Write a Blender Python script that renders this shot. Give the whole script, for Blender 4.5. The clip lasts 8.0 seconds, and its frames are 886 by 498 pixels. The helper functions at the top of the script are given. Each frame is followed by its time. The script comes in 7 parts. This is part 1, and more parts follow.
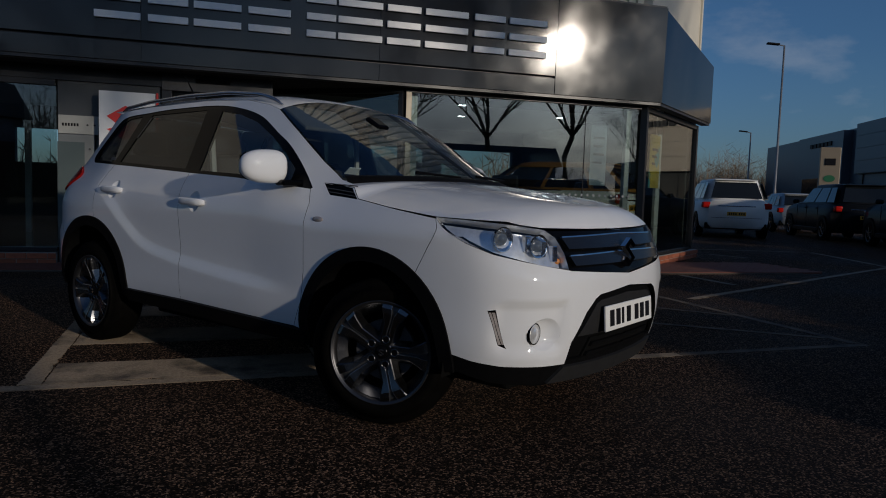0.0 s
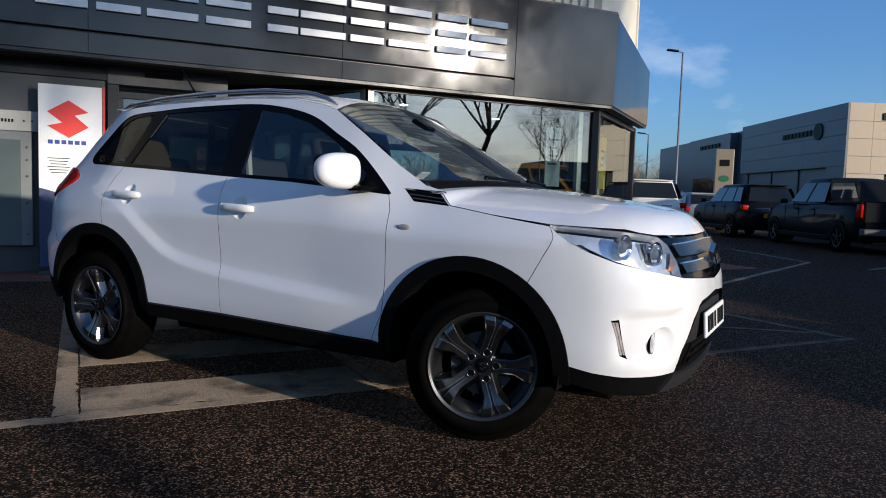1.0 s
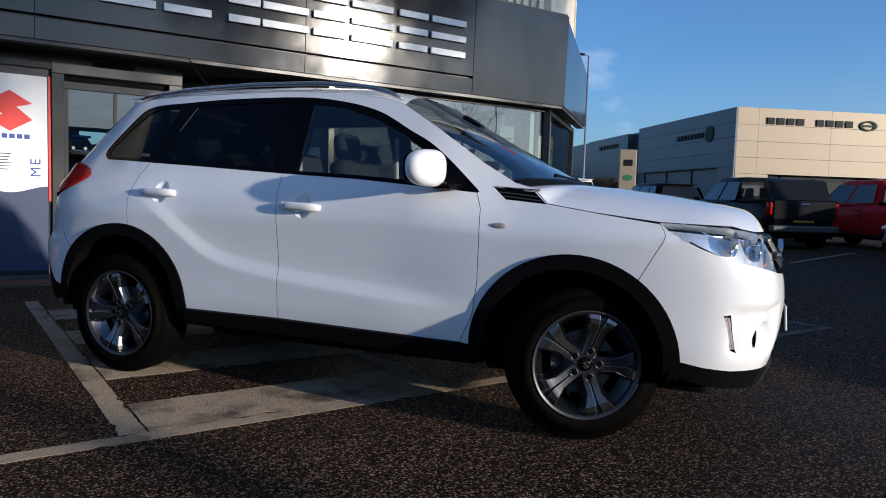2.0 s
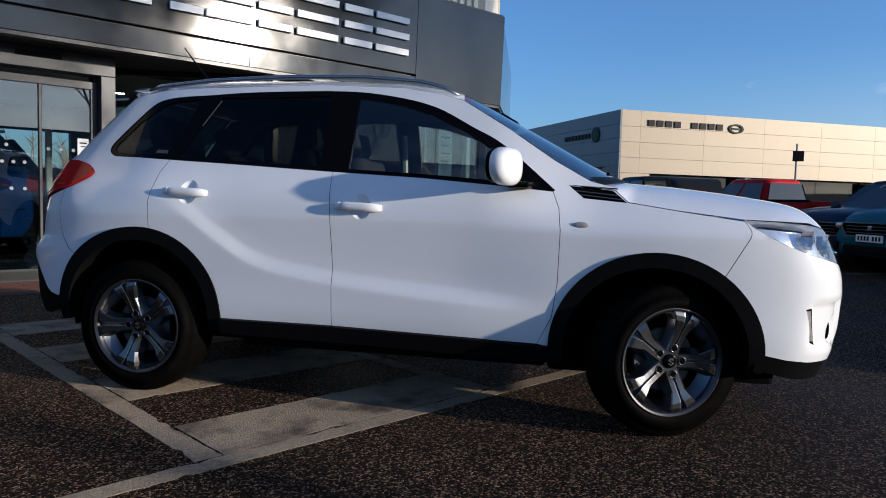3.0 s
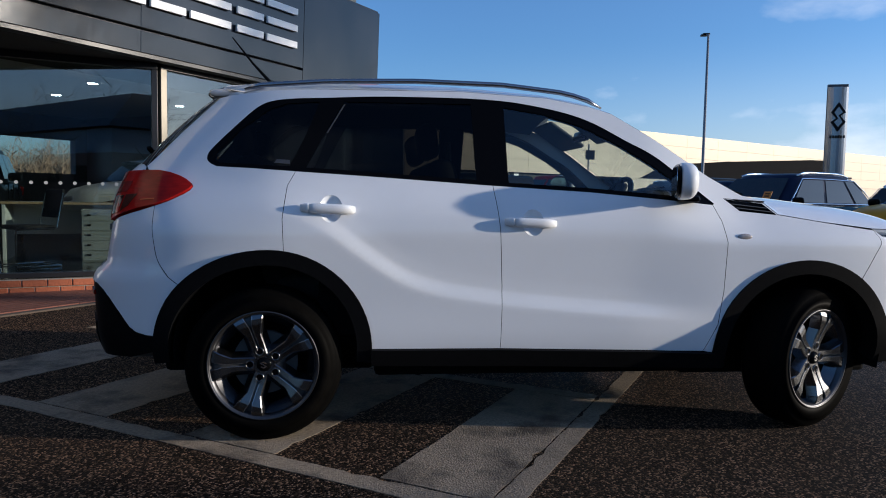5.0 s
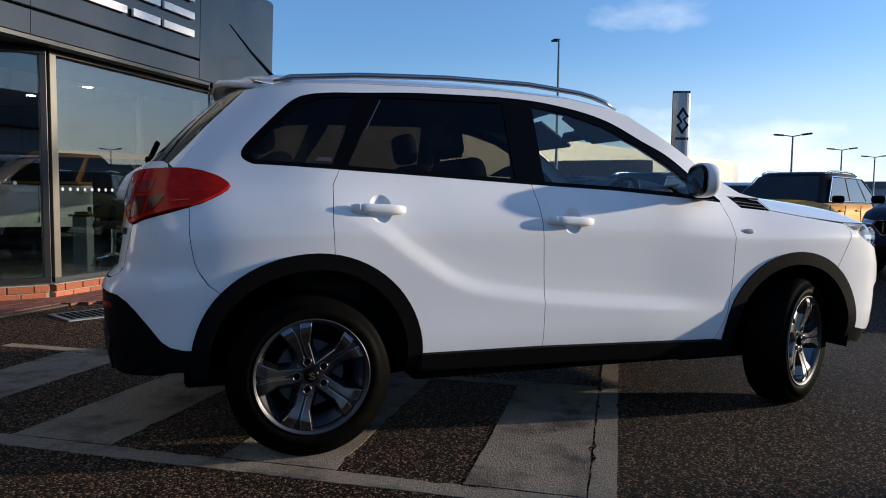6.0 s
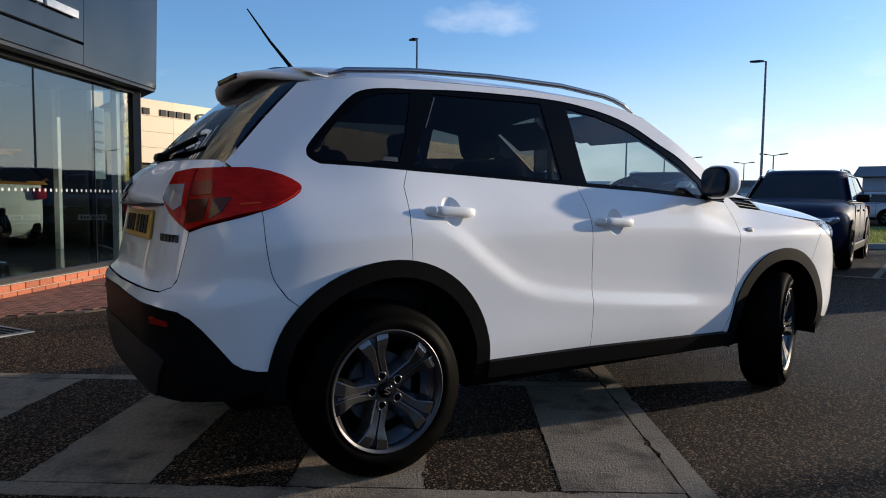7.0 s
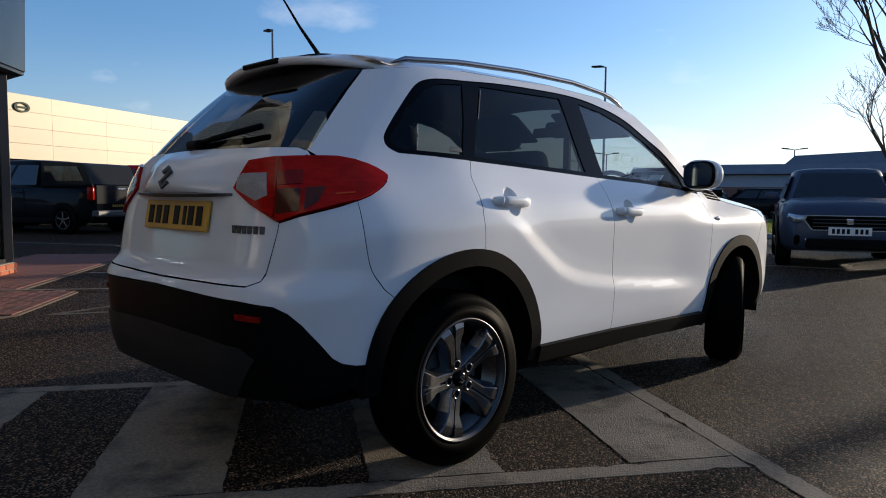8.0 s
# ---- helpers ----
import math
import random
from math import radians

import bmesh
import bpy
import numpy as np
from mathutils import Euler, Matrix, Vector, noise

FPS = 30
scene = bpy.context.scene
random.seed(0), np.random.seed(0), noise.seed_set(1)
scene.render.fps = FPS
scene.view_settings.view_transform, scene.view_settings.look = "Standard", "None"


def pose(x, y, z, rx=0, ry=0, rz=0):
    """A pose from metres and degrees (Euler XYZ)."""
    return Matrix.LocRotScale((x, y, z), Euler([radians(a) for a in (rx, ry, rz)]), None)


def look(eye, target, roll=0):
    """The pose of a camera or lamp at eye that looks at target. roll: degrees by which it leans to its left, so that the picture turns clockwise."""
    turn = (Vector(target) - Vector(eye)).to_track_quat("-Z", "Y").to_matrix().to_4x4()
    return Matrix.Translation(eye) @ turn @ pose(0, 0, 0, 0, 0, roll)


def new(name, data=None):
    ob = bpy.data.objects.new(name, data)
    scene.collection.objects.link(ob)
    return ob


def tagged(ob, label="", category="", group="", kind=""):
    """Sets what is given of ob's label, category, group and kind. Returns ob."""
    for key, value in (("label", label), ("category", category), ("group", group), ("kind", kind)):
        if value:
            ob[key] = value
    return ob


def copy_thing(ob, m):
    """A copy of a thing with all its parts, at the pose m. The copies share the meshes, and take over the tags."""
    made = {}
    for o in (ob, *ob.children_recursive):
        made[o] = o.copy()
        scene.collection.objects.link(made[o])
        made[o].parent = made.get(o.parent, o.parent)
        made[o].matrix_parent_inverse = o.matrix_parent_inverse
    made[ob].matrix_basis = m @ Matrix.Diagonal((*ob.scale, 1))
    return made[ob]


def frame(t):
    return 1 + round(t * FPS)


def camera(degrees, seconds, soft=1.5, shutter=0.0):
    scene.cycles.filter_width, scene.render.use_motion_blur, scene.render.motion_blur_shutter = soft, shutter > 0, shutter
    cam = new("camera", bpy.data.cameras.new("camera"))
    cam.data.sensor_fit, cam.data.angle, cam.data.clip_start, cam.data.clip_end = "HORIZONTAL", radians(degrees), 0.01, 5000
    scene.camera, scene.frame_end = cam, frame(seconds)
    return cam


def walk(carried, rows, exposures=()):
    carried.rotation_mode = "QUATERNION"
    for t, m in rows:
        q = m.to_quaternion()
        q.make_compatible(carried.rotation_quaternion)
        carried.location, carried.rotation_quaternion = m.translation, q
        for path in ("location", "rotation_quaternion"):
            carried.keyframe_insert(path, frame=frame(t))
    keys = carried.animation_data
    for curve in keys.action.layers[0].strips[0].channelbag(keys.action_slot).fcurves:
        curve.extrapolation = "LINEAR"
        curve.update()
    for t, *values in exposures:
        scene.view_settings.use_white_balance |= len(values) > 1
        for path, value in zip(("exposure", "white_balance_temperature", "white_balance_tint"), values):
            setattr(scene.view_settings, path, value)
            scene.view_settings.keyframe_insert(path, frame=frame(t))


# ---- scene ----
cam = camera(63.9, 8.0, 1.0)
PATH = [
    (0, (-0.161, 0.267, 1.021), (0.497, 2.15, 0.866), 1.9),
    (0.5, (-0.524, 0.466, 1.011), (0.265, 2.297, 0.862), 1.8),
    (1, (-0.891, 0.719, 1.026), (0.024, 2.491, 0.877), 1.8),
    (1.5, (-1.246, 0.96, 1.016), (-0.21, 2.664, 0.869), 1.8),
    (3, (-2.141, 1.814, 0.976), (-0.739, 3.234, 0.838), 1.5),
    (3.5, (-2.393, 2.179, 1.006), (-0.875, 3.474, 0.87), 1.2),
    (4, (-2.656, 2.522, 1.03), (-1.051, 3.707, 0.887), 1.1),
    (4.5, (-2.865, 2.936, 1.019), (-1.153, 3.96, 0.876), 1.0),
    (5, (-3.075, 3.333, 1.034), (-1.287, 4.219, 0.891), 1.0),
    (6.5, (-3.351, 4.584, 1.026), (-1.372, 4.833, 0.882), 0.6),
    (7, (-3.342, 5.042, 1.036), (-1.348, 5.083, 0.891), 0.6),
    (7.5, (-3.349, 5.463, 1.03), (-1.361, 5.296, 0.883), 0.5),
    (8, (-3.306, 5.881, 1.003), (-1.352, 5.484, 0.853), 0.5),
]
# the clip's camera brightens during its first second
EXPOSURES = [(t, e, k, 10) for t, e, k in ((0.0, -1.5, 5750), (0.5, -0.9, 5750), (1.0, 0.05, 5700), (1.5, 0.12, 5700), (3.0, 0.17, 5650), (5.0, 0.18, 5700), (6.5, 0.46, 6250), (8.0, 0.25, 6300))]
walk(cam, [(t, look(eye, target, roll)) for t, eye, target, roll in PATH], EXPOSURES)

# ---- world, sun, exposure ----
SUN_AZ, SUN_EL = -67.2, 9.0          # degrees; azimuth counted from +x towards +y
sun_way = Vector((math.cos(radians(SUN_EL)) * math.cos(radians(SUN_AZ)), math.cos(radians(SUN_EL)) * math.sin(radians(SUN_AZ)), math.sin(radians(SUN_EL))))
sun_data = bpy.data.lights.new("sun", "SUN")
sun_data.energy, sun_data.angle, sun_data.color = 5.2, radians(0.9), (1.0, 0.83, 0.62)
sun = new("sun", sun_data)
sun.matrix_world = look(sun_way * 80, (0, 0, 0))

world = bpy.data.worlds.new("sky")
scene.world = world
world.use_nodes = True
wn, wl = world.node_tree.nodes, world.node_tree.links
for n in list(wn):
    wn.remove(n)


def wnode(kind, **kw):
    n = wn.new(kind)
    for k, v in kw.items():
        n.inputs[k].default_value = v
    return n


w_out = wn.new("ShaderNodeOutputWorld")
w_bg = wn.new("ShaderNodeBackground")
w_bg.inputs["Strength"].default_value = 0.130
w_sky = wn.new("ShaderNodeTexSky")
w_sky.sky_type, w_sky.sun_disc = "NISHITA", False
w_sky.sun_elevation, w_sky.sun_rotation = radians(SUN_EL), radians(90 - SUN_AZ)
w_sky.air_density, w_sky.dust_density, w_sky.ozone_density = 1.0, 1.0, 5.0
# thin clouds, denser towards the horizon
w_co = wn.new("ShaderNodeTexCoord")
w_map = wn.new("ShaderNodeMapping")
w_map.inputs["Scale"].default_value = (1.3, 1.3, 3.2)
w_noise = wn.new("ShaderNodeTexNoise")
w_noise.inputs["Scale"].default_value = 2.3
w_noise.inputs["Detail"].default_value = 7
w_noise.inputs["Roughness"].default_value = 0.55
w_ramp = wn.new("ShaderNodeValToRGB")
w_ramp.color_ramp.elements[0].position, w_ramp.color_ramp.elements[1].position = 0.55, 0.80
w_sep = wn.new("ShaderNodeSeparateXYZ")
w_low = wn.new("ShaderNodeMapRange")
w_low.inputs["From Min"].default_value, w_low.inputs["From Max"].default_value = 0.45, 0.02
w_low.inputs["To Min"].default_value, w_low.inputs["To Max"].default_value = 0.35, 1.0
w_mul = wn.new("ShaderNodeMath")
w_mul.operation = "MULTIPLY"
w_mix = wn.new("ShaderNodeMixRGB")
w_mix.inputs["Color2"].default_value = (7.2, 7.2, 7.3, 1)
wl.new(w_co.outputs["Generated"], w_map.inputs["Vector"])
wl.new(w_map.outputs["Vector"], w_noise.inputs["Vector"])
wl.new(w_noise.outputs["Fac"], w_ramp.inputs["Fac"])
wl.new(w_co.outputs["Generated"], w_sep.inputs["Vector"])
wl.new(w_sep.outputs["Z"], w_low.inputs["Value"])
wl.new(w_ramp.outputs["Color"], w_mul.inputs[0])
wl.new(w_low.outputs["Result"], w_mul.inputs[1])
w_haze = wn.new("ShaderNodeMapRange")          # pale haze low over the horizon
w_haze.interpolation_type = "SMOOTHSTEP"
w_haze.inputs["From Min"].default_value, w_haze.inputs["From Max"].default_value = 0.22, 0.0
w_haze.inputs["To Min"].default_value, w_haze.inputs["To Max"].default_value = 0.0, 0.55
wl.new(w_sep.outputs["Z"], w_haze.inputs["Value"])
w_dot = wn.new("ShaderNodeVectorMath")         # the low sun lights up the haze on its own side of the sky
w_dot.operation = "DOT_PRODUCT"
w_dot.inputs[1].default_value = (math.cos(radians(SUN_AZ)), math.sin(radians(SUN_AZ)), 0)
wl.new(w_co.outputs["Generated"], w_dot.inputs[0])
w_near = wn.new("ShaderNodeMapRange")
w_near.interpolation_type = "SMOOTHSTEP"
w_near.inputs["From Min"].default_value, w_near.inputs["From Max"].default_value = -0.35, 0.85
w_near.inputs["To Min"].default_value, w_near.inputs["To Max"].default_value = 0.10, 1.0
wl.new(w_dot.outputs["Value"], w_near.inputs["Value"])
w_hz = wn.new("ShaderNodeMath")
w_hz.operation = "MULTIPLY"
wl.new(w_haze.outputs["Result"], w_hz.inputs[0])
wl.new(w_near.outputs["Result"], w_hz.inputs[1])
w_sum = wn.new("ShaderNodeMath")
w_sum.operation, w_sum.use_clamp = "ADD", True
wl.new(w_mul.outputs["Value"], w_sum.inputs[0])
wl.new(w_hz.outputs["Value"], w_sum.inputs[1])
wl.new(w_sum.outputs["Value"], w_mix.inputs["Fac"])
w_hue = wn.new("ShaderNodeHueSaturation")
w_hue.inputs["Saturation"].default_value = 0.93
w_hue.inputs["Value"].default_value = 1.5
wl.new(w_sky.outputs["Color"], w_hue.inputs["Color"])
wl.new(w_hue.outputs["Color"], w_mix.inputs["Color1"])
wl.new(w_mix.outputs["Color"], w_bg.inputs["Color"])
wl.new(w_bg.outputs["Background"], w_out.inputs["Surface"])

# ---- materials ----
def material(name, base, rough=0.5, metal=0.0, vary=0.0, scale=8.0, bump=0.0, bump_scale=60.0, coat=0.0, second=None, mask=(0.45, 0.6), mask_scale=1.2, spec=0.5, rand=0.0, rough_vary=0.0, stretch=(1, 1, 1)):
    """A procedural surface: base colour, grain at one scale, a second colour in patches at a larger scale, fine relief, gloss."""
    m = bpy.data.materials.new(name)
    m.use_nodes = True
    nt = m.node_tree
    b = nt.nodes["Principled BSDF"]
    b.inputs["Base Color"].default_value = (*base, 1)
    b.inputs["Roughness"].default_value = rough
    b.inputs["Metallic"].default_value = metal
    b.inputs["Specular IOR Level"].default_value = spec
    b.inputs["Coat Weight"].default_value = coat
    b.inputs["Coat Roughness"].default_value = 0.03
    if not (vary or bump or second or rand or rough_vary):
        return m
    co = nt.nodes.new("ShaderNodeTexCoord")
    mp = nt.nodes.new("ShaderNodeMapping")
    mp.inputs["Scale"].default_value = stretch
    nt.links.new(co.outputs["Object"], mp.inputs["Vector"])
    colour = None
    if vary or second or rand:
        fine = nt.nodes.new("ShaderNodeTexNoise")
        fine.inputs["Scale"].default_value = scale
        fine.inputs["Detail"].default_value = 6
        fine.inputs["Roughness"].default_value = 0.65
        nt.links.new(mp.outputs["Vector"], fine.inputs["Vector"])
        spread = nt.nodes.new("ShaderNodeMapRange")
        spread.inputs["From Min"].default_value, spread.inputs["From Max"].default_value = 0.25, 0.75
        spread.inputs["To Min"].default_value, spread.inputs["To Max"].default_value = 1 - vary, 1 + vary
        nt.links.new(fine.outputs["Fac"], spread.inputs["Value"])
        tint = nt.nodes.new("ShaderNodeVectorMath")
        tint.operation = "SCALE"
        tint.inputs[0].default_value = base
        nt.links.new(spread.outputs["Result"], tint.inputs["Scale"])
        colour = tint.outputs["Vector"]
        if second:
            big = nt.nodes.new("ShaderNodeTexNoise")
            big.inputs["Scale"].default_value = mask_scale
            big.inputs["Detail"].default_value = 8
            big.inputs["Roughness"].default_value = 0.6
            nt.links.new(mp.outputs["Vector"], big.inputs["Vector"])
            cut = nt.nodes.new("ShaderNodeMapRange")
            cut.inputs["From Min"].default_value, cut.inputs["From Max"].default_value = mask
            nt.links.new(big.outputs["Fac"], cut.inputs["Value"])
            mix = nt.nodes.new("ShaderNodeMixRGB")
            mix.inputs["Color2"].default_value = (*second, 1)
            nt.links.new(cut.outputs["Result"], mix.inputs["Fac"])
            nt.links.new(colour, mix.inputs["Color1"])
            colour = mix.outputs["Color"]
        if rand:
            info = nt.nodes.new("ShaderNodeObjectInfo")
            rr = nt.nodes.new("ShaderNodeMapRange")
            rr.inputs["To Min"].default_value, rr.inputs["To Max"].default_value = 1 - rand, 1 + rand
            nt.links.new(info.outputs["Random"], rr.inputs["Value"])
            sc = nt.nodes.new("ShaderNodeVectorMath")
            sc.operation = "SCALE"
            nt.links.new(colour, sc.inputs[0])
            nt.links.new(rr.outputs["Result"], sc.inputs["Scale"])
            colour = sc.outputs["Vector"]
        nt.links.new(colour, b.inputs["Base Color"])
    if rough_vary:
        rn = nt.nodes.new("ShaderNodeTexNoise")
        rn.inputs["Scale"].default_value = mask_scale * 2.0
        rn.inputs["Detail"].default_value = 5
        nt.links.new(mp.outputs["Vector"], rn.inputs["Vector"])
        rm = nt.nodes.new("ShaderNodeMapRange")
        rm.inputs["From Min"].default_value, rm.inputs["From Max"].default_value = 0.3, 0.7
        rm.inputs["To Min"].default_value, rm.inputs["To Max"].default_value = max(0.0, rough - rough_vary), min(1.0, rough + rough_vary)
        nt.links.new(rn.outputs["Fac"], rm.inputs["Value"])
        nt.links.new(rm.outputs["Result"], b.inputs["Roughness"])
    if bump:
        bn = nt.nodes.new("ShaderNodeTexNoise")
        bn.inputs["Scale"].default_value = bump_scale
        bn.inputs["Detail"].default_value = 4
        nt.links.new(mp.outputs["Vector"], bn.inputs["Vector"])
        bp = nt.nodes.new("ShaderNodeBump")
        bp.inputs["Strength"].default_value = bump
        bp.inputs["Distance"].default_value = 0.01
        nt.links.new(bn.outputs["Fac"], bp.inputs["Height"])
        nt.links.new(bp.outputs["Normal"], b.inputs["Normal"])
    return m


def glass(name, tint, gloss=0.0, rough=0.0):
    """A pane: light passes tinted, and the surface mirrors by its Fresnel factor."""
    m = bpy.data.materials.new(name)
    m.use_nodes = True
    nt = m.node_tree
    nt.nodes.clear()
    out = nt.nodes.new("ShaderNodeOutputMaterial")
    mix = nt.nodes.new("ShaderNodeMixShader")
    clear = nt.nodes.new("ShaderNodeBsdfTransparent")
    clear.inputs["Color"].default_value = (*tint, 1)
    mirror = nt.nodes.new("ShaderNodeBsdfGlossy")
    mirror.inputs["Roughness"].default_value = rough
    mirror.inputs["Color"].default_value = (0.95, 0.97, 1.0, 1)
    lw = nt.nodes.new("ShaderNodeLayerWeight")
    lw.inputs["Blend"].default_value = 0.5
    pw = nt.nodes.new("ShaderNodeMath")
    pw.operation = "POWER"
    pw.inputs[1].default_value = 5.0
    fr = nt.nodes.new("ShaderNodeMapRange")
    fr.inputs["To Min"].default_value, fr.inputs["To Max"].default_value = 0.045 + gloss, 1.0
    nt.links.new(lw.outputs["Facing"], pw.inputs[0])
    nt.links.new(pw.outputs["Value"], fr.inputs["Value"])
    nt.links.new(fr.outputs["Result"], mix.inputs["Fac"])
    nt.links.new(clear.outputs["BSDF"], mix.inputs[1])
    nt.links.new(mirror.outputs["BSDF"], mix.inputs[2])
    nt.links.new(mix.outputs["Shader"], out.inputs["Surface"])
    return m


def asphalt_material():
    """Open-textured asphalt: light and dark stones of about a centimetre in dark binder, damp and slightly shiny."""
    m = bpy.data.materials.new("asphalt")
    m.use_nodes = True
    nt = m.node_tree
    b = nt.nodes["Principled BSDF"]
    co = nt.nodes.new("ShaderNodeTexCoord")
    stones = nt.nodes.new("ShaderNodeTexVoronoi")
    stones.inputs["Scale"].default_value = 138
    nt.links.new(co.outputs["Object"], stones.inputs["Vector"])
    sep = nt.nodes.new("ShaderNodeSeparateColor")
    nt.links.new(stones.outputs["Color"], sep.inputs["Color"])
    ramp = nt.nodes.new("ShaderNodeValToRGB")
    e = ramp.color_ramp.elements
    e[0].position, e[0].color = 0.0, (0.0028, 0.0020, 0.0015, 1)
    e[1].position, e[1].color = 1.0, (0.60, 0.38, 0.235, 1)
    mid = e.new(0.62)
    mid.color = (0.024, 0.0145, 0.0092, 1)
    pale = e.new(0.80)
    pale.color = (0.125, 0.076, 0.047, 1)
    nt.links.new(sep.outputs["Red"], ramp.inputs["Fac"])
    big = nt.nodes.new("ShaderNodeTexNoise")
    big.inputs["Scale"].default_value = 0.55
    big.inputs["Detail"].default_value = 7
    nt.links.new(co.outputs["Object"], big.inputs["Vector"])
    rng = nt.nodes.new("ShaderNodeMapRange")
    rng.inputs["From Min"].default_value, rng.inputs["From Max"].default_value = 0.3, 0.7
    rng.inputs["To Min"].default_value, rng.inputs["To Max"].default_value = 0.72, 1.25
    nt.links.new(big.outputs["Fac"], rng.inputs["Value"])
    sc = nt.nodes.new("ShaderNodeVectorMath")
    sc.operation = "SCALE"
    nt.links.new(ramp.outputs["Color"], sc.inputs[0])
    nt.links.new(rng.outputs["Result"], sc.inputs["Scale"])
    nt.links.new(sc.outputs["Vector"], b.inputs["Base Color"])
    wet = nt.nodes.new("ShaderNodeMapRange")
    wet.inputs["From Min"].default_value, wet.inputs["From Max"].default_value = 0.35, 0.65
    wet.inputs["To Min"].default_value, wet.inputs["To Max"].default_value = 0.55, 0.8
    nt.links.new(big.outputs["Fac"], wet.inputs["Value"])
    nt.links.new(wet.outputs["Result"], b.inputs["Roughness"])
    b.inputs["Specular IOR Level"].default_value = 0.07
    b.inputs["Diffuse Roughness"].default_value = 1.0
    bump = nt.nodes.new("ShaderNodeBump")
    bump.inputs["Strength"].default_value, bump.inputs["Distance"].default_value = 1.0, 0.030
    bump.invert = True
    nt.links.new(stones.outputs["Distance"], bump.inputs["Height"])
    nt.links.new(bump.outputs["Normal"], b.inputs["Normal"])
    return m


M_ASPHALT = asphalt_material()
M_PAINT_LINE = material("worn_white_road_paint", (0.245, 0.190, 0.130), 0.8, vary=0.42, scale=60, bump=1.0, bump_scale=120, second=(0.065, 0.050, 0.036), mask=(0.50, 0.66), mask_scale=3.6)
M_PAINT_WORN = material("hatching_paint", (0.245, 0.190, 0.130), 0.8, vary=0.42, scale=60, bump=1.0, bump_scale=120, second=(0.05, 0.038, 0.027), mask=(0.48, 0.66), mask_scale=3.6)
# the line paint darkened for the parked row's shade, worn in patches
M_PAINT_SHADED = material("shaded_road_paint", (0.105, 0.080, 0.055), 0.85, vary=0.45, scale=60, bump=1.0, bump_scale=120, second=(0.030, 0.022, 0.016), mask=(0.46, 0.62), mask_scale=3.6)
for m_ in (M_PAINT_LINE, M_PAINT_WORN, M_PAINT_SHADED):
    m_.node_tree.nodes["Principled BSDF"].inputs["Diffuse Roughness"].default_value = 1.0
M_WHITE = material("white_car_paint", (0.72, 0.73, 0.75), 0.5, coat=1.0, vary=0.02, scale=2.0, spec=0.05)
M_BLACK_PLASTIC = material("black_textured_plastic", (0.0050, 0.0050, 0.0054), 0.42, vary=0.25, scale=40, bump=0.08, bump_scale=300, spec=0.035)
M_GLOSS_BLACK = material("gloss_black_trim", (0.0025, 0.0025, 0.003), 0.12, spec=0.06)
# near-black for recesses; on white panel rims it paints in the shut lines' shade
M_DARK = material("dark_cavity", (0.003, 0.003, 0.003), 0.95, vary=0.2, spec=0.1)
M_RUBBER = material("tyre_rubber", (0.0032, 0.003, 0.0028), 0.5, spec=0.01, vary=0.3, scale=20, bump=0.05, bump_scale=160)
M_ALLOY = material("dark_silver_alloy", (0.135, 0.137, 0.146), 0.27, metal=1.0, vary=0.08, scale=30)
M_ALLOY_DARK = material("dark_painted_alloy", (0.05, 0.052, 0.056), 0.4, metal=0.5, vary=0.1)
M_ALLOY_MID = material("silver_alloy_barrel", (0.07, 0.07, 0.075), 0.38, metal=0.9, vary=0.1, scale=20)
M_CHROME = material("chrome", (0.85, 0.85, 0.86), 0.08, metal=1.0)
M_SILVER = material("silver_rail", (0.27, 0.29, 0.33), 0.25, metal=0.9, vary=0.05)
M_GREY_PLASTIC = material("grey_plastic", (0.05, 0.05, 0.053), 0.45, vary=0.15, scale=30)
M_CAR_GLASS = glass("car_glass", (0.68, 0.75, 0.75), 0.02)
M_PRIVACY = glass("privacy_glass", (0.115, 0.12, 0.12), -0.030)
M_LENS = glass("clear_lens", (0.92, 0.94, 0.96), 0.02)
M_RED_LENS = material("red_lamp_lens", (0.38, 0.010, 0.006), 0.10, spec=0.10, vary=0.35, scale=14, stretch=(1, 1, 5))
M_ORANGE_RED = material("orange_red_lens", (0.60, 0.07, 0.02), 0.12, spec=0.2)
M_RED_DEEP = material("deep_red_lens", (0.20, 0.010, 0.006), 0.10, spec=0.2, vary=0.35, scale=30)
M_RED_DARK = material("smoked_red_lens", (0.075, 0.018, 0.008), 0.10, spec=0.3, vary=0.4, scale=20)
M_CLEAR_LAMP = material("clear_reverse_lens", (0.33, 0.30, 0.29), 0.1, coat=1.0, vary=0.3, scale=30)
M_AMBER = material("amber_lens", (0.75, 0.28, 0.03), 0.12, coat=1.0)
M_LAMP_BOWL = material("lamp_reflector", (0.80, 0.81, 0.83), 0.24, metal=0.6, vary=0.2, scale=24)
M_PROJECTOR = material("projector_glass", (0.10, 0.11, 0.12), 0.04, coat=1.0)
M_SATIN = material("satin_grey_trim", (0.042, 0.044, 0.050), 0.22, metal=0.8, vary=0.06, scale=20)
M_SKID = material("charcoal_plastic_skid", (0.020, 0.020, 0.021), 0.55, vary=0.15, scale=30, spec=0.12)
M_SEAT = material("seat_fabric", (0.014, 0.014, 0.015), 0.9, vary=0.3, scale=60, bump=0.2, bump_scale=200)
# light grey cloth in truth; the cabin's shade is put into its colour
M_HEADLINER = material("shaded_headliner_fabric", (0.10, 0.10, 0.10), 0.9, vary=0.08, scale=40)
M_TRIM_LIGHT = material("belt_fabric", (0.45, 0.44, 0.41), 0.9, vary=0.08, scale=40)
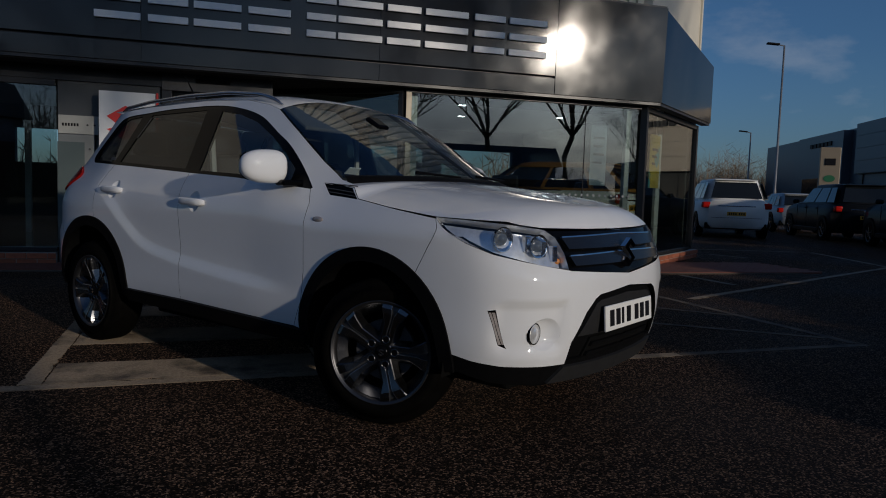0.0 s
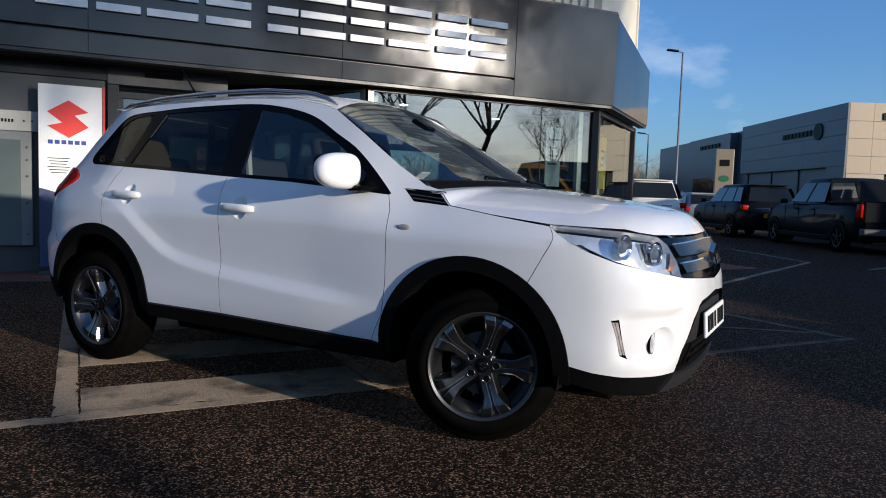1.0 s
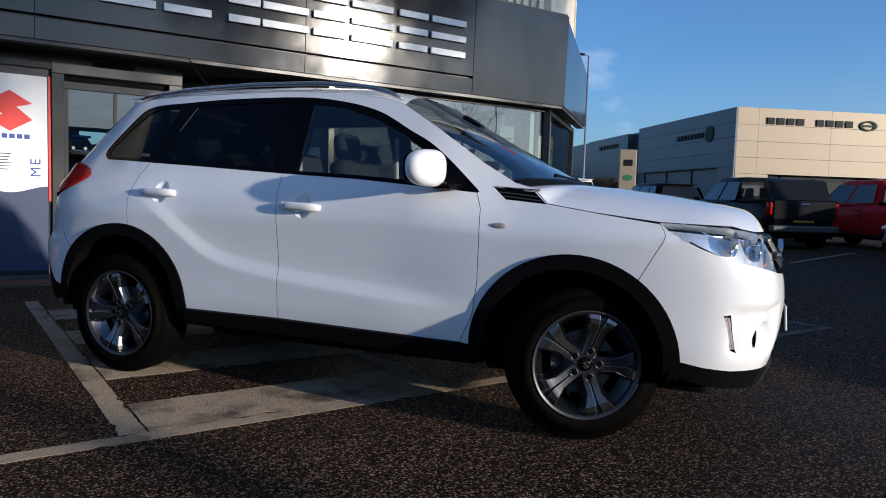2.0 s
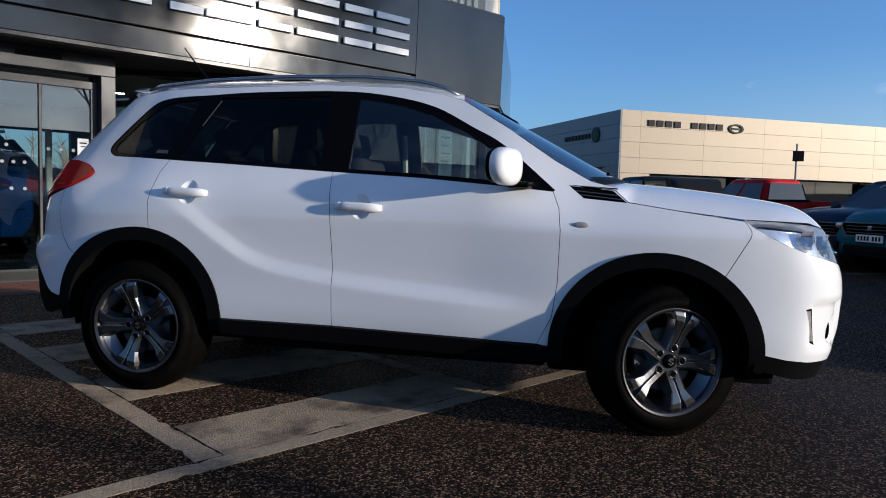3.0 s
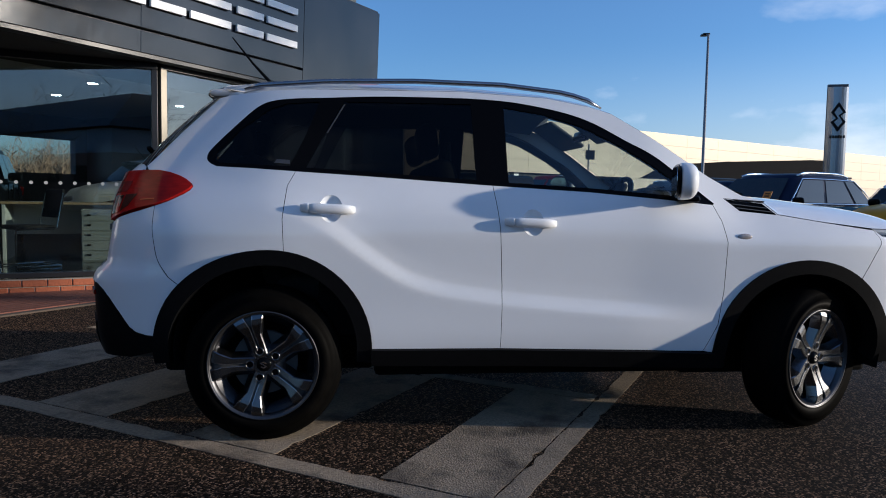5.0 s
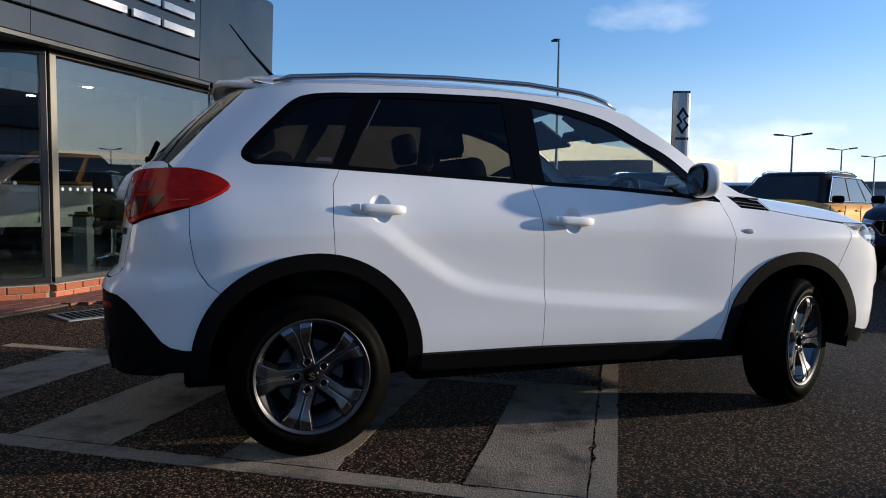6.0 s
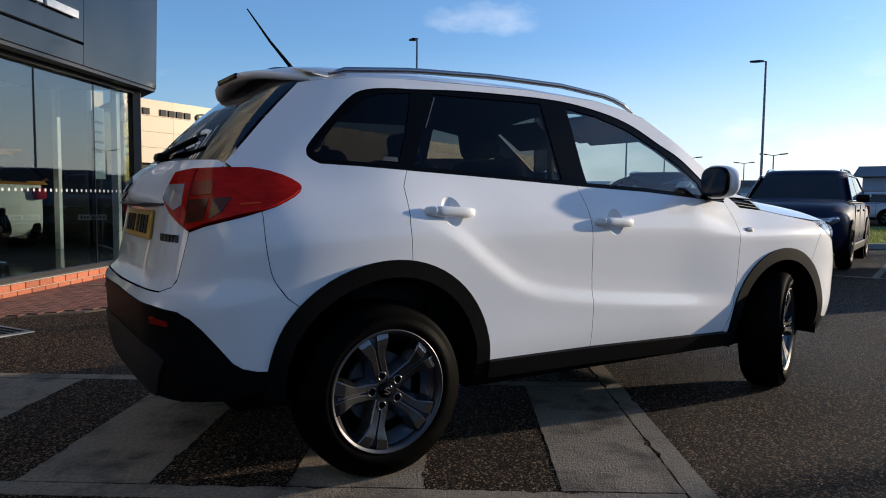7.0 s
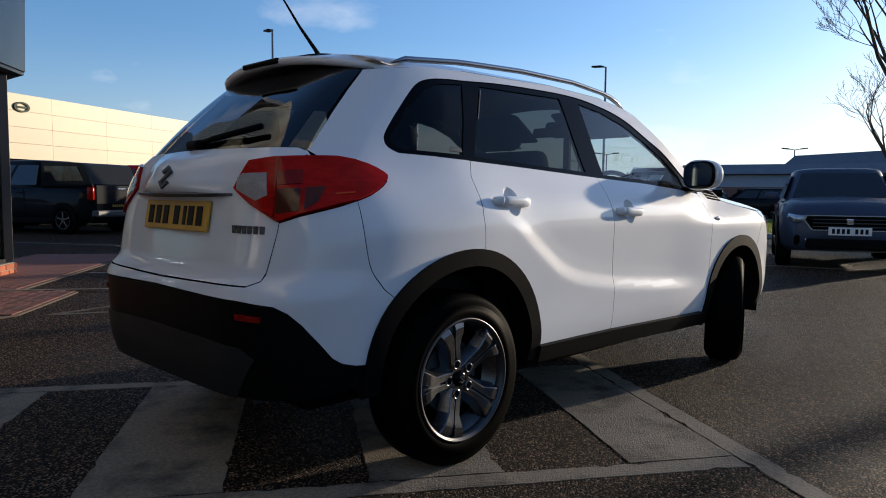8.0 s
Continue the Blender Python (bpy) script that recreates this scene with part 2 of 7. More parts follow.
M_PLATE_WHITE = material("white_plate", (0.78, 0.78, 0.76), 0.35, vary=0.03)
M_PLATE_YELLOW = material("yellow_plate", (0.56, 0.30, 0.02), 0.35, vary=0.05)
M_INK = material("black_print", (0.010, 0.010, 0.012), 0.5, spec=0.1)
M_BLUE_INK = material("blue_print", (0.02, 0.05, 0.28), 0.5)
M_RED_INK = material("red_print", (0.70, 0.04, 0.03), 0.4)
M_WHITE_SIGN = material("white_sign_face", (0.78, 0.78, 0.76), 0.4, vary=0.03)
M_FASCIA = material("glossy_dark_grey_panel", (0.026, 0.028, 0.033), 0.10, vary=0.05, scale=1.5, coat=0.2, rough_vary=0.03, spec=0.35)
M_FRAME = material("dark_aluminium_frame", (0.022, 0.022, 0.024), 0.35, metal=0.2, vary=0.1)
M_LETTER = material("white_raised_letter", (0.82, 0.82, 0.80), 0.35, vary=0.03)
M_CREAM = material("cream_metal_cladding", (0.66, 0.61, 0.50), 0.5, vary=0.06, scale=2.0)
M_BRICK = material("orange_red_brick", (0.34, 0.10, 0.045), 0.85, vary=0.25, scale=40, bump=0.5, bump_scale=90, rand=0.25)
M_MORTAR = material("mortar", (0.30, 0.27, 0.23), 0.9, vary=0.2, scale=50)
M_PAVER = material("red_block_paver", (0.15, 0.050, 0.030), 0.8, vary=0.3, scale=30, bump=0.4, bump_scale=90, rand=0.3)
M_BEDDING = material("dark_paver_joint_sand", (0.075, 0.055, 0.040), 0.95, vary=0.3, scale=50)
M_SHOP_GLASS = glass("shop_glass", (0.72, 0.77, 0.755), 0.05)
M_FLOOR_TILE = material("polished_grey_floor_tile", (0.06, 0.065, 0.064), 0.10, vary=0.15, scale=6)
M_WALL_IN = material("white_interior_wall", (0.62, 0.63, 0.62), 0.8, vary=0.04)
M_WALL_DARK = material("charcoal_interior_wall", (0.10, 0.10, 0.105), 0.7, vary=0.08)
M_CEIL = material("grey_ceiling_tile", (0.68, 0.68, 0.66), 0.9, vary=0.05)
M_POST_WHITE = material("white_painted_steel", (0.80, 0.80, 0.78), 0.4, vary=0.03)
M_JLR = material("champagne_metal_panel", (0.27, 0.217, 0.15), 0.5, metal=0.15, vary=0.04, scale=1.0, rand=0.03)
M_JLR_DARK = material("graphite_metal_panel", (0.075, 0.085, 0.105), 0.4, metal=0.2, vary=0.05, scale=1.0, rand=0.04)
M_GALV = material("galvanised_steel", (0.22, 0.22, 0.225), 0.5, metal=0.4, vary=0.2, scale=12)
M_BARK = material("bark", (0.085, 0.062, 0.045), 0.95, vary=0.4, scale=18, bump=0.7, bump_scale=30, stretch=(1, 1, 0.3))
M_TWIG = material("twig", (0.17, 0.125, 0.085), 0.9, vary=0.3, scale=10)
M_GRASS = material("grass", (0.13, 0.20, 0.03), 0.9, vary=0.4, scale=20, second=(0.19, 0.20, 0.05), mask_scale=2.0)
M_HEDGE = material("winter_scrub", (0.20, 0.145, 0.095), 0.95, vary=0.5, scale=6)
M_KERB = material("concrete_kerb", (0.33, 0.32, 0.30), 0.85, vary=0.2, scale=25, bump=0.3)
M_ROOF_FAR = material("slate_grey_roof_sheet", (0.10, 0.11, 0.13), 0.6, vary=0.2, scale=2)
M_BRICK_FAR = material("brown_brick_wall", (0.20, 0.10, 0.07), 0.9, vary=0.25, scale=5)


def car_paint(name, colour, metal=0.3):
    return material(name, colour, 0.5, metal=metal * 0.5, coat=0.16, spec=0.04, vary=0.04, scale=3.0)


def blade_material():
    """Grass blades: light passes through them."""
    m = bpy.data.materials.new("grass_blade")
    m.use_nodes = True
    nt = m.node_tree
    b = nt.nodes["Principled BSDF"]
    b.inputs["Roughness"].default_value = 0.7
    geo = nt.nodes.new("ShaderNodeNewGeometry")
    ramp = nt.nodes.new("ShaderNodeValToRGB")
    e = ramp.color_ramp.elements
    e[0].color, e[1].color = (0.07, 0.13, 0.015, 1), (0.24, 0.24, 0.05, 1)
    nt.links.new(geo.outputs["Random Per Island"], ramp.inputs["Fac"])
    nt.links.new(ramp.outputs["Color"], b.inputs["Base Color"])
    thin = nt.nodes.new("ShaderNodeBsdfTranslucent")
    nt.links.new(ramp.outputs["Color"], thin.inputs["Color"])
    mix = nt.nodes.new("ShaderNodeMixShader")
    mix.inputs["Fac"].default_value = 0.45
    nt.links.new(b.outputs["BSDF"], mix.inputs[1])
    nt.links.new(thin.outputs["BSDF"], mix.inputs[2])
    nt.links.new(mix.outputs["Shader"], nt.nodes["Material Output"].inputs["Surface"])
    return m


M_BLADE = blade_material()

# ---- mesh tools ----
def finish(bm, smooth=False):
    bmesh.ops.recalc_face_normals(bm, faces=bm.faces[:])
    if smooth:
        for f in bm.faces:
            f.smooth = True


def mesh_of(bm, name, mat, smooth=None):
    me = bpy.data.meshes.new(name)
    if smooth is not None:
        finish(bm, smooth)
    bm.to_mesh(me)
    bm.free()
    me.materials.append(mat)
    return me


def part(name, bm, mat, parent=None, label="", smooth=None, m=None):
    """Links a bmesh as one mesh object, under a thing or a part where one is given."""
    ob = new(name, mesh_of(bm, name, mat, smooth))
    if parent is not None:
        ob.parent = parent
    if m is not None:
        ob.matrix_local = m
    if label:
        tagged(ob, label)
    return ob


def thing(name, label, category, m=None, group="", kind=""):
    ob = new(name)
    ob.empty_display_size = 0.1
    if m is not None:
        ob.matrix_world = m
    return tagged(ob, label, category, group, kind)


def box_bm(size, centre=(0, 0, 0), bevel=0.0, segs=2, bm=None, rot=None):
    bm = bm or bmesh.new()
    m = Matrix.Translation(centre) @ (rot or Matrix()) @ Matrix.Diagonal((*size, 1))
    r = bmesh.ops.create_cube(bm, size=1, matrix=m)
    if bevel:
        es = list({e for v in r["verts"] for e in v.link_edges})
        bmesh.ops.bevel(bm, geom=es, offset=bevel, segments=segs, affect="EDGES", profile=0.5)
    return bm


def cyl_bm(r, h, centre=(0, 0, 0), axis="z", segs=20, r2=None, bm=None):
    bm = bm or bmesh.new()
    rot = {"z": Matrix(), "x": Matrix.Rotation(radians(90), 4, "Y"), "y": Matrix.Rotation(radians(-90), 4, "X")}[axis]
    bmesh.ops.create_cone(bm, cap_ends=True, segments=segs, radius1=r, radius2=r if r2 is None else r2, depth=h, matrix=Matrix.Translation(centre) @ rot)
    return bm


def lathe_bm(profile, segs=48, bm=None, close=False):
    """Turns (radius, height) pairs about the y axis."""
    bm = bm or bmesh.new()
    rings = []
    for k in range(segs):
        a = 2 * math.pi * k / segs
        rings.append([bm.verts.new((r * math.cos(a), y, r * math.sin(a))) for r, y in profile])
    n = len(profile)
    for k in range(segs):
        p, q = rings[k], rings[(k + 1) % segs]
        for i in range(n if close else n - 1):
            j = (i + 1) % n
            bm.faces.new((p[i], p[j], q[j], q[i]))
    return bm


def tube_bm(points, radius, segs=8, bm=None, taper=None):
    """A round bar along points; taper: one radius for each point."""
    bm = bm or bmesh.new()
    pts = [Vector(p) for p in points]
    rings = []
    for i, p in enumerate(pts):
        d = (pts[min(i + 1, len(pts) - 1)] - pts[max(i - 1, 0)]).normalized()
        side = d.cross(Vector((0, 0, 1)))
        if side.length < 1e-3:
            side = d.cross(Vector((0, 1, 0)))
        side.normalize()
        up = side.cross(d)
        r = taper[i] if taper else radius
        rings.append([bm.verts.new(p + (side * math.cos(a) + up * math.sin(a)) * r) for a in (2 * math.pi * k / segs for k in range(segs))])
    for p, q in zip(rings, rings[1:]):
        for k in range(segs):
            bm.faces.new((p[k], p[(k + 1) % segs], q[(k + 1) % segs], q[k]))
    bm.faces.new(rings[0][::-1])
    bm.faces.new(rings[-1])
    return bm


def grid_bm(rows, bm=None):
    """Quads over a list of equally long rows of points."""
    bm = bm or bmesh.new()
    vs = [[bm.verts.new(p) for p in row] for row in rows]
    for a, b in zip(vs, vs[1:]):
        for i in range(len(a) - 1):
            bm.faces.new((a[i], a[i + 1], b[i + 1], b[i]))
    return bm


def thicken(bm, depth):
    """Closes a sheet into a slab."""
    bmesh.ops.recalc_face_normals(bm, faces=bm.faces[:])
    bmesh.ops.solidify(bm, geom=bm.faces[:], thickness=depth)
    return bm


def prism_bm(outline, depth, axis="y", bm=None):
    """A flat outline (two coordinates) pushed along an axis by depth."""
    bm = bm or bmesh.new()
    put = {"y": lambda a, b, d: (a, d, b), "x": lambda a, b, d: (d, a, b), "z": lambda a, b, d: (a, b, d)}[axis]
    lo = [bm.verts.new(put(a, b, 0)) for a, b in outline]
    hi = [bm.verts.new(put(a, b, depth)) for a, b in outline]
    bm.faces.new(lo)
    bm.faces.new(hi[::-1])
    n = len(outline)
    for i in range(n):
        bm.faces.new((lo[i], hi[i], hi[(i + 1) % n], lo[(i + 1) % n]))
    bmesh.ops.recalc_face_normals(bm, faces=bm.faces[:])
    return bm


def smooth_line(points, per=8):
    """A Catmull-Rom line through points, densely sampled."""
    p = [np.array(q, float) for q in points]
    p = [2 * p[0] - p[1]] + p + [2 * p[-1] - p[-2]]
    out = []
    for i in range(1, len(p) - 2):
        for k in range(per):
            t = k / per
            out.append(0.5 * (2 * p[i] + (p[i + 1] - p[i - 1]) * t + (2 * p[i - 1] - 5 * p[i] + 4 * p[i + 1] - p[i + 2]) * t ** 2 + (3 * p[i] - p[i - 1] - 3 * p[i + 1] + p[i + 2]) * t ** 3))
    out.append(p[-2])
    return np.array(out)


def inside(poly, pts):
    """Which of pts lie in a polygon (even-odd)."""
    poly, pts = np.asarray(poly), np.asarray(pts)
    hit = np.zeros(len(pts), bool)
    for (x1, y1), (x2, y2) in zip(poly, np.roll(poly, -1, axis=0)):
        if y1 == y2:
            continue
        c = ((y1 > pts[:, 1]) != (y2 > pts[:, 1])) & (pts[:, 0] < (x2 - x1) * (pts[:, 1] - y1) / (y2 - y1) + x1)
        hit ^= c
    return hit


def densify(poly, step):
    out = []
    for a, b in zip(poly, poly[1:] + poly[:1]):
        a, b = np.array(a), np.array(b)
        n = max(1, int(np.ceil(np.linalg.norm(b - a) / step)))
        out += [tuple(a + (b - a) * k / n) for k in range(n)]
    return out


def fill(outer, holes=(), step=0.05, lines=()):
    """Triangles over a flat outline with holes, following the given lines: points and index triples."""
    from mathutils.geometry import delaunay_2d_cdt
    loops = [densify(list(outer), step)] + [densify(list(h), step) for h in holes]
    verts, edges = [], []
    for lp in loops:
        n0 = len(verts)
        verts += lp
        edges += [(n0 + i, n0 + (i + 1) % len(lp)) for i in range(len(lp))]
    o = np.array(loops[0])
    for ln in lines:
        keep = inside(o, np.array(ln))
        for h in loops[1:]:
            keep &= ~inside(h, np.array(ln))
        rim = np.array(verts[:sum(len(lp) for lp in loops)])
        keep &= np.array([np.min(np.hypot(*(rim - q).T)) > 0.006 for q in np.array(ln)])
        n0, last = len(verts), None
        for q, ok in zip(ln, keep):
            if ok:
                verts.append(tuple(q))
                if last is not None:
                    edges.append((last, len(verts) - 1))
                last = len(verts) - 1
            else:
                last = None
    xs = np.arange(o[:, 0].min() + step * 0.5, o[:, 0].max(), step)
    ys = np.arange(o[:, 1].min() + step * 0.5, o[:, 1].max(), step)
    if len(xs) and len(ys):
        gp = np.array([(x, y) for x in xs for y in ys])
        ok = inside(o, gp)
        for h in loops[1:]:
            ok &= ~inside(h, gp)
        gp = gp[ok]
        if len(gp):
            bd = np.array(verts)
            far = np.array([np.min(np.hypot(*(bd - g).T)) > step * 0.45 for g in gp])
            verts = verts + [tuple(g) for g in gp[far]]
    v2, _, f2, *_ = delaunay_2d_cdt([Vector((float(a), float(b))) for a, b in verts], edges, [], 0, 1e-5)
    pts = np.array([(v.x, v.y) for v in v2])
    cen = np.array([pts[list(f)].mean(axis=0) for f in f2])
    ok = inside(o, cen)
    for h in loops[1:]:
        ok &= ~inside(h, cen)
    def thick(f):
        a, b, c = pts[f[0]], pts[f[1]], pts[f[2]]
        longest = max(np.hypot(*(b - a)), np.hypot(*(c - b)), np.hypot(*(a - c)))
        return abs((b - a)[0] * (c - a)[1] - (b - a)[1] * (c - a)[0]) / longest > 0.0012        # no slivers along the rim

    return pts, [f for f, k in zip(f2, ok) if k and thick(f)]

# ---- ground ----
bm = bmesh.new()
xs = sorted({round(v, 2) for v in np.r_[np.linspace(-600, 600, 13), np.linspace(-60, 60, 13)]})
grid_bm([[(x, y, 0.0) for x in xs] for y in xs], bm)
ground = tagged(part("ground", bm, M_ASPHALT), "dark coarse asphalt car park, damp in patches", "ground", kind="structure")


EDGE_WEAR = random.Random(7)


def stripe(x0, y0, x1, y1, name="painted_stripe", paint=None):
    line = []
    for (ax, ay), (bx, by) in zip(((x0, y0), (x1, y0), (x1, y1), (x0, y1)), ((x1, y0), (x1, y1), (x0, y1), (x0, y0))):
        n_ = max(2, int(math.hypot(bx - ax, by - ay) / 0.045))
        for k in range(n_):                                  # ragged, slightly crumbled edges
            f = k / n_
            wear = 0.0 if k == 0 else EDGE_WEAR.uniform(0, 0.006) + (0.014 if EDGE_WEAR.random() < 0.05 else 0)
            nx, ny = -(by - ay), bx - ax
            ll = math.hypot(nx, ny)
            line.append((ax + (bx - ax) * f + nx / ll * wear, ay + (by - ay) * f + ny / ll * wear))
    bm = prism_bm(line, 0.004, "z")
    bmesh.ops.translate(bm, verts=bm.verts[:], vec=(0, 0, -0.0015))
    return part(name, bm, paint or M_PAINT_LINE)


hatch = thing("hatched_marking", "worn white hatched no-parking marking on asphalt", "road marking", kind="structure")
for k in range(4):
    y0 = 4.17 + 0.985 * k
    stripe(-0.885, y0 if k else 4.225, 0.524, y0 + 0.49, paint=M_PAINT_WORN).parent = hatch
for a in ((-1.0, 4.23, -0.89, 8.15), (0.528, 4.23, 0.63, 8.15), (-4.2, 4.12, 2.90, 4.222)):
    stripe(*a, name="border_line").parent = hatch
# stretches whose darker paint colour carries the shade over them
for a in ((4.48, 4.23, 4.58, 7.70), (2.90, 4.13, 4.58, 4.215)):
    stripe(*a, name="border_line", paint=M_PAINT_SHADED).parent = hatch
stub = stripe(4.40, 7.72, 4.47, 9.15, name="border_line")
stub.parent, stub.location.z = hatch, 0.024
# thin slanting lines in the bay beyond
for x0, y0, x1, y1 in ((2.95, 7.90, 4.47, 6.57), (2.97, 7.82, 3.10, 7.25), (3.55, 6.42, 4.47, 5.46), (3.30, 5.35, 4.47, 4.44)):
    ln = math.hypot(x1 - x0, y1 - y0)
    ob = part("slanting_line", box_bm((ln, 0.075, 0.004), (ln / 2, 0, 0.0008)), M_PAINT_SHADED, hatch)
    ob.matrix_local = pose(x0, y0, 0, 0, 0, math.degrees(math.atan2(y1 - y0, x1 - x0)))

# ---- showroom: shell ----
OUTSIDE = set(bpy.data.objects)
FY = 9.18                                   # the fascia's front plane
CX, CY, EX, EY = 6.21, 9.18, 8.5, 11.1      # the corner, and the far end of the slanting side
SIDE = math.degrees(math.atan2(EY - CY, EX - CX))
SIDE_LEN = math.hypot(EX - CX, EY - CY)
LEFT = -12.0
showroom = thing("showroom_building", "car showroom with dark grey fascia, full-height glazing and brick plinth", "building", kind="structure")


def slab(name, x0, x1, y0, y1, z0, z1, mat, parent=None, bevel=0.0, label=""):
    return part(name, box_bm((x1 - x0, y1 - y0, z1 - z0), ((x0 + x1) / 2, (y0 + y1) / 2, (z0 + z1) / 2), bevel), mat, parent, label)


def on_side(u0, u1, d0, d1, z0, z1, mat, name, parent, bevel=0.0):
    """A box along the slanting side: u metres from the corner, d metres behind its face."""
    ob = part(name, box_bm((u1 - u0, d1 - d0, z1 - z0), ((u0 + u1) / 2, (d0 + d1) / 2, (z0 + z1) / 2), bevel), mat, parent)
    ob.matrix_local = pose(CX, CY, 0, 0, 0, SIDE)
    return ob


# fascia: upper panels over a recessed shadow line, a lower strip, and one tall panel by the corner
TILT = 1.7                                  # degrees by which the fascia leans out at its top


def tilted(name, x0, x1, z0, z1):
    ob = part(name, box_bm((x1 - x0, 0.08, z1 - z0), ((x0 + x1) / 2, 0.04, (z0 + z1) / 2 - 2.44), 0.003), M_FASCIA, showroom)
    ob.matrix_local = pose(0, FY, 2.44, TILT, 0, 0)


cuts = [LEFT, -9.2, -6.4, -3.6, -0.78, 2.04, 4.50]
for a, b in zip(cuts, cuts[1:]):
    tilted("fascia_panel", a + 0.002, b - 0.002, 2.685, 3.77)
    tilted("fascia_strip", a + 0.002, b - 0.002, 2.44, 2.655)
tilted("fascia_panel", 4.504, CX, 2.44, 3.77)
slab("fascia_backing", LEFT, CX - 0.02, FY + 0.06, FY + 0.25, 2.45, 3.76, M_FRAME, showroom)
outline = [(0.0, 2.44), (SIDE_LEN, 2.44), (SIDE_LEN, 3.44), (0.0, 3.77)]
bm = prism_bm(outline, 0.08, "y")
ob = part("fascia_side_panel", bm, M_FASCIA, showroom)
ob.matrix_local = pose(CX, CY, 0, 0, 0, SIDE)
slab("fascia_capping", LEFT, CX, FY - 0.01, FY + 0.26, 3.77, 3.80, M_FRAME, showroom)
# dark gutter-like lip under the fascia
slab("fascia_lip", LEFT, CX, FY + 0.02, FY + 0.16, 2.40, 2.438, M_FRAME, showroom)
on_side(0.0, SIDE_LEN, 0.02, 0.16, 2.40, 2.438, M_FRAME, "fascia_lip", showroom)
slab("soffit", LEFT, CX - 0.1, FY + 0.16, 10.75, 2.41, 2.436, material("black_soffit_board", (0.012, 0.012, 0.013), 0.7, vary=0.15), showroom)
# ribbed cream cladding above
slab("upper_wall", LEFT, 6.1, 9.62, 9.9, 3.76, 7.4, M_CREAM, showroom)
for k in range(82):
    x = 6.0 - 0.15 * k
    slab("cladding_rib", x - 0.028, x + 0.028, 9.575, 9.62, 3.78, 7.4, M_CREAM, showroom)
on_side(0.28, SIDE_LEN + 0.12, 0.30, 0.6, 3.40, 7.4, M_CREAM, "upper_side_wall", showroom)
on_side(SIDE_LEN + 0.03, SIDE_LEN + 0.12, 0.27, 0.30, 3.40, 7.4, M_CREAM, "corner_trim", showroom)
part("wall_sign", box_bm((0.06, 0.4, 0.4), (0, 0, 0)), M_RED_INK, showroom).matrix_local = pose(8.62, 11.05, 5.1, 0, 0, SIDE)

# raised sign: each character of the sign as three plain white bars
SIGN = [(-1.27, -0.78), (-0.70, -0.26), (-0.20, 0.34), (0.42, 0.92), (1.11, 1.47), (1.50, 2.06), (2.12, 2.56), (2.62, 3.20), (3.29, 3.72), (3.78, 4.33)]
for a, b in SIGN:
    ch = thing("sign_character", "raised white bars on the dark fascia", "sign", pose((a + b) / 2, FY - 0.054, 3.145, TILT, 0, 0), group="fascia sign", kind="")
    for z in (-0.205, 0.0, 0.205):
        part("bar", box_bm((b - a, 0.03, 0.082), bevel=0.004), M_LETTER, ch, m=pose(0, 0.0, z))
    for x in (-1, 1):
        part("stud", cyl_bm(0.012, 0.03, axis="y", segs=8), M_FRAME, ch, m=pose(x * (b - a) * 0.3, 0.025, 0.205))

# ---- showroom: glazing ----
GY = 9.45


def glazing(x0, x1, y, z0, z1, posts, parent, top=0.07):
    slab("window_head", x0, x1, y - 0.05, y + 0.05, z1 - top, z1, M_FRAME, parent, 0.004)
    slab("window_sill", x0, x1, y - 0.05, y + 0.05, z0, z0 + 0.05, M_FRAME, parent, 0.004)
    for a, b in posts:
        slab("mullion", a, b, y - 0.05, y + 0.05, z0 + 0.05, z1 - top, M_FRAME, parent, 0.004)
    edges = [x0] + [v for p in posts for v in p] + [x1]
    for a, b in zip(edges[::2], edges[1::2]):
        if b - a > 0.05:
            slab("pane", a, b, y - 0.006, y + 0.006, z0 + 0.05, z1 - top, M_SHOP_GLASS, parent)


w1 = thing("window_1", "tall showroom window in dark aluminium frames", "window", kind="structure")
slab("window_head", 2.46, 6.10, GY - 0.05, GY + 0.05, 2.36, 2.43, M_FRAME, w1)
slab("window_sill", 2.46, 6.10, GY - 0.05, GY + 0.05, 0.16, 0.20, M_FRAME, w1)
slab("mullion", 2.46, 2.54, GY - 0.05, GY + 0.09, 0.20, 2.36, material("bronze_frame", (0.15, 0.135, 0.11), 0.3, metal=0.6, vary=0.1), w1, 0.004)
slab("mullion", 6.06, 6.13, GY - 0.06, GY + 0.05, 0.20, 2.36, M_FRAME, w1, 0.004)
slab("pane", 2.54, 5.135, GY - 0.006, GY + 0.006, 0.20, 2.36, M_SHOP_GLASS, w1)
slab("pane", 5.145, 6.06, GY - 0.006, GY + 0.006, 0.20, 2.36, M_SHOP_GLASS, w1)
slab("joint", 5.135, 5.145, GY - 0.008, GY + 0.008, 0.20, 2.36, M_INK, w1)
w2 = thing("window_2", "slanting side window of the showroom", "window", kind="structure")
for u0, u1 in ((0.0, 0.09), (SIDE_LEN - 0.09, SIDE_LEN)):
    on_side(u0, u1, 0.20, 0.30, 0.16, 2.40, M_FRAME, "mullion", w2, 0.004)
on_side(0.09, SIDE_LEN - 0.09, 0.21, 0.29, 2.33, 2.40, M_FRAME, "window_head", w2)
on_side(0.09, SIDE_LEN - 0.09, 0.21, 0.29, 0.16, 0.20, M_FRAME, "window_sill", w2)
on_side(0.09, SIDE_LEN - 0.09, 0.244, 0.256, 0.20, 2.33, M_SHOP_GLASS, "pane", w2)
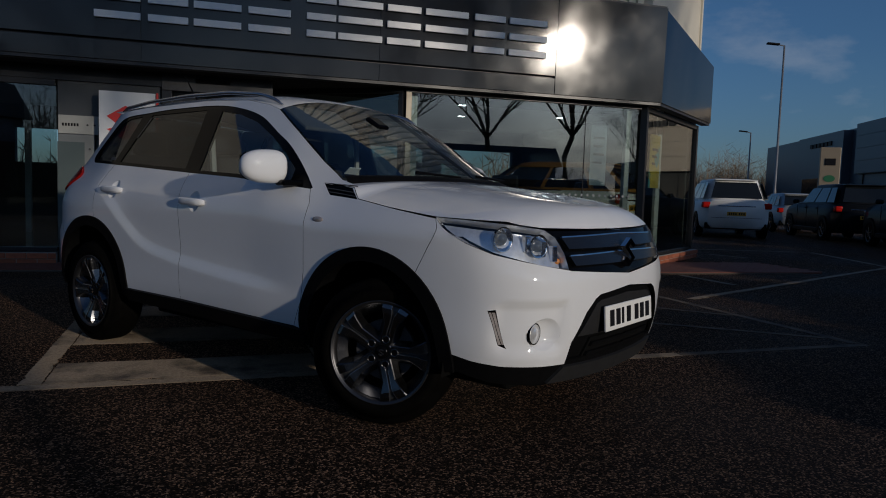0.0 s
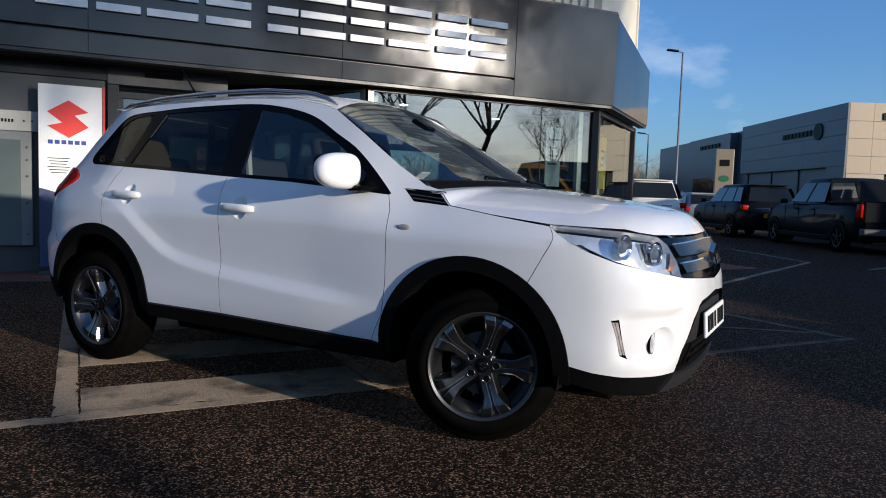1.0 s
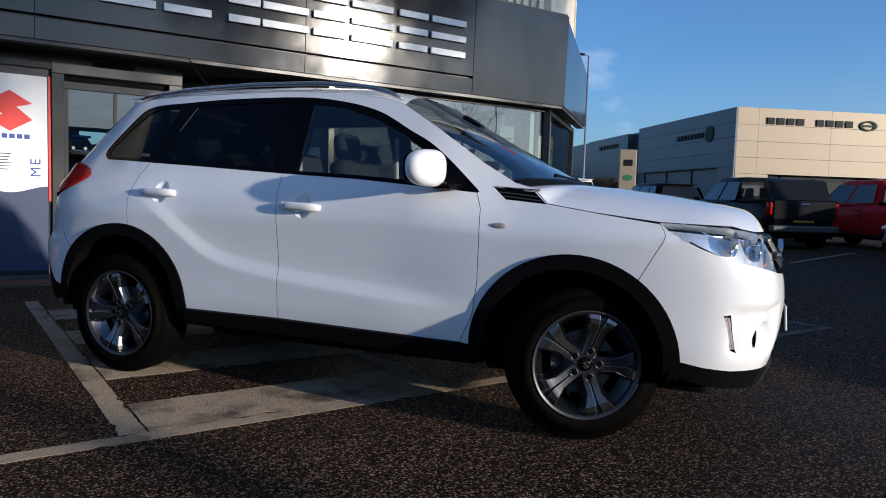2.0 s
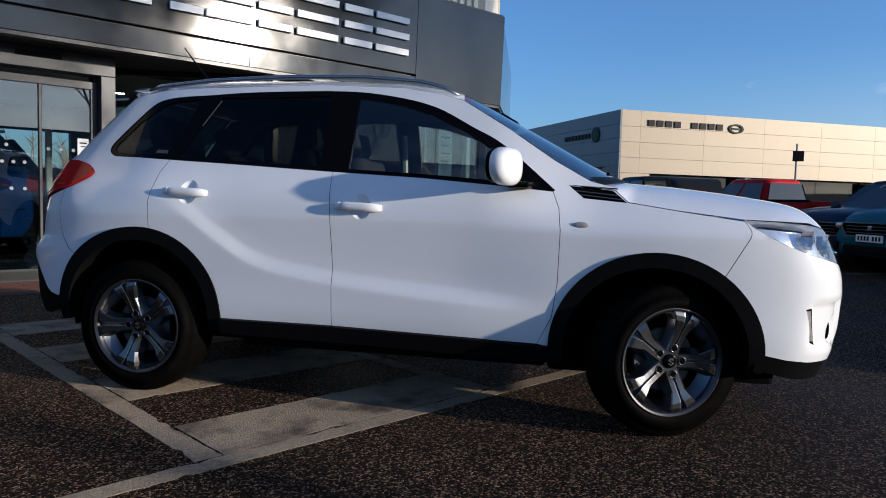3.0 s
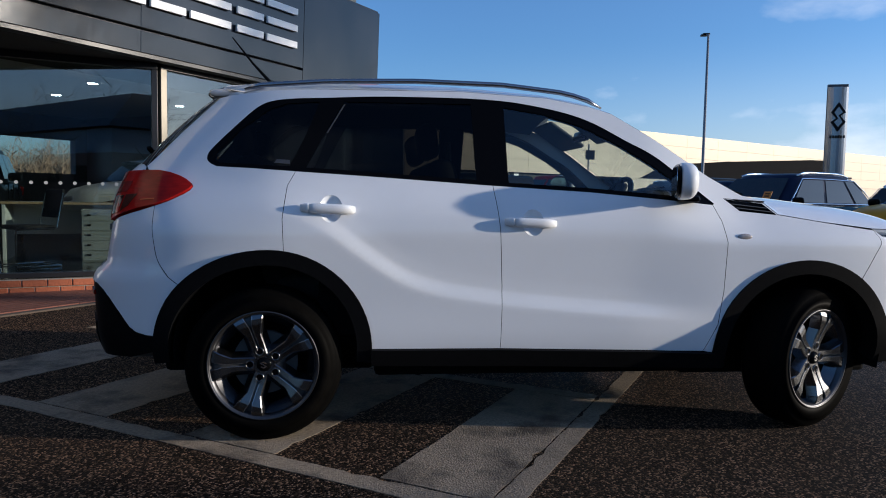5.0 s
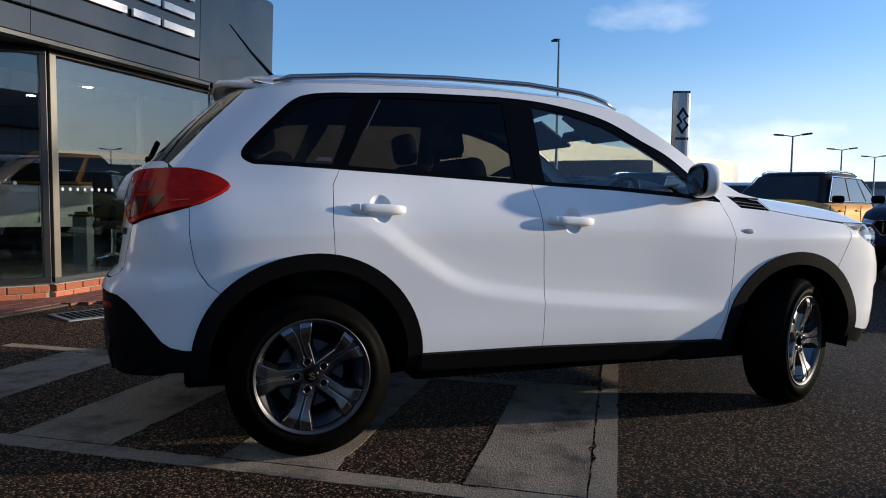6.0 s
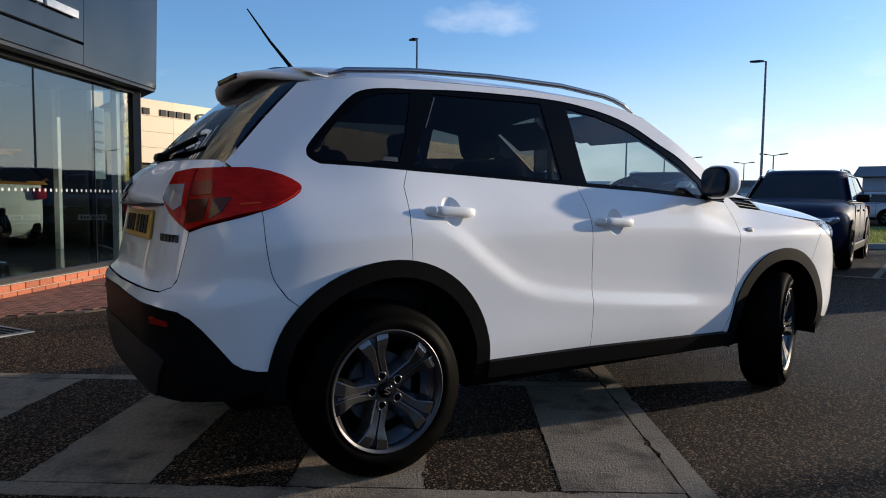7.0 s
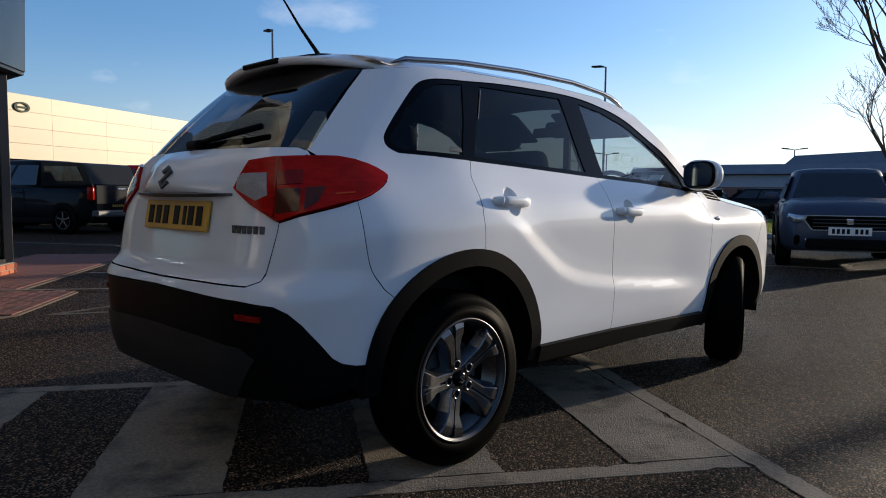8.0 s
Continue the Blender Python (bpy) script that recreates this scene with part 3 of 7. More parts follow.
poster = on_side(0.55, 1.05, 0.30, 0.31, 1.22, 2.05, material("yellow_poster", (0.75, 0.55, 0.06), 0.5, vary=0.1, scale=5, second=(0.10, 0.45, 0.50), mask=(0.5, 0.55), mask_scale=2.2), "window_poster", None)
tagged(poster, "yellow and turquoise poster inside the side window", "poster")
for k in range(3):
    b = on_side(0.66, 0.94 - 0.06 * k, 0.296, 0.299, 1.80 - 0.11 * k, 1.84 - 0.11 * k, M_INK, "print_bar", poster)
    b.matrix_local = Matrix()
hang = tagged(slab("hanging_poster", 5.30, 5.56, GY + 0.10, GY + 0.106, 1.22, 2.10, material("pale_aqua_poster", (0.55, 0.62, 0.62), 0.5, vary=0.08, scale=4)), "pale aqua poster hung inside the showroom glass", "poster")
for k in range(4):
    slab("print_bar", 5.34, 5.52 - 0.03 * (k % 2), GY + 0.094, GY + 0.099, 1.90 - 0.12 * k, 1.93 - 0.12 * k, M_GREY_PLASTIC, hang)
# recess beside the entrance
w3 = thing("window_3", "slantwise showroom window in the recess beside the entrance", "window", kind="structure")
SPLAY = pose(0.74, 10.60, 0, 0, 0, -34.5)      # it runs slantwise from the entrance to the corner post
glazing(0.0, 2.06, 0.0, 0.16, 2.41, [(0.0, 0.06), (2.0, 2.06)], w3)
w3.matrix_world = SPLAY
# entrance portal and sliding door
d1 = thing("door_1", "aluminium sliding entrance door with glass leaves", "door", kind="structure")
M_PORTAL = material("brushed_aluminium", (0.07, 0.07, 0.073), 0.42, metal=0.5, vary=0.08, scale=40, stretch=(1, 1, 0.05))
slab("portal_head", -0.60, 0.75, 9.72, 9.95, 2.20, 2.44, M_PORTAL, d1, 0.006)
slab("portal_jamb", 0.60, 0.75, 9.72, 9.95, 0.02, 2.20, M_PORTAL, d1, 0.006)
slab("portal_jamb", -0.60, -0.48, 9.72, 9.95, 0.02, 2.20, M_FRAME, d1, 0.006)
slab("door_rail", -0.48, 0.60, 9.84, 9.90, 2.06, 2.14, M_FRAME, d1, 0.004)
slab("door_rail", -0.48, 0.60, 9.84, 9.90, 0.03, 0.13, M_FRAME, d1, 0.004)
for a, b in ((-0.48, -0.43), (0.03, 0.06), (0.53, 0.60)):
    slab("door_stile", a, b, 9.84, 9.90, 0.13, 2.06, M_FRAME, d1, 0.004)
slab("pane", -0.43, 0.03, 9.864, 9.876, 0.13, 2.06, M_SHOP_GLASS, d1)
slab("pane", 0.06, 0.53, 9.864, 9.876, 0.13, 2.06, M_SHOP_GLASS, d1)
slab("door_sensor", -0.20, 0.22, 9.69, 9.72, 2.31, 2.36, M_INK, d1, 0.006)
notice = tagged(slab("door_notice", 0.40, 0.51, 9.854, 9.860, 1.17, 1.53, M_WHITE_SIGN), "white notice with a blue round mandatory sign, on the door glass", "sign")
part("blue_disc", cyl_bm(0.05, 0.002, (0.455, 9.853, 1.33), "y", 24), M_BLUE_INK, notice)
part("exclamation_bar", box_bm((0.010, 0.002, 0.045), (0.455, 9.8515, 1.343)), M_WHITE_SIGN, notice)
part("exclamation_dot", box_bm((0.010, 0.002, 0.010), (0.455, 9.8515, 1.303)), M_WHITE_SIGN, notice)
slab("blue_bar", 0.41, 0.50, 9.8515, 9.854, 1.20, 1.255, M_BLUE_INK, notice)
slab("print_bar", 0.42, 0.49, 9.8515, 9.854, 1.475, 1.49, M_INK, notice)
slab("print_bar", 0.43, 0.48, 9.8515, 9.854, 1.44, 1.45, M_INK, notice)
# left bay: grey lining with a display strip, then more glass
wl_ = thing("wall_1", "grey panelled bay beside the entrance", "wall", kind="structure")
slab("lining_panel", -1.78, -0.62, 9.78, 9.86, 0.0, 2.41, material("grey_lining_panel", (0.055, 0.06, 0.065), 0.45, vary=0.05, scale=3), wl_)
slab("head_panel", LEFT, -0.60, 9.74, 9.80, 2.24, 2.41, M_FRAME, wl_)
strip_sign = tagged(slab("display_strip", -1.76, -1.30, 9.70, 9.775, 1.60, 1.82, material("dull_white_strip", (0.36, 0.36, 0.33), 0.5, vary=0.06)), "white strip sign with dark bars on the wall", "sign")
for k in range(6):
    slab("bar", -1.72 + 0.032 * k, -1.70 + 0.032 * k, 9.694, 9.70, 1.69, 1.725, M_INK, strip_sign)
for x in (-1.44, -1.36):
    part("rivet", cyl_bm(0.012, 0.01, (x, 9.695, 1.71), "y", 10), M_GREY_PLASTIC, strip_sign)
case = tagged(slab("display_case", -1.765, -1.36, 9.70, 9.775, 0.32, 1.595, material("dull_grey_case", (0.16, 0.17, 0.17), 0.5, vary=0.08), None, 0.01), "pale display frame with a dark pane and studs", "display")
slab("case_pane", -1.772, -1.475, 9.694, 9.702, 0.325, 1.50, material("pale_green_glass_board", (0.10, 0.125, 0.125), 0.15, coat=0.3), case)
for z in (0.45, 0.80, 1.10, 1.28, 1.42):
    part("stud", cyl_bm(0.014, 0.012, (-1.415, 9.694, z), "y", 10), M_GREY_PLASTIC, case)
w4 = thing("window_4", "dark showroom window far along the front", "window", kind="structure")
glazing(LEFT, -1.80, 9.80, 0.16, 2.24, [(-8.0, -7.93), (-5.0, -4.93), (-2.62, -2.56)], w4)

# free-standing banner with a red mark
banner = thing("banner_stand", "white and navy upright banner with a red mark by the entrance", "banner", pose(-0.97, 9.52, 0))
part("panel_frame", box_bm((0.64, 0.05, 2.06), (0, 0.03, 1.09), 0.006), M_FRAME, banner)
wave = [(-0.315, 0.95)] + [(-0.315 + 0.63 * k / 16, 0.95 + 0.035 * math.sin(k / 16 * 5.5 + 2.2)) for k in range(17)] + [(0.315, 2.12), (-0.315, 2.12)]
part("white_face", prism_bm(wave[1:], 0.006, "y"), M_WHITE_SIGN, banner, m=pose(0, 0.0, 0))
wave2 = [(-0.315, 0.10), (0.315, 0.10)] + wave[1:18][::-1]
part("blue_face", prism_bm(wave2, 0.006, "y"), material("navy_print", (0.035, 0.05, 0.11), 0.4, vary=0.08), banner, m=pose(0, 0.001, 0))
part("red_edge", box_bm((0.022, 0.06, 1.3), (0.335, 0.03, 1.48)), M_RED_INK, banner)
part("base", box_bm((0.66, 0.34, 0.06), (0, 0.02, 0.03), 0.01), M_GREY_PLASTIC, banner)
part("red_mark", prism_bm([(-0.21, 1.82), (0.0, 1.955), (0.20, 1.83), (0.06, 1.79), (0.20, 1.665), (0.0, 1.54), (-0.21, 1.665), (-0.06, 1.705)], 0.004, "y"), M_RED_INK, banner, m=pose(-0.02, -0.005, 0))
for k in range(6):
    part("name_bar", box_bm((0.048, 0.003, 0.045), (-0.20 + 0.066 * k, -0.003, 1.49)), M_BLUE_INK, banner)
for k in range(6):
    part("print_bar", box_bm((0.22 - 0.03 * (k % 3), 0.003, 0.008), (-0.12, -0.003, 1.31 - 0.032 * k)), M_INK, banner)
for ch, z in (("M", 1.13), ("E", 1.235)):
    cu = bpy.data.curves.new("letter", "FONT")
    cu.body, cu.size, cu.extrude, cu.align_x = ch, 0.135, 0.001, "CENTER"
    tmp = bpy.data.objects.new("letter", cu)
    scene.collection.objects.link(tmp)
    me = bpy.data.meshes.new_from_object(tmp.evaluated_get(bpy.context.evaluated_depsgraph_get()))
    bpy.data.objects.remove(tmp)
    me.materials.append(M_BLUE_INK)
    lt = new("letter", me)
    lt.parent = banner
    lt.matrix_local = pose(0.25, -0.003, z) @ Matrix.Rotation(radians(90), 4, "X") @ Matrix.Rotation(radians(90), 4, "Z")

# manifestation dots along the glass
dots = thing("glass_dots", "row of white dots stuck on the showroom glass", "sticker", group="glass dots")
dot_me = mesh_of(cyl_bm(0.018, 0.003, axis="y", segs=10), "dot", material("frosted_dot", (0.34, 0.35, 0.35), 0.6, vary=0.1))
for k in range(36):
    o = new("dot", dot_me)
    o.parent = dots
    o.matrix_local = pose(2.62 + 0.0965 * k, GY - 0.008, 1.07)
for k in range(13):
    o = new("dot", dot_me)
    o.parent = dots
    o.matrix_local = SPLAY @ pose(0.22 + 0.13 * k, -0.012, 1.12)
for k, (x, z) in enumerate(((-0.38, 1.42), (-0.26, 1.42), (0.12, 1.40), (0.24, 1.40), (0.36, 1.40), (-0.30, 1.25), (-0.20, 1.25), (-0.1, 1.25), (-0.34, 0.98), (-0.22, 0.98), (-0.1, 0.98), (0.14, 0.98), (0.26, 0.98))):
    o = new("dot", dot_me)
    o.parent = dots
    o.matrix_local = pose(x, 9.862, z)

# ---- showroom: inside ----
room = thing("showroom_floor", "polished grey tiled showroom floor", "floor", kind="structure")
pts = [(LEFT, 9.84), (0.75, 9.84), (0.75, 10.60), (2.46, 9.44), (6.25, 9.47), (8.4, 11.30), (8.4, 19.0), (LEFT, 19.0)]
part("slab", prism_bm(pts, 0.15, "z"), M_FLOOR_TILE, room)
part("ceiling", prism_bm(pts, 0.06, "z"), M_CEIL, None, "grey tiled showroom ceiling", m=pose(0, 0, 2.78))
tagged(bpy.data.objects["ceiling"], "", "ceiling", kind="structure")
back = thing("wall_2", "rear showroom wall with a band of windows", "wall", kind="structure")
slab("lower_wall", LEFT, 8.4, 19.0, 19.2, 0, 1.45, M_WALL_DARK, back)
slab("upper_band", LEFT, 8.4, 19.0, 19.2, 2.25, 3.0, M_WALL_DARK, back)
for k in range(8):
    x = 8.2 - 2.6 * k
    slab("pier", x - 0.30, x + 0.2, 19.0, 19.2, 1.45, 2.25, M_WALL_DARK, back)
side_w = thing("wall_3", "side showroom wall", "wall", kind="structure")
slab("wall_face", 8.2, 8.35, 11.32, 19.2, 0, 3.0, M_FRAME, side_w)
slab("end_wall", LEFT - 0.2, LEFT, 9.2, 19.2, 0, 3.9, M_WALL_DARK, side_w)
slab("rear_upper", LEFT, 8.6, 19.2, 19.4, 2.9, 7.4, M_CREAM, side_w)
slab("flat_roof", LEFT, 8.6, 9.9, 19.3, 7.2, 7.4, M_ROOF_FAR, side_w)
for x, y in ((2.62, 9.62), (5.92, 9.60), (7.75, 11.55), (7.95, 12.9), (1.2, 14.5), (-3.0, 13.5)):
    column = tagged(part("steel_column", box_bm((0.09, 0.09, 2.63), (0, 0, 1.465), 0.008), M_POST_WHITE, m=pose(x, y, 0)), "slim white steel column inside the showroom", "column", "steel columns", "structure")
lamp_mat = bpy.data.materials.new("downlight_glow")
lamp_mat.use_nodes = True
lamp_mat.node_tree.nodes["Principled BSDF"].inputs["Emission Color"].default_value = (1, 0.97, 0.9, 1)
lamp_mat.node_tree.nodes["Principled BSDF"].inputs["Emission Strength"].default_value = 32
dl = thing("downlight", "small round recessed ceiling light, lit", "lamp", pose(3.7, 12.36, 2.775), group="downlights")
part("lens", cyl_bm(0.075, 0.008, (0, 0, 0), "z", 20), lamp_mat, dl)
part("rim", lathe_bm([(0.075, 0.0), (0.10, 0.0), (0.10, 0.012), (0.075, 0.012)], 20, close=True), M_POST_WHITE, dl, m=pose(0, 0, 0, 90, 0, 0))
for x, y in ((2.45, 11.52), (5.6, 11.4), (6.6, 12.8), (4.6, 13.6), (5.2, 15.5), (2.6, 15.4), (7.2, 14.6), (4.2, 10.6), (3.0, 17.2)):
    copy_thing(dl, pose(x, y, 2.775))

# office chair
chair = thing("office_chair", "black office chair on a chrome five-star base, inside the showroom", "chair", pose(4.48, 10.48, 0.15, 0, 0, 40))
part("seat", box_bm((0.48, 0.48, 0.09), (0, 0, 0.48), 0.035, 3), M_SEAT, chair, smooth=True)
part("backrest", box_bm((0.07, 0.44, 0.62), bevel=0.03, segs=3), M_SEAT, chair, smooth=True, m=pose(-0.24, 0, 0.88, 0, -8, 0))
part("gas_column", cyl_bm(0.03, 0.36, (0, 0, 0.26), "z", 14), M_CHROME, chair)
for k in range(5):
    a = radians(72 * k)
    leg = part("base_leg", tube_bm([(0, 0, 0.11), (0.30 * math.cos(a), 0.30 * math.sin(a), 0.07)], 0.018, 8), M_CHROME, chair)
    part("castor", cyl_bm(0.03, 0.04, (0.31 * math.cos(a), 0.31 * math.sin(a), 0.03), "y", 14), M_INK, leg)
for y in (-0.27, 0.27):
    part("armrest", tube_bm([(-0.15, y, 0.50), (-0.15, y, 0.70), (0.15, y, 0.70), (0.15, y, 0.50)], 0.017, 8), M_INK, chair)
# cantilever chairs and a desk
def visitor_chair(m):
    c = thing("visitor_chair", "black cantilever chair with chrome tube frame", "chair", m, group="visitor chairs")
    for y in (-0.24, 0.24):
        part("tube_frame", tube_bm([(-0.24, y, 0.015), (0.24, y, 0.015), (0.24, y, 0.44), (-0.2, y, 0.46), (-0.28, y, 0.86)], 0.012, 8), M_CHROME, c)
    part("seat", box_bm((0.44, 0.46, 0.05), (0.02, 0, 0.46), 0.02), M_SEAT, c)
    part("backrest", box_bm((0.04, 0.46, 0.34), bevel=0.015), M_SEAT, c, m=pose(-0.265, 0, 0.74, 0, -10, 0))
    part("rear_bar", tube_bm([(-0.24, -0.24, 0.015), (-0.24, 0.24, 0.015)], 0.012, 8), M_CHROME, c)
    return c


visitor_chair(pose(2.15, 11.3, 0.15, 0, 0, 170))
visitor_chair(pose(1.75, 12.05, 0.15, 0, 0, 200))
desk = thing("desk", "pale wooden desk inside the showroom", "desk", pose(3.10, 12.05, 0.15, 0, 0, -38))
part("desktop", box_bm((1.5, 0.75, 0.03), (0, 0, 0.73), 0.004), material("pale_beech", (0.45, 0.32, 0.19), 0.4, vary=0.15, scale=6, stretch=(0.3, 3, 1)), desk)
for x in (-0.68, 0.68):
    part("leg_frame", box_bm((0.04, 0.68, 0.715), (x, 0, 0.357), 0.004), M_POST_WHITE, desk)
part("modesty_panel", box_bm((1.32, 0.02, 0.4), (0, 0.3, 0.5)), M_POST_WHITE, desk)

M_UNIT = material("pale_grey_laminate", (0.34, 0.35, 0.34), 0.45, vary=0.06, scale=8)
unit = thing("drawer_unit", "pale grey drawer unit with five black handles, inside the showroom", "cabinet", pose(2.98, 11.20, 0.15, 0, 0, -38))
part("carcass", box_bm((0.42, 0.50, 0.66), (0, 0.26, 0.33), 0.004), M_UNIT, unit)
for k in range(5):
    face = part("drawer", box_bm((0.40, 0.018, 0.118), bevel=0.003), M_UNIT, unit, m=pose(0, 0.0, 0.075 + 0.126 * k))
    part("handle", box_bm((0.05, 0.02, 0.022), bevel=0.006), M_INK, face, "black handle", m=pose(-0.12, -0.018, 0.012))
slim = thing("side_cabinet", "slim grey cabinet with a dark top by the showroom glass", "cabinet", pose(4.02, 10.52, 0.15, 0, 0, 30))
part("body", box_bm((0.34, 0.16, 0.60), (0, 0, 0.30), 0.006), material("blue_grey_laminate", (0.12, 0.14, 0.15), 0.4, vary=0.08, scale=8), slim)
part("top", box_bm((0.40, 0.24, 0.025), (0, 0, 0.613), 0.004), M_INK, slim)
part("paper_stack", box_bm((0.22, 0.15, 0.03), (0.02, 0, 0.641), 0.003), M_GREY_PLASTIC, slim)

# ---- plinth, paving, drain ----
def course(parent, x0, y0, ang, length, rows, z0=0.0, high=0.075, long=0.225, deep=0.11, top=False):
    m = pose(x0, y0, 0, 0, 0, ang)
    back = part("mortar_bed", box_bm((length, deep - 0.012, rows * high), (length / 2, deep / 2, z0 + rows * high / 2 - 0.002)), M_MORTAR, parent)
    back.matrix_local = m
    for rr in range(rows):
        step = long if rr < rows - 1 or not top else 0.225
        n_ = int(length / step) + 2
        for k in range(n_):
            a = k * step - (step / 2 if rr % 2 else 0)
            b = min(a + step - 0.010, length)
            a = max(a, 0)
            if b - a < 0.03:
                continue
            me = BRICKS.get(round(b - a, 3))
            if me is None:
                me = BRICKS[round(b - a, 3)] = mesh_of(box_bm((b - a, deep, high - 0.010), (0, 0, 0), 0.004, 1), "brick", M_BRICK)
            o = new("brick", me)
            o.parent = parent
            o.matrix_local = m @ pose((a + b) / 2, deep / 2 - random.uniform(0, 0.003) - (0.012 if top and rr == rows - 1 else 0), z0 + rr * high + high / 2 - 0.004)


BRICKS = {}
plinth = thing("brick_plinth", "low orange-red brick plinth under the showroom glass", "wall", kind="structure")
course(plinth, 2.42, GY - 0.09, 0, 3.72, 2, top=True)
course(plinth, CX - 0.05, CY + 0.16, SIDE, SIDE_LEN + 0.15, 2, top=True)
course(plinth, 0.68, 10.53, -34.5, 2.04, 2, top=True)
course(plinth, -11.9, 9.70, 0, 10.1, 2, top=True)
course(plinth, 0.62, 9.70, 0, 0.16, 2, top=True)
paving = thing("pavement", "red block paving strip along the showroom", "pavement", kind="structure")
EDGE_X, EDGE_Y = [2.2, 2.75, 3.0, 4.38, 4.5], [8.98, 8.25, 8.10, 8.10, 8.70]     # its front steps out beside the recess
bed = [(-12.0, 8.93)] + [(x, y - 0.05) for x, y in zip(EDGE_X, EDGE_Y)] + [(8.45, 8.65), (8.45, 10.14), (-12.0, 10.14)]
part("bedding", prism_bm(bed, 0.014, "z"), M_BEDDING, paving)
pv = mesh_of(box_bm((0.198, 0.098, 0.03), (0, 0, 0), 0.004, 1), "paver", M_PAVER)
bm, count = bmesh.new(), 0
for r_ in range(20):
    for k in range(101):
        x, y = -11.6 + 0.2035 * k + (0.1 if r_ % 2 else 0), 8.13 + 0.1035 * r_
        if y < np.interp(x, EDGE_X, EDGE_Y):
            continue
        if 1.2 < x < 4.9 and y < 9.3 and count < 300:
            count += 1
            o = new("paver", pv)
            o.parent = paving
            o.matrix_local = pose(x, y, 0.008 + random.uniform(-0.001, 0.001))
        else:
            bmesh.ops.create_cube(bm, size=1, matrix=Matrix.Translation((x, y, 0.008)) @ Matrix.Diagonal((0.198, 0.098, 0.03, 1)))
rest = part("far_pavers", bm, M_PAVER, paving)
tagged(rest, kind="stuff")
drain = thing("drain_grate", "cast iron drain grating set in the asphalt", "drain", pose(1.74, 8.50, 0.0, 0, 0, 62))
part("grate_frame", box_bm((0.46, 0.46, 0.012), (0, 0, 0.004), 0.003), M_GALV, drain)
for k in range(7):
    part("slot", box_bm((0.34, 0.034, 0.004), (0, -0.17 + 0.056 * k, 0.011)), M_DARK, drain)

# the front stands a little askew to the hatching
SKEW = Matrix.Translation((4.33, 9.18, 0)) @ Matrix.Rotation(radians(-2.5), 4, "Z") @ Matrix.Translation((-4.33, -9.18, 0))
for ob in list(bpy.data.objects):
    if ob not in OUTSIDE and ob.parent is None and ob is not drain:
        ob.matrix_basis = SKEW @ ob.matrix_basis

# ---- the white compact SUV ----
# Its own axes: x ahead, y to its left, z up; the origin on the ground midway between the axles.
CAR_POSE = pose(0.586, 4.709, 0, 0, 0, -56.36)
PLAN = smooth_line([(2.030, 0), (2.024, 0.24), (2.000, 0.44), (1.938, 0.640), (1.80, 0.780), (1.60, 0.836), (1.25, 0.858), (0.8, 0.858), (0.0, 0.858), (-0.8, 0.862), (-1.25, 0.866), (-1.6, 0.845), (-1.80, 0.79), (-1.945, 0.69), (-2.018, 0.53), (-2.034, 0.28), (-2.036, 0)], 14)
PLAN[0, 1] = PLAN[-1, 1] = 0.0
PLAN_S = np.r_[0, np.cumsum(np.hypot(*np.diff(PLAN, axis=0).T))]
S_MID_F = float(np.interp(-1.25, -PLAN[:, 0], PLAN_S))
S_MID_R = float(np.interp(1.25, -PLAN[:, 0], PLAN_S))
S_END = float(PLAN_S[-1])
Z_AXIS, X_AXIS = np.linspace(0.0, 1.8, 1801), np.linspace(-2.3, 2.3, 921)


def soft_table(axis, at_, values, sigma):
    """Values between the given places, rounded off over about sigma metres."""
    raw = np.interp(axis, at_, values)
    step = axis[1] - axis[0]
    n_ = int(3 * sigma / step)
    k = np.exp(-0.5 * (np.arange(-n_, n_ + 1) * step / sigma) ** 2)
    return np.convolve(np.pad(raw, n_, mode="edge"), k / k.sum(), mode="valid")


RIDGE = soft_table(X_AXIS, [-1.30, -1.15, -1.0, -0.875, -0.675, -0.525, -0.24, 0.164, 0.55, 0.8], [1.0, 0.965, 0.893, 0.796, 0.665, 0.619, 0.577, 0.539, 0.513, 0.505], 0.05)
RIDGE_SLOPE = np.gradient(RIDGE, X_AXIS)
RIDGE_HIGH = soft_table(X_AXIS, [-1.35, -1.1, -0.9, 0.35, 0.72], [0.0, 0.35, 0.62, 1.0, 0.0], 0.06)
# across the crease: a full lower door, a ledge that leans in above it, then a shallow hollow
LEDGE_AXIS = np.linspace(-0.7, 0.9, 1601)
LEDGE_WIDE = 0.062
LEDGE = soft_table(LEDGE_AXIS, [-0.6, -0.22, -0.10, 0.0, LEDGE_WIDE, 0.12, 0.22, 0.36, 0.55], [0.0, 0.003, 0.007, 0.011, -0.010, -0.0125, -0.009, -0.003, 0.0], 0.003)
NOSE = soft_table(Z_AXIS, [0.2, 0.28, 0.36, 0.46, 0.6, 0.7, 0.8, 0.9, 1.0], [1.99, 2.03, 2.06, 2.085, 2.095, 2.085, 2.040, 1.980, 1.90], 0.02)
TAIL = soft_table(Z_AXIS, [0.2, 0.3, 0.42, 0.55, 0.66, 0.70, 0.735, 0.82, 0.93, 1.02, 1.12, 1.165, 1.3, 1.45, 1.52], [-1.96, -2.02, -2.05, -2.06, -2.065, -2.05, -2.0, -1.985, -1.965, -1.955, -1.925, -1.875, -1.745, -1.575, -1.49], 0.009)
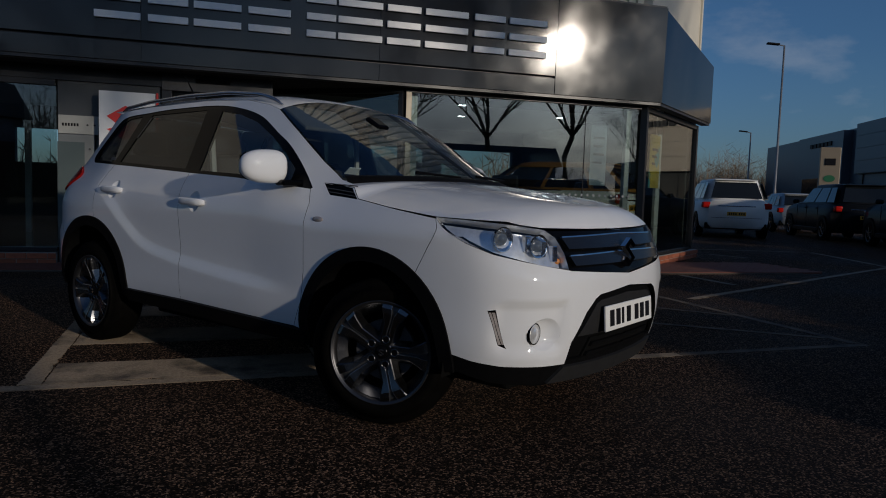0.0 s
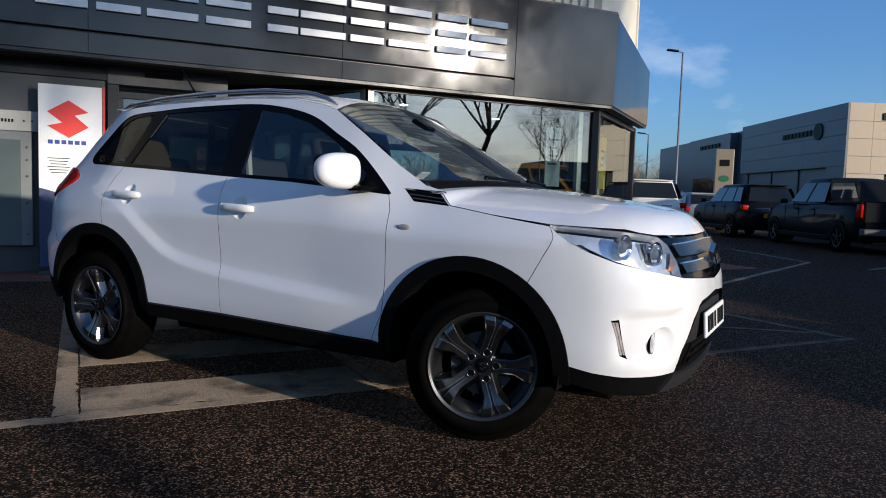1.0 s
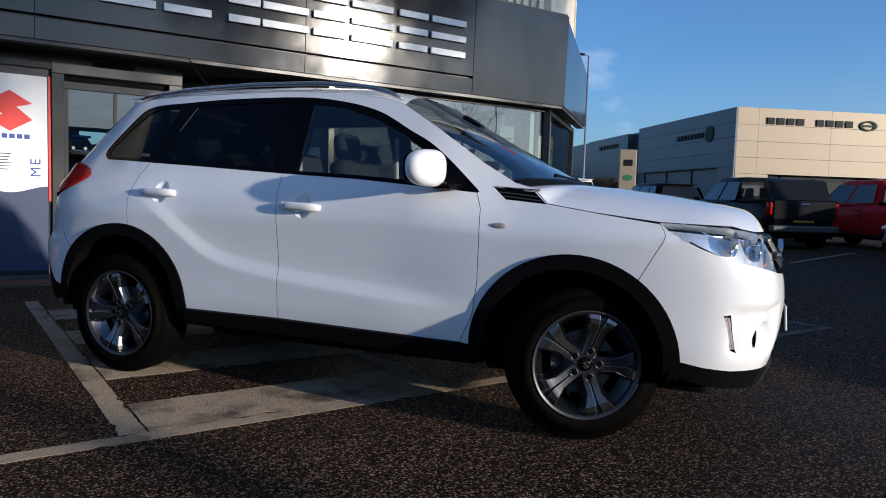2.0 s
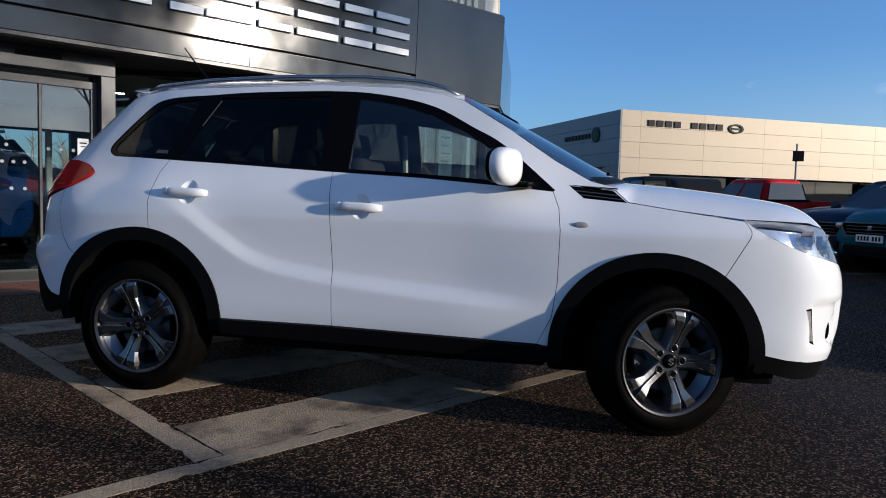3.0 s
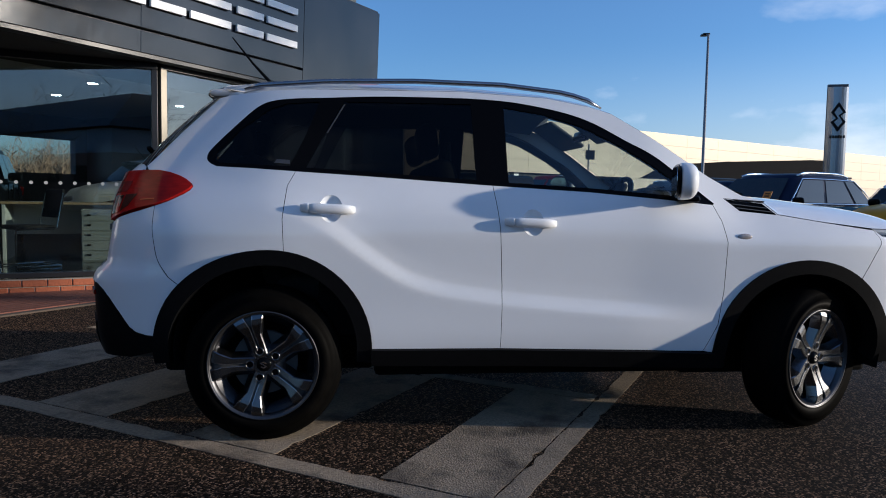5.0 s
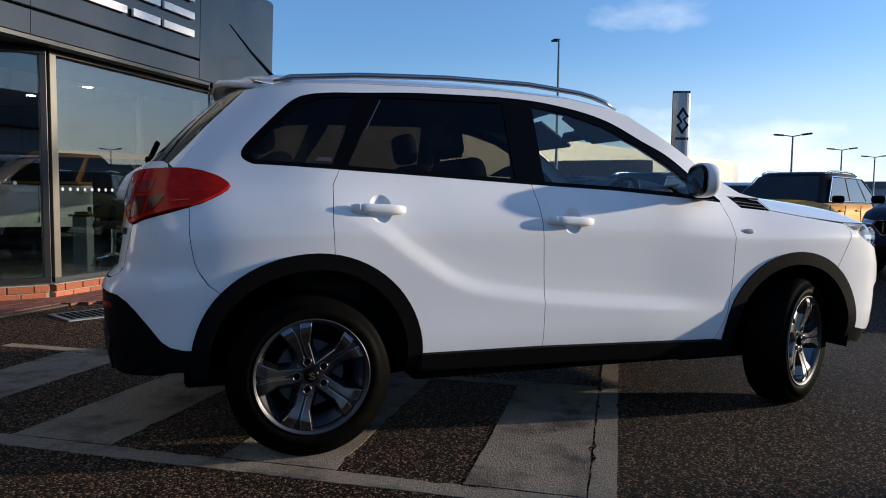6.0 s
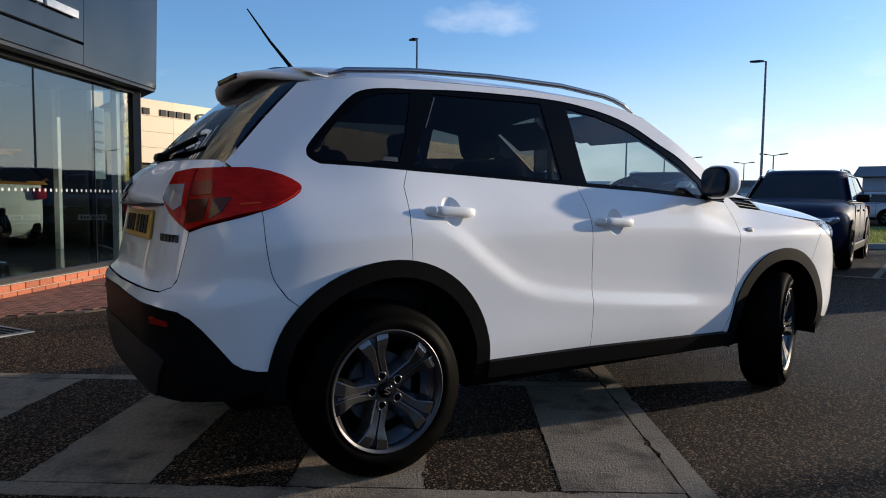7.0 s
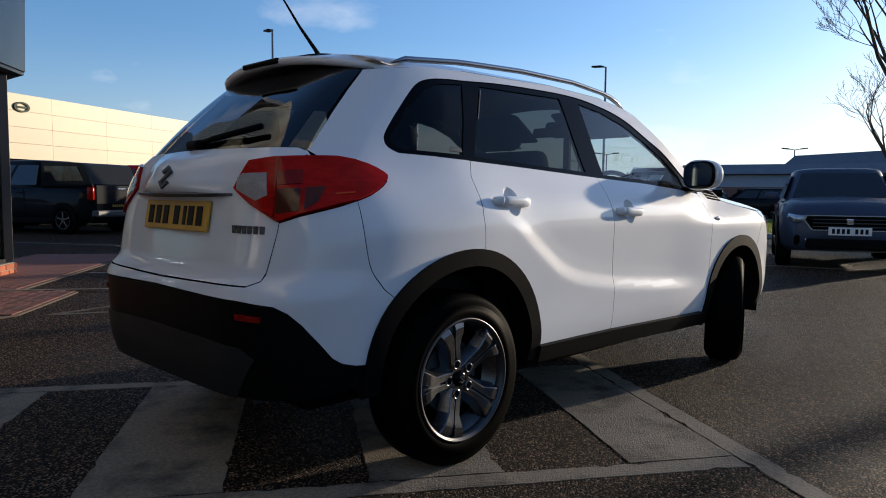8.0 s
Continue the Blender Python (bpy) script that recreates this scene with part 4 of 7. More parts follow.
FLANK = soft_table(Z_AXIS, [0.2, 0.30, 0.38, 0.45, 0.58, 0.72, 0.88, 0.96, 1.02, 1.07, 1.15, 1.3, 1.45, 1.53], [0.10, 0.062, 0.036, 0.026, 0.024, 0.018, 0.012, 0.026, 0.055, 0.092, 0.135, 0.198, 0.262, 0.305], 0.02)


def front_x(z):
    return np.interp(z, Z_AXIS, NOSE)


def rear_x(z):
    return np.interp(z, Z_AXIS, TAIL)


def side_in(x, z):
    h = (z - np.interp(x, X_AXIS, RIDGE)) / np.sqrt(1 + np.interp(x, X_AXIS, RIDGE_SLOPE) ** 2)
    d = np.interp(z, Z_AXIS, FLANK) - np.interp(x, X_AXIS, RIDGE_HIGH) * np.interp(h, LEDGE_AXIS, LEDGE)
    rear = np.clip((-x - 1.15) / 0.4, 0, 1)
    front = np.clip((x - 0.42) / 0.55, 0, 1)            # the wing rounds in under the bonnet
    d = d + 0.052 * front * front * (3 - 2 * front) * np.clip((z - 0.86) / 0.11, 0, 1)
    return d + 0.03 * rear * rear * (3 - 2 * rear) * np.clip((z - 0.9) / 0.2, 0, 1)


def shell(s, z, out=0.0):
    """The right half of the body's skin, at s metres round the plan from the nose's middle and at height z; out: metres outside it."""
    s, z = np.asarray(s, float), np.asarray(z, float)
    bx, by = np.interp(s, PLAN_S, PLAN[:, 0]), np.interp(s, PLAN_S, PLAN[:, 1])
    x = np.where(bx > 1.25, 1.25 + (bx - 1.25) * (front_x(z) - 1.25) / (2.095 - 1.25), np.where(bx < -1.25, -1.25 + (bx + 1.25) * (rear_x(z) + 1.25) / (-2.065 + 1.25), bx))
    hollow = np.clip((by - 0.50) / 0.05, 0, 1) * np.clip((0.80 - by) / 0.05, 0, 1) * np.clip((z - 0.375) / 0.06, 0, 1) * np.clip((0.600 - z) / 0.016, 0, 1)
    x = np.where(bx > 1.4, x - 0.026 * hollow * hollow * (3 - 2 * hollow), x)       # round the fog lamp
    # the tailgate overhangs the plate towards its middle
    bow = np.clip((0.44 - by) / 0.34, 0, 1)
    x = np.where(bx < -1.4, x - bow * bow * (3 - 2 * bow) * np.interp(z, [0.982, 1.004, 1.04, 1.08, 1.125, 1.145, 1.17, 1.30], [0, 0.070, 0.070, 0.060, 0.046, 0.034, 0.014, 0]), x)
    y = by * (1 - side_in(x, z) / 0.86)
    p = np.stack([x, -y, z], axis=-1)
    if np.any(out):
        e = 0.004
        ds = shell(np.clip(s + e, 0, S_END), z) - shell(np.clip(s - e, 0, S_END), z)
        dz = shell(s, z + e) - shell(s, z - e)
        n = np.cross(dz, ds)
        n /= np.linalg.norm(n, axis=-1, keepdims=True) + 1e-12
        n *= np.where(np.sum(n * (p - np.array([0, 0, 0.8])), axis=-1, keepdims=True) < 0, -1, 1)
        p = p + n * np.asarray(out)[..., None]
    return p


S_GRID = np.linspace(0, S_END, 900)


def at(where, a, z):
    """(s, z) of a place on the skin: S by its x on the flank, F by its y on the nose, R by its y on the tail."""
    p = shell(S_GRID, np.full(900, z))
    if where == "S":
        return float(np.interp(-a, -p[:, 0], S_GRID)), z
    if where == "F":
        k = S_GRID <= S_MID_F
        return float(np.interp(a, -p[k, 1], S_GRID[k])), z
    k = S_GRID >= S_MID_R
    return float(np.interp(-a, p[k, 1], S_GRID[k])), z


def path_on(points):
    """Points ("S", x, z) and so on, or plain (x, z) on the flank, as (s, z)."""
    return [at(*q) if len(q) == 3 else at("S", *q) for q in points]


def skin(outer, holes=(), side=-1, out=0.0, deep=0.014, step=0.028, both=False, raw=False, bm=None, lines=()):
    """A panel of the body: an outline on the skin, with holes, its rim folded inwards by deep."""
    bm = bm or bmesh.new()
    o2 = outer if raw else path_on(outer)
    h2 = [h if raw else path_on(h) for h in holes]
    pts, tris = fill(o2, h2, step, lines)
    top = shell(pts[:, 0], pts[:, 1], np.full(len(pts), out) if out else 0.0)
    low = shell(pts[:, 0], pts[:, 1], np.full(len(pts), out - deep))
    count = {}
    for t in tris:
        for i in range(3):
            e = (t[i], t[(i + 1) % 3])
            key = (min(e), max(e))
            count[key] = None if key in count else e
    rim = [e for e in count.values() if e is not None]
    for sg in ((-1, 1) if both else (side,)):
        f = np.array([1, -sg, 1])
        vt = [bm.verts.new(p) for p in top * f]
        new_faces = []
        for t in tris:
            try:
                new_faces.append(bm.faces.new([vt[i] for i in (t if sg < 0 else t[::-1])]))
            except ValueError:
                pass
        for fc in new_faces:
            fc.smooth = True
        used, lowv = {i for e in rim for i in e}, {}
        tops = {}
        for i in used:
            if both and abs(top[i, 1]) < 1e-6:
                continue
            tops[i] = bm.verts.new(top[i] * f)
            lowv[i] = bm.verts.new(low[i] * f)
        if deep:
            for a, b in rim:
                if a in lowv and b in lowv:
                    q = (tops[a], lowv[a], lowv[b], tops[b])
                    bm.faces.new(q if sg < 0 else q[::-1]).material_index = 1
    if both:
        mid = [v for v in bm.verts if abs(v.co.y) < 1e-5]
        bmesh.ops.remove_doubles(bm, verts=mid, dist=1e-5)
    # outward-facing
    bm.normal_update()
    flip = [fc for fc in bm.faces if fc.smooth and Vector((fc.calc_center_median().x * 0.6, fc.calc_center_median().y, fc.calc_center_median().z - 0.7)).dot(fc.normal) < 0]
    if len(flip) > sum(fc.smooth for fc in bm.faces) / 2:
        bmesh.ops.reverse_faces(bm, faces=bm.faces[:])
    return bm


def arc(cx, cz, rx, rz, a0, a1, n=18):
    return [(cx + rx * math.cos(radians(a0 + (a1 - a0) * k / n)), cz + rz * math.sin(radians(a0 + (a1 - a0) * k / n))) for k in range(n + 1)]


# outlines on the flank, (x, z)
A_F = dict(cx=1.175, cz=0.355, rx=0.432, rz=0.42)       # front wheel arch
A_R = dict(cx=-1.225, cz=0.39, rx=0.42, rz=0.413)       # rear wheel arch
DOOR_FRONT_EDGE = [(0.733, 1.025), (0.762, 0.953), (0.773, 0.857), (0.768, 0.638), (0.749, 0.49), (0.69, 0.366)]
B_SEAM = [(-0.278, 1.092), (-0.257, 0.907), (-0.243, 0.661), (-0.244, 0.384)]
BELT_F = [(-0.278, 1.092), (0.154, 1.072), (0.523, 1.043), (0.733, 1.025)]
BELT_R = [(-1.123, 1.137), (-0.848, 1.124), (-0.278, 1.092)]
C_SEAM = [(-1.123, 1.137), (-1.155, 1.075), (-1.169, 0.938), (-1.162, 0.800)]
DLO_TOP = [(-1.455, 1.153), (-1.487, 1.170), (-1.497, 1.193), (-1.477, 1.232), (-1.370, 1.345), (-1.290, 1.418), (-1.22, 1.446), (-1.12, 1.459), (-1.014, 1.465), (-0.726, 1.482), (-0.286, 1.484), (-0.029, 1.455), (0.176, 1.402), (0.356, 1.309), (0.511, 1.222), (0.742, 1.029)]
DLO_TOP = [tuple(q) for q in smooth_line(DLO_TOP, 5)]
ROOF_EDGE = [(0.895, 1.072), (0.74, 1.158), (0.508, 1.313), (0.305, 1.436), (0.2, 1.468), (0.0, 1.503), (-0.4, 1.520), (-1.0, 1.508), (-1.3, 1.485), (-1.43, 1.468)]
D_EDGE = [(-1.43, 1.468), (-1.468, 1.462), (-1.552, 1.378), (-1.632, 1.295), (-1.765, 1.150)]
LAMP_TOP = [(-1.745, 1.127), (-1.69, 1.1275), (-1.64, 1.119), (-1.60, 1.106), (-1.57, 1.090), (-1.550, 1.075), (-1.543, 1.064)]
LAMP_LOW = [(-1.543, 1.064), (-1.552, 1.050), (-1.575, 1.034), (-1.605, 1.018), (-1.64, 1.001), (-1.69, 0.983), (-1.75, 0.969), ("R", 0.675, 0.937), ("R", 0.62, 0.913)]
BUMPER_SEAM_R = [(-1.69, 0.983), (-1.692, 0.90), (-1.685, 0.833), (-1.668, 0.758), (-1.626, 0.694)]
BUMPER_SEAM_R = [tuple(q) for q in smooth_line(BUMPER_SEAM_R, 5)]
VENT = [(0.80, 1.052), (0.985, 1.034), (1.045, 0.983), (0.865, 0.998)]
HEAD_LOW = [(1.512, 0.922), (1.554, 0.890), (1.611, 0.859), (1.673, 0.829), (1.775, 0.791), ("F", 0.678, 0.765), ("F", 0.60, 0.748), ("F", 0.487, 0.732)]
HEAD_TOP = [("F", 0.487, 0.795), ("F", 0.505, 0.858), ("F", 0.548, 0.889), ("F", 0.64, 0.902), (1.761, 0.912), (1.65, 0.920), (1.512, 0.926)]
BUMPER_SEAM_F = [(1.512, 0.920), (1.535, 0.87), (1.50, 0.80), (1.445, 0.70)]
BUMPER_SEAM_F = [tuple(q) for q in smooth_line(BUMPER_SEAM_F, 5)]


def arch_f(a0, a1, dr=0.0, n=18):
    return arc(A_F["cx"], A_F["cz"], A_F["rx"] + dr, A_F["rz"] + dr, a0, a1, n)


def arch_r(a0, a1, dr=0.0, n=18):
    """The rear arch, wider behind the wheel than ahead of it."""
    return [(x - 0.040 * min(1.0, max(0.0, (A_R["cx"] - x) / 0.36)), z) for x, z in arc(A_R["cx"], A_R["cz"], A_R["rx"] + dr, A_R["rz"] + dr, a0, a1, n)]


def ang(c, x, z):
    return math.degrees(math.atan2((z - c["cz"]) / c["rz"], (x - c["cx"]) / c["rx"]))


def shrink(poly, d):
    """An outline in (s, z) drawn in by d all round."""
    p = np.array(poly)
    area = np.sum(p[:, 0] * np.roll(p[:, 1], -1) - np.roll(p[:, 0], -1) * p[:, 1])
    sg = 1 if area > 0 else -1
    out = []
    for i in range(len(p)):
        a, b, c = p[i - 1], p[i], p[(i + 1) % len(p)]
        n1, n2 = np.array([-(b - a)[1], (b - a)[0]]), np.array([-(c - b)[1], (c - b)[0]])
        n1, n2 = n1 / (np.linalg.norm(n1) + 1e-9), n2 / (np.linalg.norm(n2) + 1e-9)
        n = n1 + n2
        n = n / max(np.linalg.norm(n), 0.5)
        out.append(tuple(b + sg * n * d))
    return out


GAP = 0.0014


def panel(name, outline, mat, parent, side=-1, holes=(), label="", both=False, out=0.0, deep=0.014, step=0.028, gap=GAP, lines=()):
    o = path_on(outline)
    if both:     # keep the middle line
        o = [(min(max(a, 0.0), S_END), b) for a, b in o]
        q = shrink(o, gap)
        o = [(a if (a < 1e-4 or a > S_END - 1e-4) else qa, qb) for (a, b), (qa, qb) in zip(o, q)]
    else:
        o = shrink(o, gap)
    bm = skin(o, [path_on(h) for h in holes], side, out, deep, step, both, raw=True, lines=lines)
    ob = part(name, bm, mat, parent, label)
    ob.data.materials.append(M_DARK if mat is M_WHITE else mat)     # the folded rim; on white panels its black stands in for gap shade
    return ob


def zigzag(r, t):
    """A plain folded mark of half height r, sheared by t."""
    pts = ((-1, 0.45), (0, 1), (0.95, 0.5), (0.55, 0.28), (0, 0.58), (-0.35, 0.4), (1, -0.42), (0, -1), (-0.95, -0.5), (-0.55, -0.28), (0, -0.58), (0.35, -0.4))
    return [(r * t * a, r * b) for a, b in pts]


hero = thing("compact_suv", "white compact SUV with black arch trim, parked on painted hatching", "car", CAR_POSE)

# lines along both edges of the ledge, for the doors' meshes to follow
CREASES = []
for off in (-0.006, 0.006, LEDGE_WIDE - 0.006, LEDGE_WIDE + 0.006):
    CREASES.append([at("S", x, float(np.interp(x, X_AXIS, RIDGE)) + off * math.sqrt(1 + float(np.interp(x, X_AXIS, RIDGE_SLOPE)) ** 2)) for x in np.arange(-1.16, 0.78, 0.014)])
HANDLES = ((-0.985, 0.982), (-0.125, 0.935))            # rear and front door


def cup_line(hx, hz):
    return [("S", hx + 0.012 + 0.048 * math.cos(a), hz + 0.057 * math.sin(a)) for a in np.linspace(0, 2 * math.pi, 28, endpoint=False)]


END_F = ang(A_F, 1.605, 0.375)
SEAM_F = ang(A_F, 1.445, 0.70)
SEAM_R = ang(A_R, -1.586, 0.694)
TOP_R = ang(A_R, -1.162, 0.800)

for side in (-1, 1):
    # fender
    panel("fender", DOOR_FRONT_EDGE + [(0.743, 0.356)] + arch_f(180, SEAM_F)[0:] + BUMPER_SEAM_F[::-1] + [(1.25, 0.955), (1.05, 0.985), (0.995, 1.036), (0.895, 1.045), (0.80, 1.055), (0.76, 1.045)], M_WHITE, hero, side, holes=[VENT])
    vent = panel("vent", VENT, M_GLOSS_BLACK, hero, side, out=-0.006, deep=0.02, step=0.03, label="black fender vent with bars")
    for k in range(2):
        a, b = 0.36 + 0.32 * k, 0.36 + 0.32 * k + 0.07
        lo = lambda f, u: (VENT[0][0] + (VENT[1][0] - VENT[0][0]) * u + (VENT[3][0] - VENT[0][0]) * f, VENT[0][1] + (VENT[1][1] - VENT[0][1]) * u + (VENT[3][1] - VENT[0][1]) * f)
        panel("vent_bar", [lo(a, 0.04), lo(a, 0.96), lo(b, 0.96), lo(b, 0.04)], M_GREY_PLASTIC, vent, side, out=0.001, deep=0.01, step=0.04, gap=0.0)
    # doors
    fd = panel("front_door", DOOR_FRONT_EDGE + B_SEAM[::-1] + BELT_F[1:], M_WHITE, hero, side, holes=[cup_line(*HANDLES[1])], step=0.018, lines=CREASES)
    rd = panel("rear_door", B_SEAM[:-1] + [(-0.244, 0.384), (-0.80, 0.386)] + arch_r(0, TOP_R, n=24)[0:] + C_SEAM[::-1][1:] + BELT_R[1:-1], M_WHITE, hero, side, holes=[cup_line(*HANDLES[0])], step=0.018, lines=CREASES)
    # quarter panel, roof rail and pillars in one frame
    panel("body_side_frame", [(0.80, 1.054), (1.005, 1.045)] + ROOF_EDGE + D_EDGE[1:] + LAMP_TOP + LAMP_LOW[1:5] + BUMPER_SEAM_R + arch_r(SEAM_R, TOP_R, n=24) + C_SEAM[::-1][1:] + [(-1.30, 1.147)] + DLO_TOP + [(0.765, 1.04)], M_WHITE, hero, side, step=0.024, lines=CREASES)
    # window frame and panes
    W_FRONT = [(-0.205, 1.452), (-0.03, 1.426), (0.15, 1.374), (0.33, 1.286), (0.47, 1.200), (0.575, 1.122), (0.58, 1.062), (0.15, 1.092), (-0.205, 1.108)]
    W_REAR = [(-0.925, 1.455), (-0.355, 1.463), (-0.345, 1.117), (-0.86, 1.144), (-1.085, 1.156), (-1.01, 1.30)]
    W_QUART = [(-1.03, 1.450), (-1.17, 1.437), (-1.255, 1.403), (-1.36, 1.323), (-1.460, 1.218), (-1.470, 1.19), (-1.445, 1.170), (-1.15, 1.16), (-1.085, 1.30)]
    panel("window_frame", BELT_R[0:2] + BELT_F + [(0.742, 1.031)] + DLO_TOP[::-1][1:] + [(-1.30, 1.147)], M_GLOSS_BLACK, hero, side, holes=[W_FRONT, W_REAR, W_QUART], out=-0.004, deep=0.02, gap=-0.008)
    for nm, w, mm in (("front_door_glass", W_FRONT, M_CAR_GLASS), ("rear_door_glass", W_REAR, M_PRIVACY), ("quarter_glass", W_QUART, M_PRIVACY)):
        panel(nm, w, mm, hero, side, out=-0.008, deep=0.0, gap=-0.004, label="clear side window" if w is W_FRONT else "dark tinted side window")
    # a thin bright strip along the rear window's front post, and the small badge
    panel("pillar_trim", [(-0.925, 1.44), (-0.920, 1.44), (-0.993, 1.31), (-0.998, 1.31)], M_GREY_PLASTIC, hero, side, out=-0.002, deep=0.004, gap=0)
    panel("window_badge", [(-1.215, 1.172), (-1.15, 1.169), (-1.15, 1.186), (-1.205, 1.188)], M_GREY_PLASTIC, hero, side, out=-0.003, deep=0.003, gap=0)
    # trims
    panel("sill_trim", [(-0.803, 0.392), (-0.25, 0.390), (0.416, 0.375), (0.743, 0.360), (0.79, 0.292), (0.42, 0.300), (-0.08, 0.314), (-0.80, 0.324)], M_BLACK_PLASTIC, hero, side, out=0.02, deep=0.05, gap=0.0, step=0.02)
    panel("front_arch_trim", arch_f(190, -8, 0.008, 36) + arch_f(-8, 190, -0.055, 30), M_BLACK_PLASTIC, hero, side, out=0.009, deep=0.09, step=0.02, gap=0)
    panel("rear_arch_trim", arch_r(188, -8, 0.008, 36) + arch_r(-8, 188, -0.055, 30), M_BLACK_PLASTIC, hero, side, out=0.009, deep=0.09, step=0.02, gap=0)
    # side indicator
    px = shell(*at("S", 0.857, 0.884))
    ind = bmesh.new()
    bmesh.ops.create_uvsphere(ind, u_segments=16, v_segments=8, radius=1, matrix=Matrix.Translation((px[0], px[1] * -side, px[2])) @ Matrix.Diagonal((0.036, 0.007, 0.015, 1)))
    part("side_indicator", ind, M_CLEAR_LAMP, hero, "clear side indicator", smooth=True)
    # door handles over round hollow cups
    for hx, hz in HANDLES:
        door = fd if hx > -0.5 else rd
        for nm, u0, u1 in (("door_handle", -0.66, 1.0), ("lock_cap", -1.0, -0.69)):
            rows = []
            for k in range(13):
                u = u0 + (u1 - u0) * k / 12
                end = min(1.0, (u - u0) / 0.03, (u1 - u) / 0.03)
                w = 0.0205 * (1 - 0.30 * abs(u) ** 5) * (0.86 + 0.14 * end)
                o = 0.030 * (1 - u ** 4) + 0.012
                b = shell(*at("S", hx + u * 0.113, hz - 0.003 * u))
                rows.append([(b[0], (b[1] - o * t2 - 0.010 * (1 - t2) * (abs(u) < 0.8)) * -side, b[2] + w * t1) for t1, t2 in ((0.9, 0.1), (1.0, 0.45), (0.92, 0.85), (0.55, 1.0), (-0.3, 0.98), (-0.85, 0.80), (-1.0, 0.45), (-0.9, 0.1), (0.9, 0.1))])
            bm = grid_bm(rows)
            bmesh.ops.holes_fill(bm, edges=[e for e in bm.edges if e.is_boundary], sides=0)
            bmesh.ops.remove_doubles(bm, verts=bm.verts[:], dist=1e-5)
            part(nm, bm, M_WHITE, door, smooth=True)
        pts, tris = fill(path_on(cup_line(hx, hz)), (), 0.012)
        mid = np.array(path_on(cup_line(hx, hz))).mean(axis=0)
        rad = np.hypot((pts[:, 0] - mid[0]) / 0.048, (pts[:, 1] - mid[1]) / 0.057)
        p3 = shell(pts[:, 0], pts[:, 1], -0.026 * np.clip(1 - rad ** 2.4, 0, 1) - 0.0005)
        bmc = bmesh.new()
        vs = [bmc.verts.new(p * np.array([1, -side, 1])) for p in p3]
        for t in tris:
            bmc.faces.new([vs[i] for i in t])
        part("handle_cup", bmc, M_WHITE, door, smooth=True)

# nose
panel("front_bumper", [("F", 0.0, 0.692), ("F", 0.470, 0.726)] + HEAD_LOW[::-1][1:] + BUMPER_SEAM_F[1:] + arch_f(SEAM_F, END_F, n=12) + [(1.70, 0.355), (1.80, 0.342), ("F", 0.60, 0.338), ("F", 0.462, 0.335), ("F", 0.458, 0.43), ("F", 0.385, 0.55), ("F", 0.325, 0.602), ("F", 0.285, 0.617), ("F", 0.0, 0.637)], M_WHITE, hero, both=True, label="white front bumper", holes=[
    [("S", 1.766, 0.570), ("S", 1.793, 0.574), ("S", 1.821, 0.417), ("S", 1.796, 0.430)],
    [("F", 0.585 + 0.072 * math.cos(a), 0.472 + 0.067 * math.sin(a)) for a in np.linspace(0, 2 * math.pi, 20, endpoint=False)]], step=0.02)
grille = panel("grille", [("F", 0.0, 0.886), ("F", 0.54, 0.890), ("F", 0.497, 0.868), ("F", 0.475, 0.730), ("F", 0.0, 0.695)], M_GLOSS_BLACK, hero, both=True, out=-0.012, label="gloss black grille with bars")
for zc, hh in ((0.835, 0.026), (0.765, 0.022)):
    y1 = np.interp(zc, [0.730, 0.874], [0.465, 0.485])
    panel("grille_bar", [("F", 0.0, zc + hh), ("F", y1, zc + hh * 0.7), ("F", y1 - 0.02, zc - hh), ("F", 0.0, zc - hh * 1.1)], M_SATIN, grille, both=True, out=0.010, deep=0.02, gap=0)
    panel("chrome_strip", [("F", 0.0, zc + hh + 0.004), ("F", y1, zc + hh * 0.7 + 0.004), ("F", y1, zc + hh * 0.7 - 0.001), ("F", 0.0, zc + hh - 0.001)], M_CHROME, grille, both=True, out=0.014, deep=0.01, gap=0)
bm = prism_bm(zigzag(0.066, 0.95), 0.022, "x")
part("front_emblem", bm, M_CHROME, hero, "dark chrome maker's badge", m=pose(1.998, 0, 0.785))
panel("lower_grille", [("F", 0.0, 0.632), ("F", 0.28, 0.612), ("F", 0.32, 0.597), ("F", 0.38, 0.547), ("F", 0.453, 0.43), ("F", 0.457, 0.34), ("F", 0.0, 0.33)], M_BLACK_PLASTIC, hero, both=True, out=-0.022, deep=0.03)
panel("plate_panel", [("F", 0.0, 0.605), ("F", 0.26, 0.590), ("F", 0.295, 0.575), ("F", 0.41, 0.445), ("F", 0.0, 0.44)], M_SKID, hero, both=True, out=-0.012, deep=0.02, gap=0)
panel("bumper_insert", [("F", 0.0, 0.43), ("F", 0.31, 0.43), ("F", 0.35, 0.335), ("F", 0.0, 0.335)], M_DARK, hero, both=True, out=-0.012, deep=0.03)
for k in range(2):
    z0 = 0.41 - 0.04 * k
    panel("intake_bar", [("F", 0.0, z0), ("F", 0.30 + 0.02 * k, z0), ("F", 0.31 + 0.02 * k, z0 - 0.016), ("F", 0.0, z0 - 0.016)], M_BLACK_PLASTIC, hero, both=True, out=0.0, deep=0.03, gap=0)
panel("skid_plate", [("F", 0.0, 0.318), ("F", 0.47, 0.328), ("F", 0.53, 0.26), ("F", 0.0, 0.245)], M_SKID, hero, both=True, out=0.008, deep=0.06, label="grey plastic skid strip")
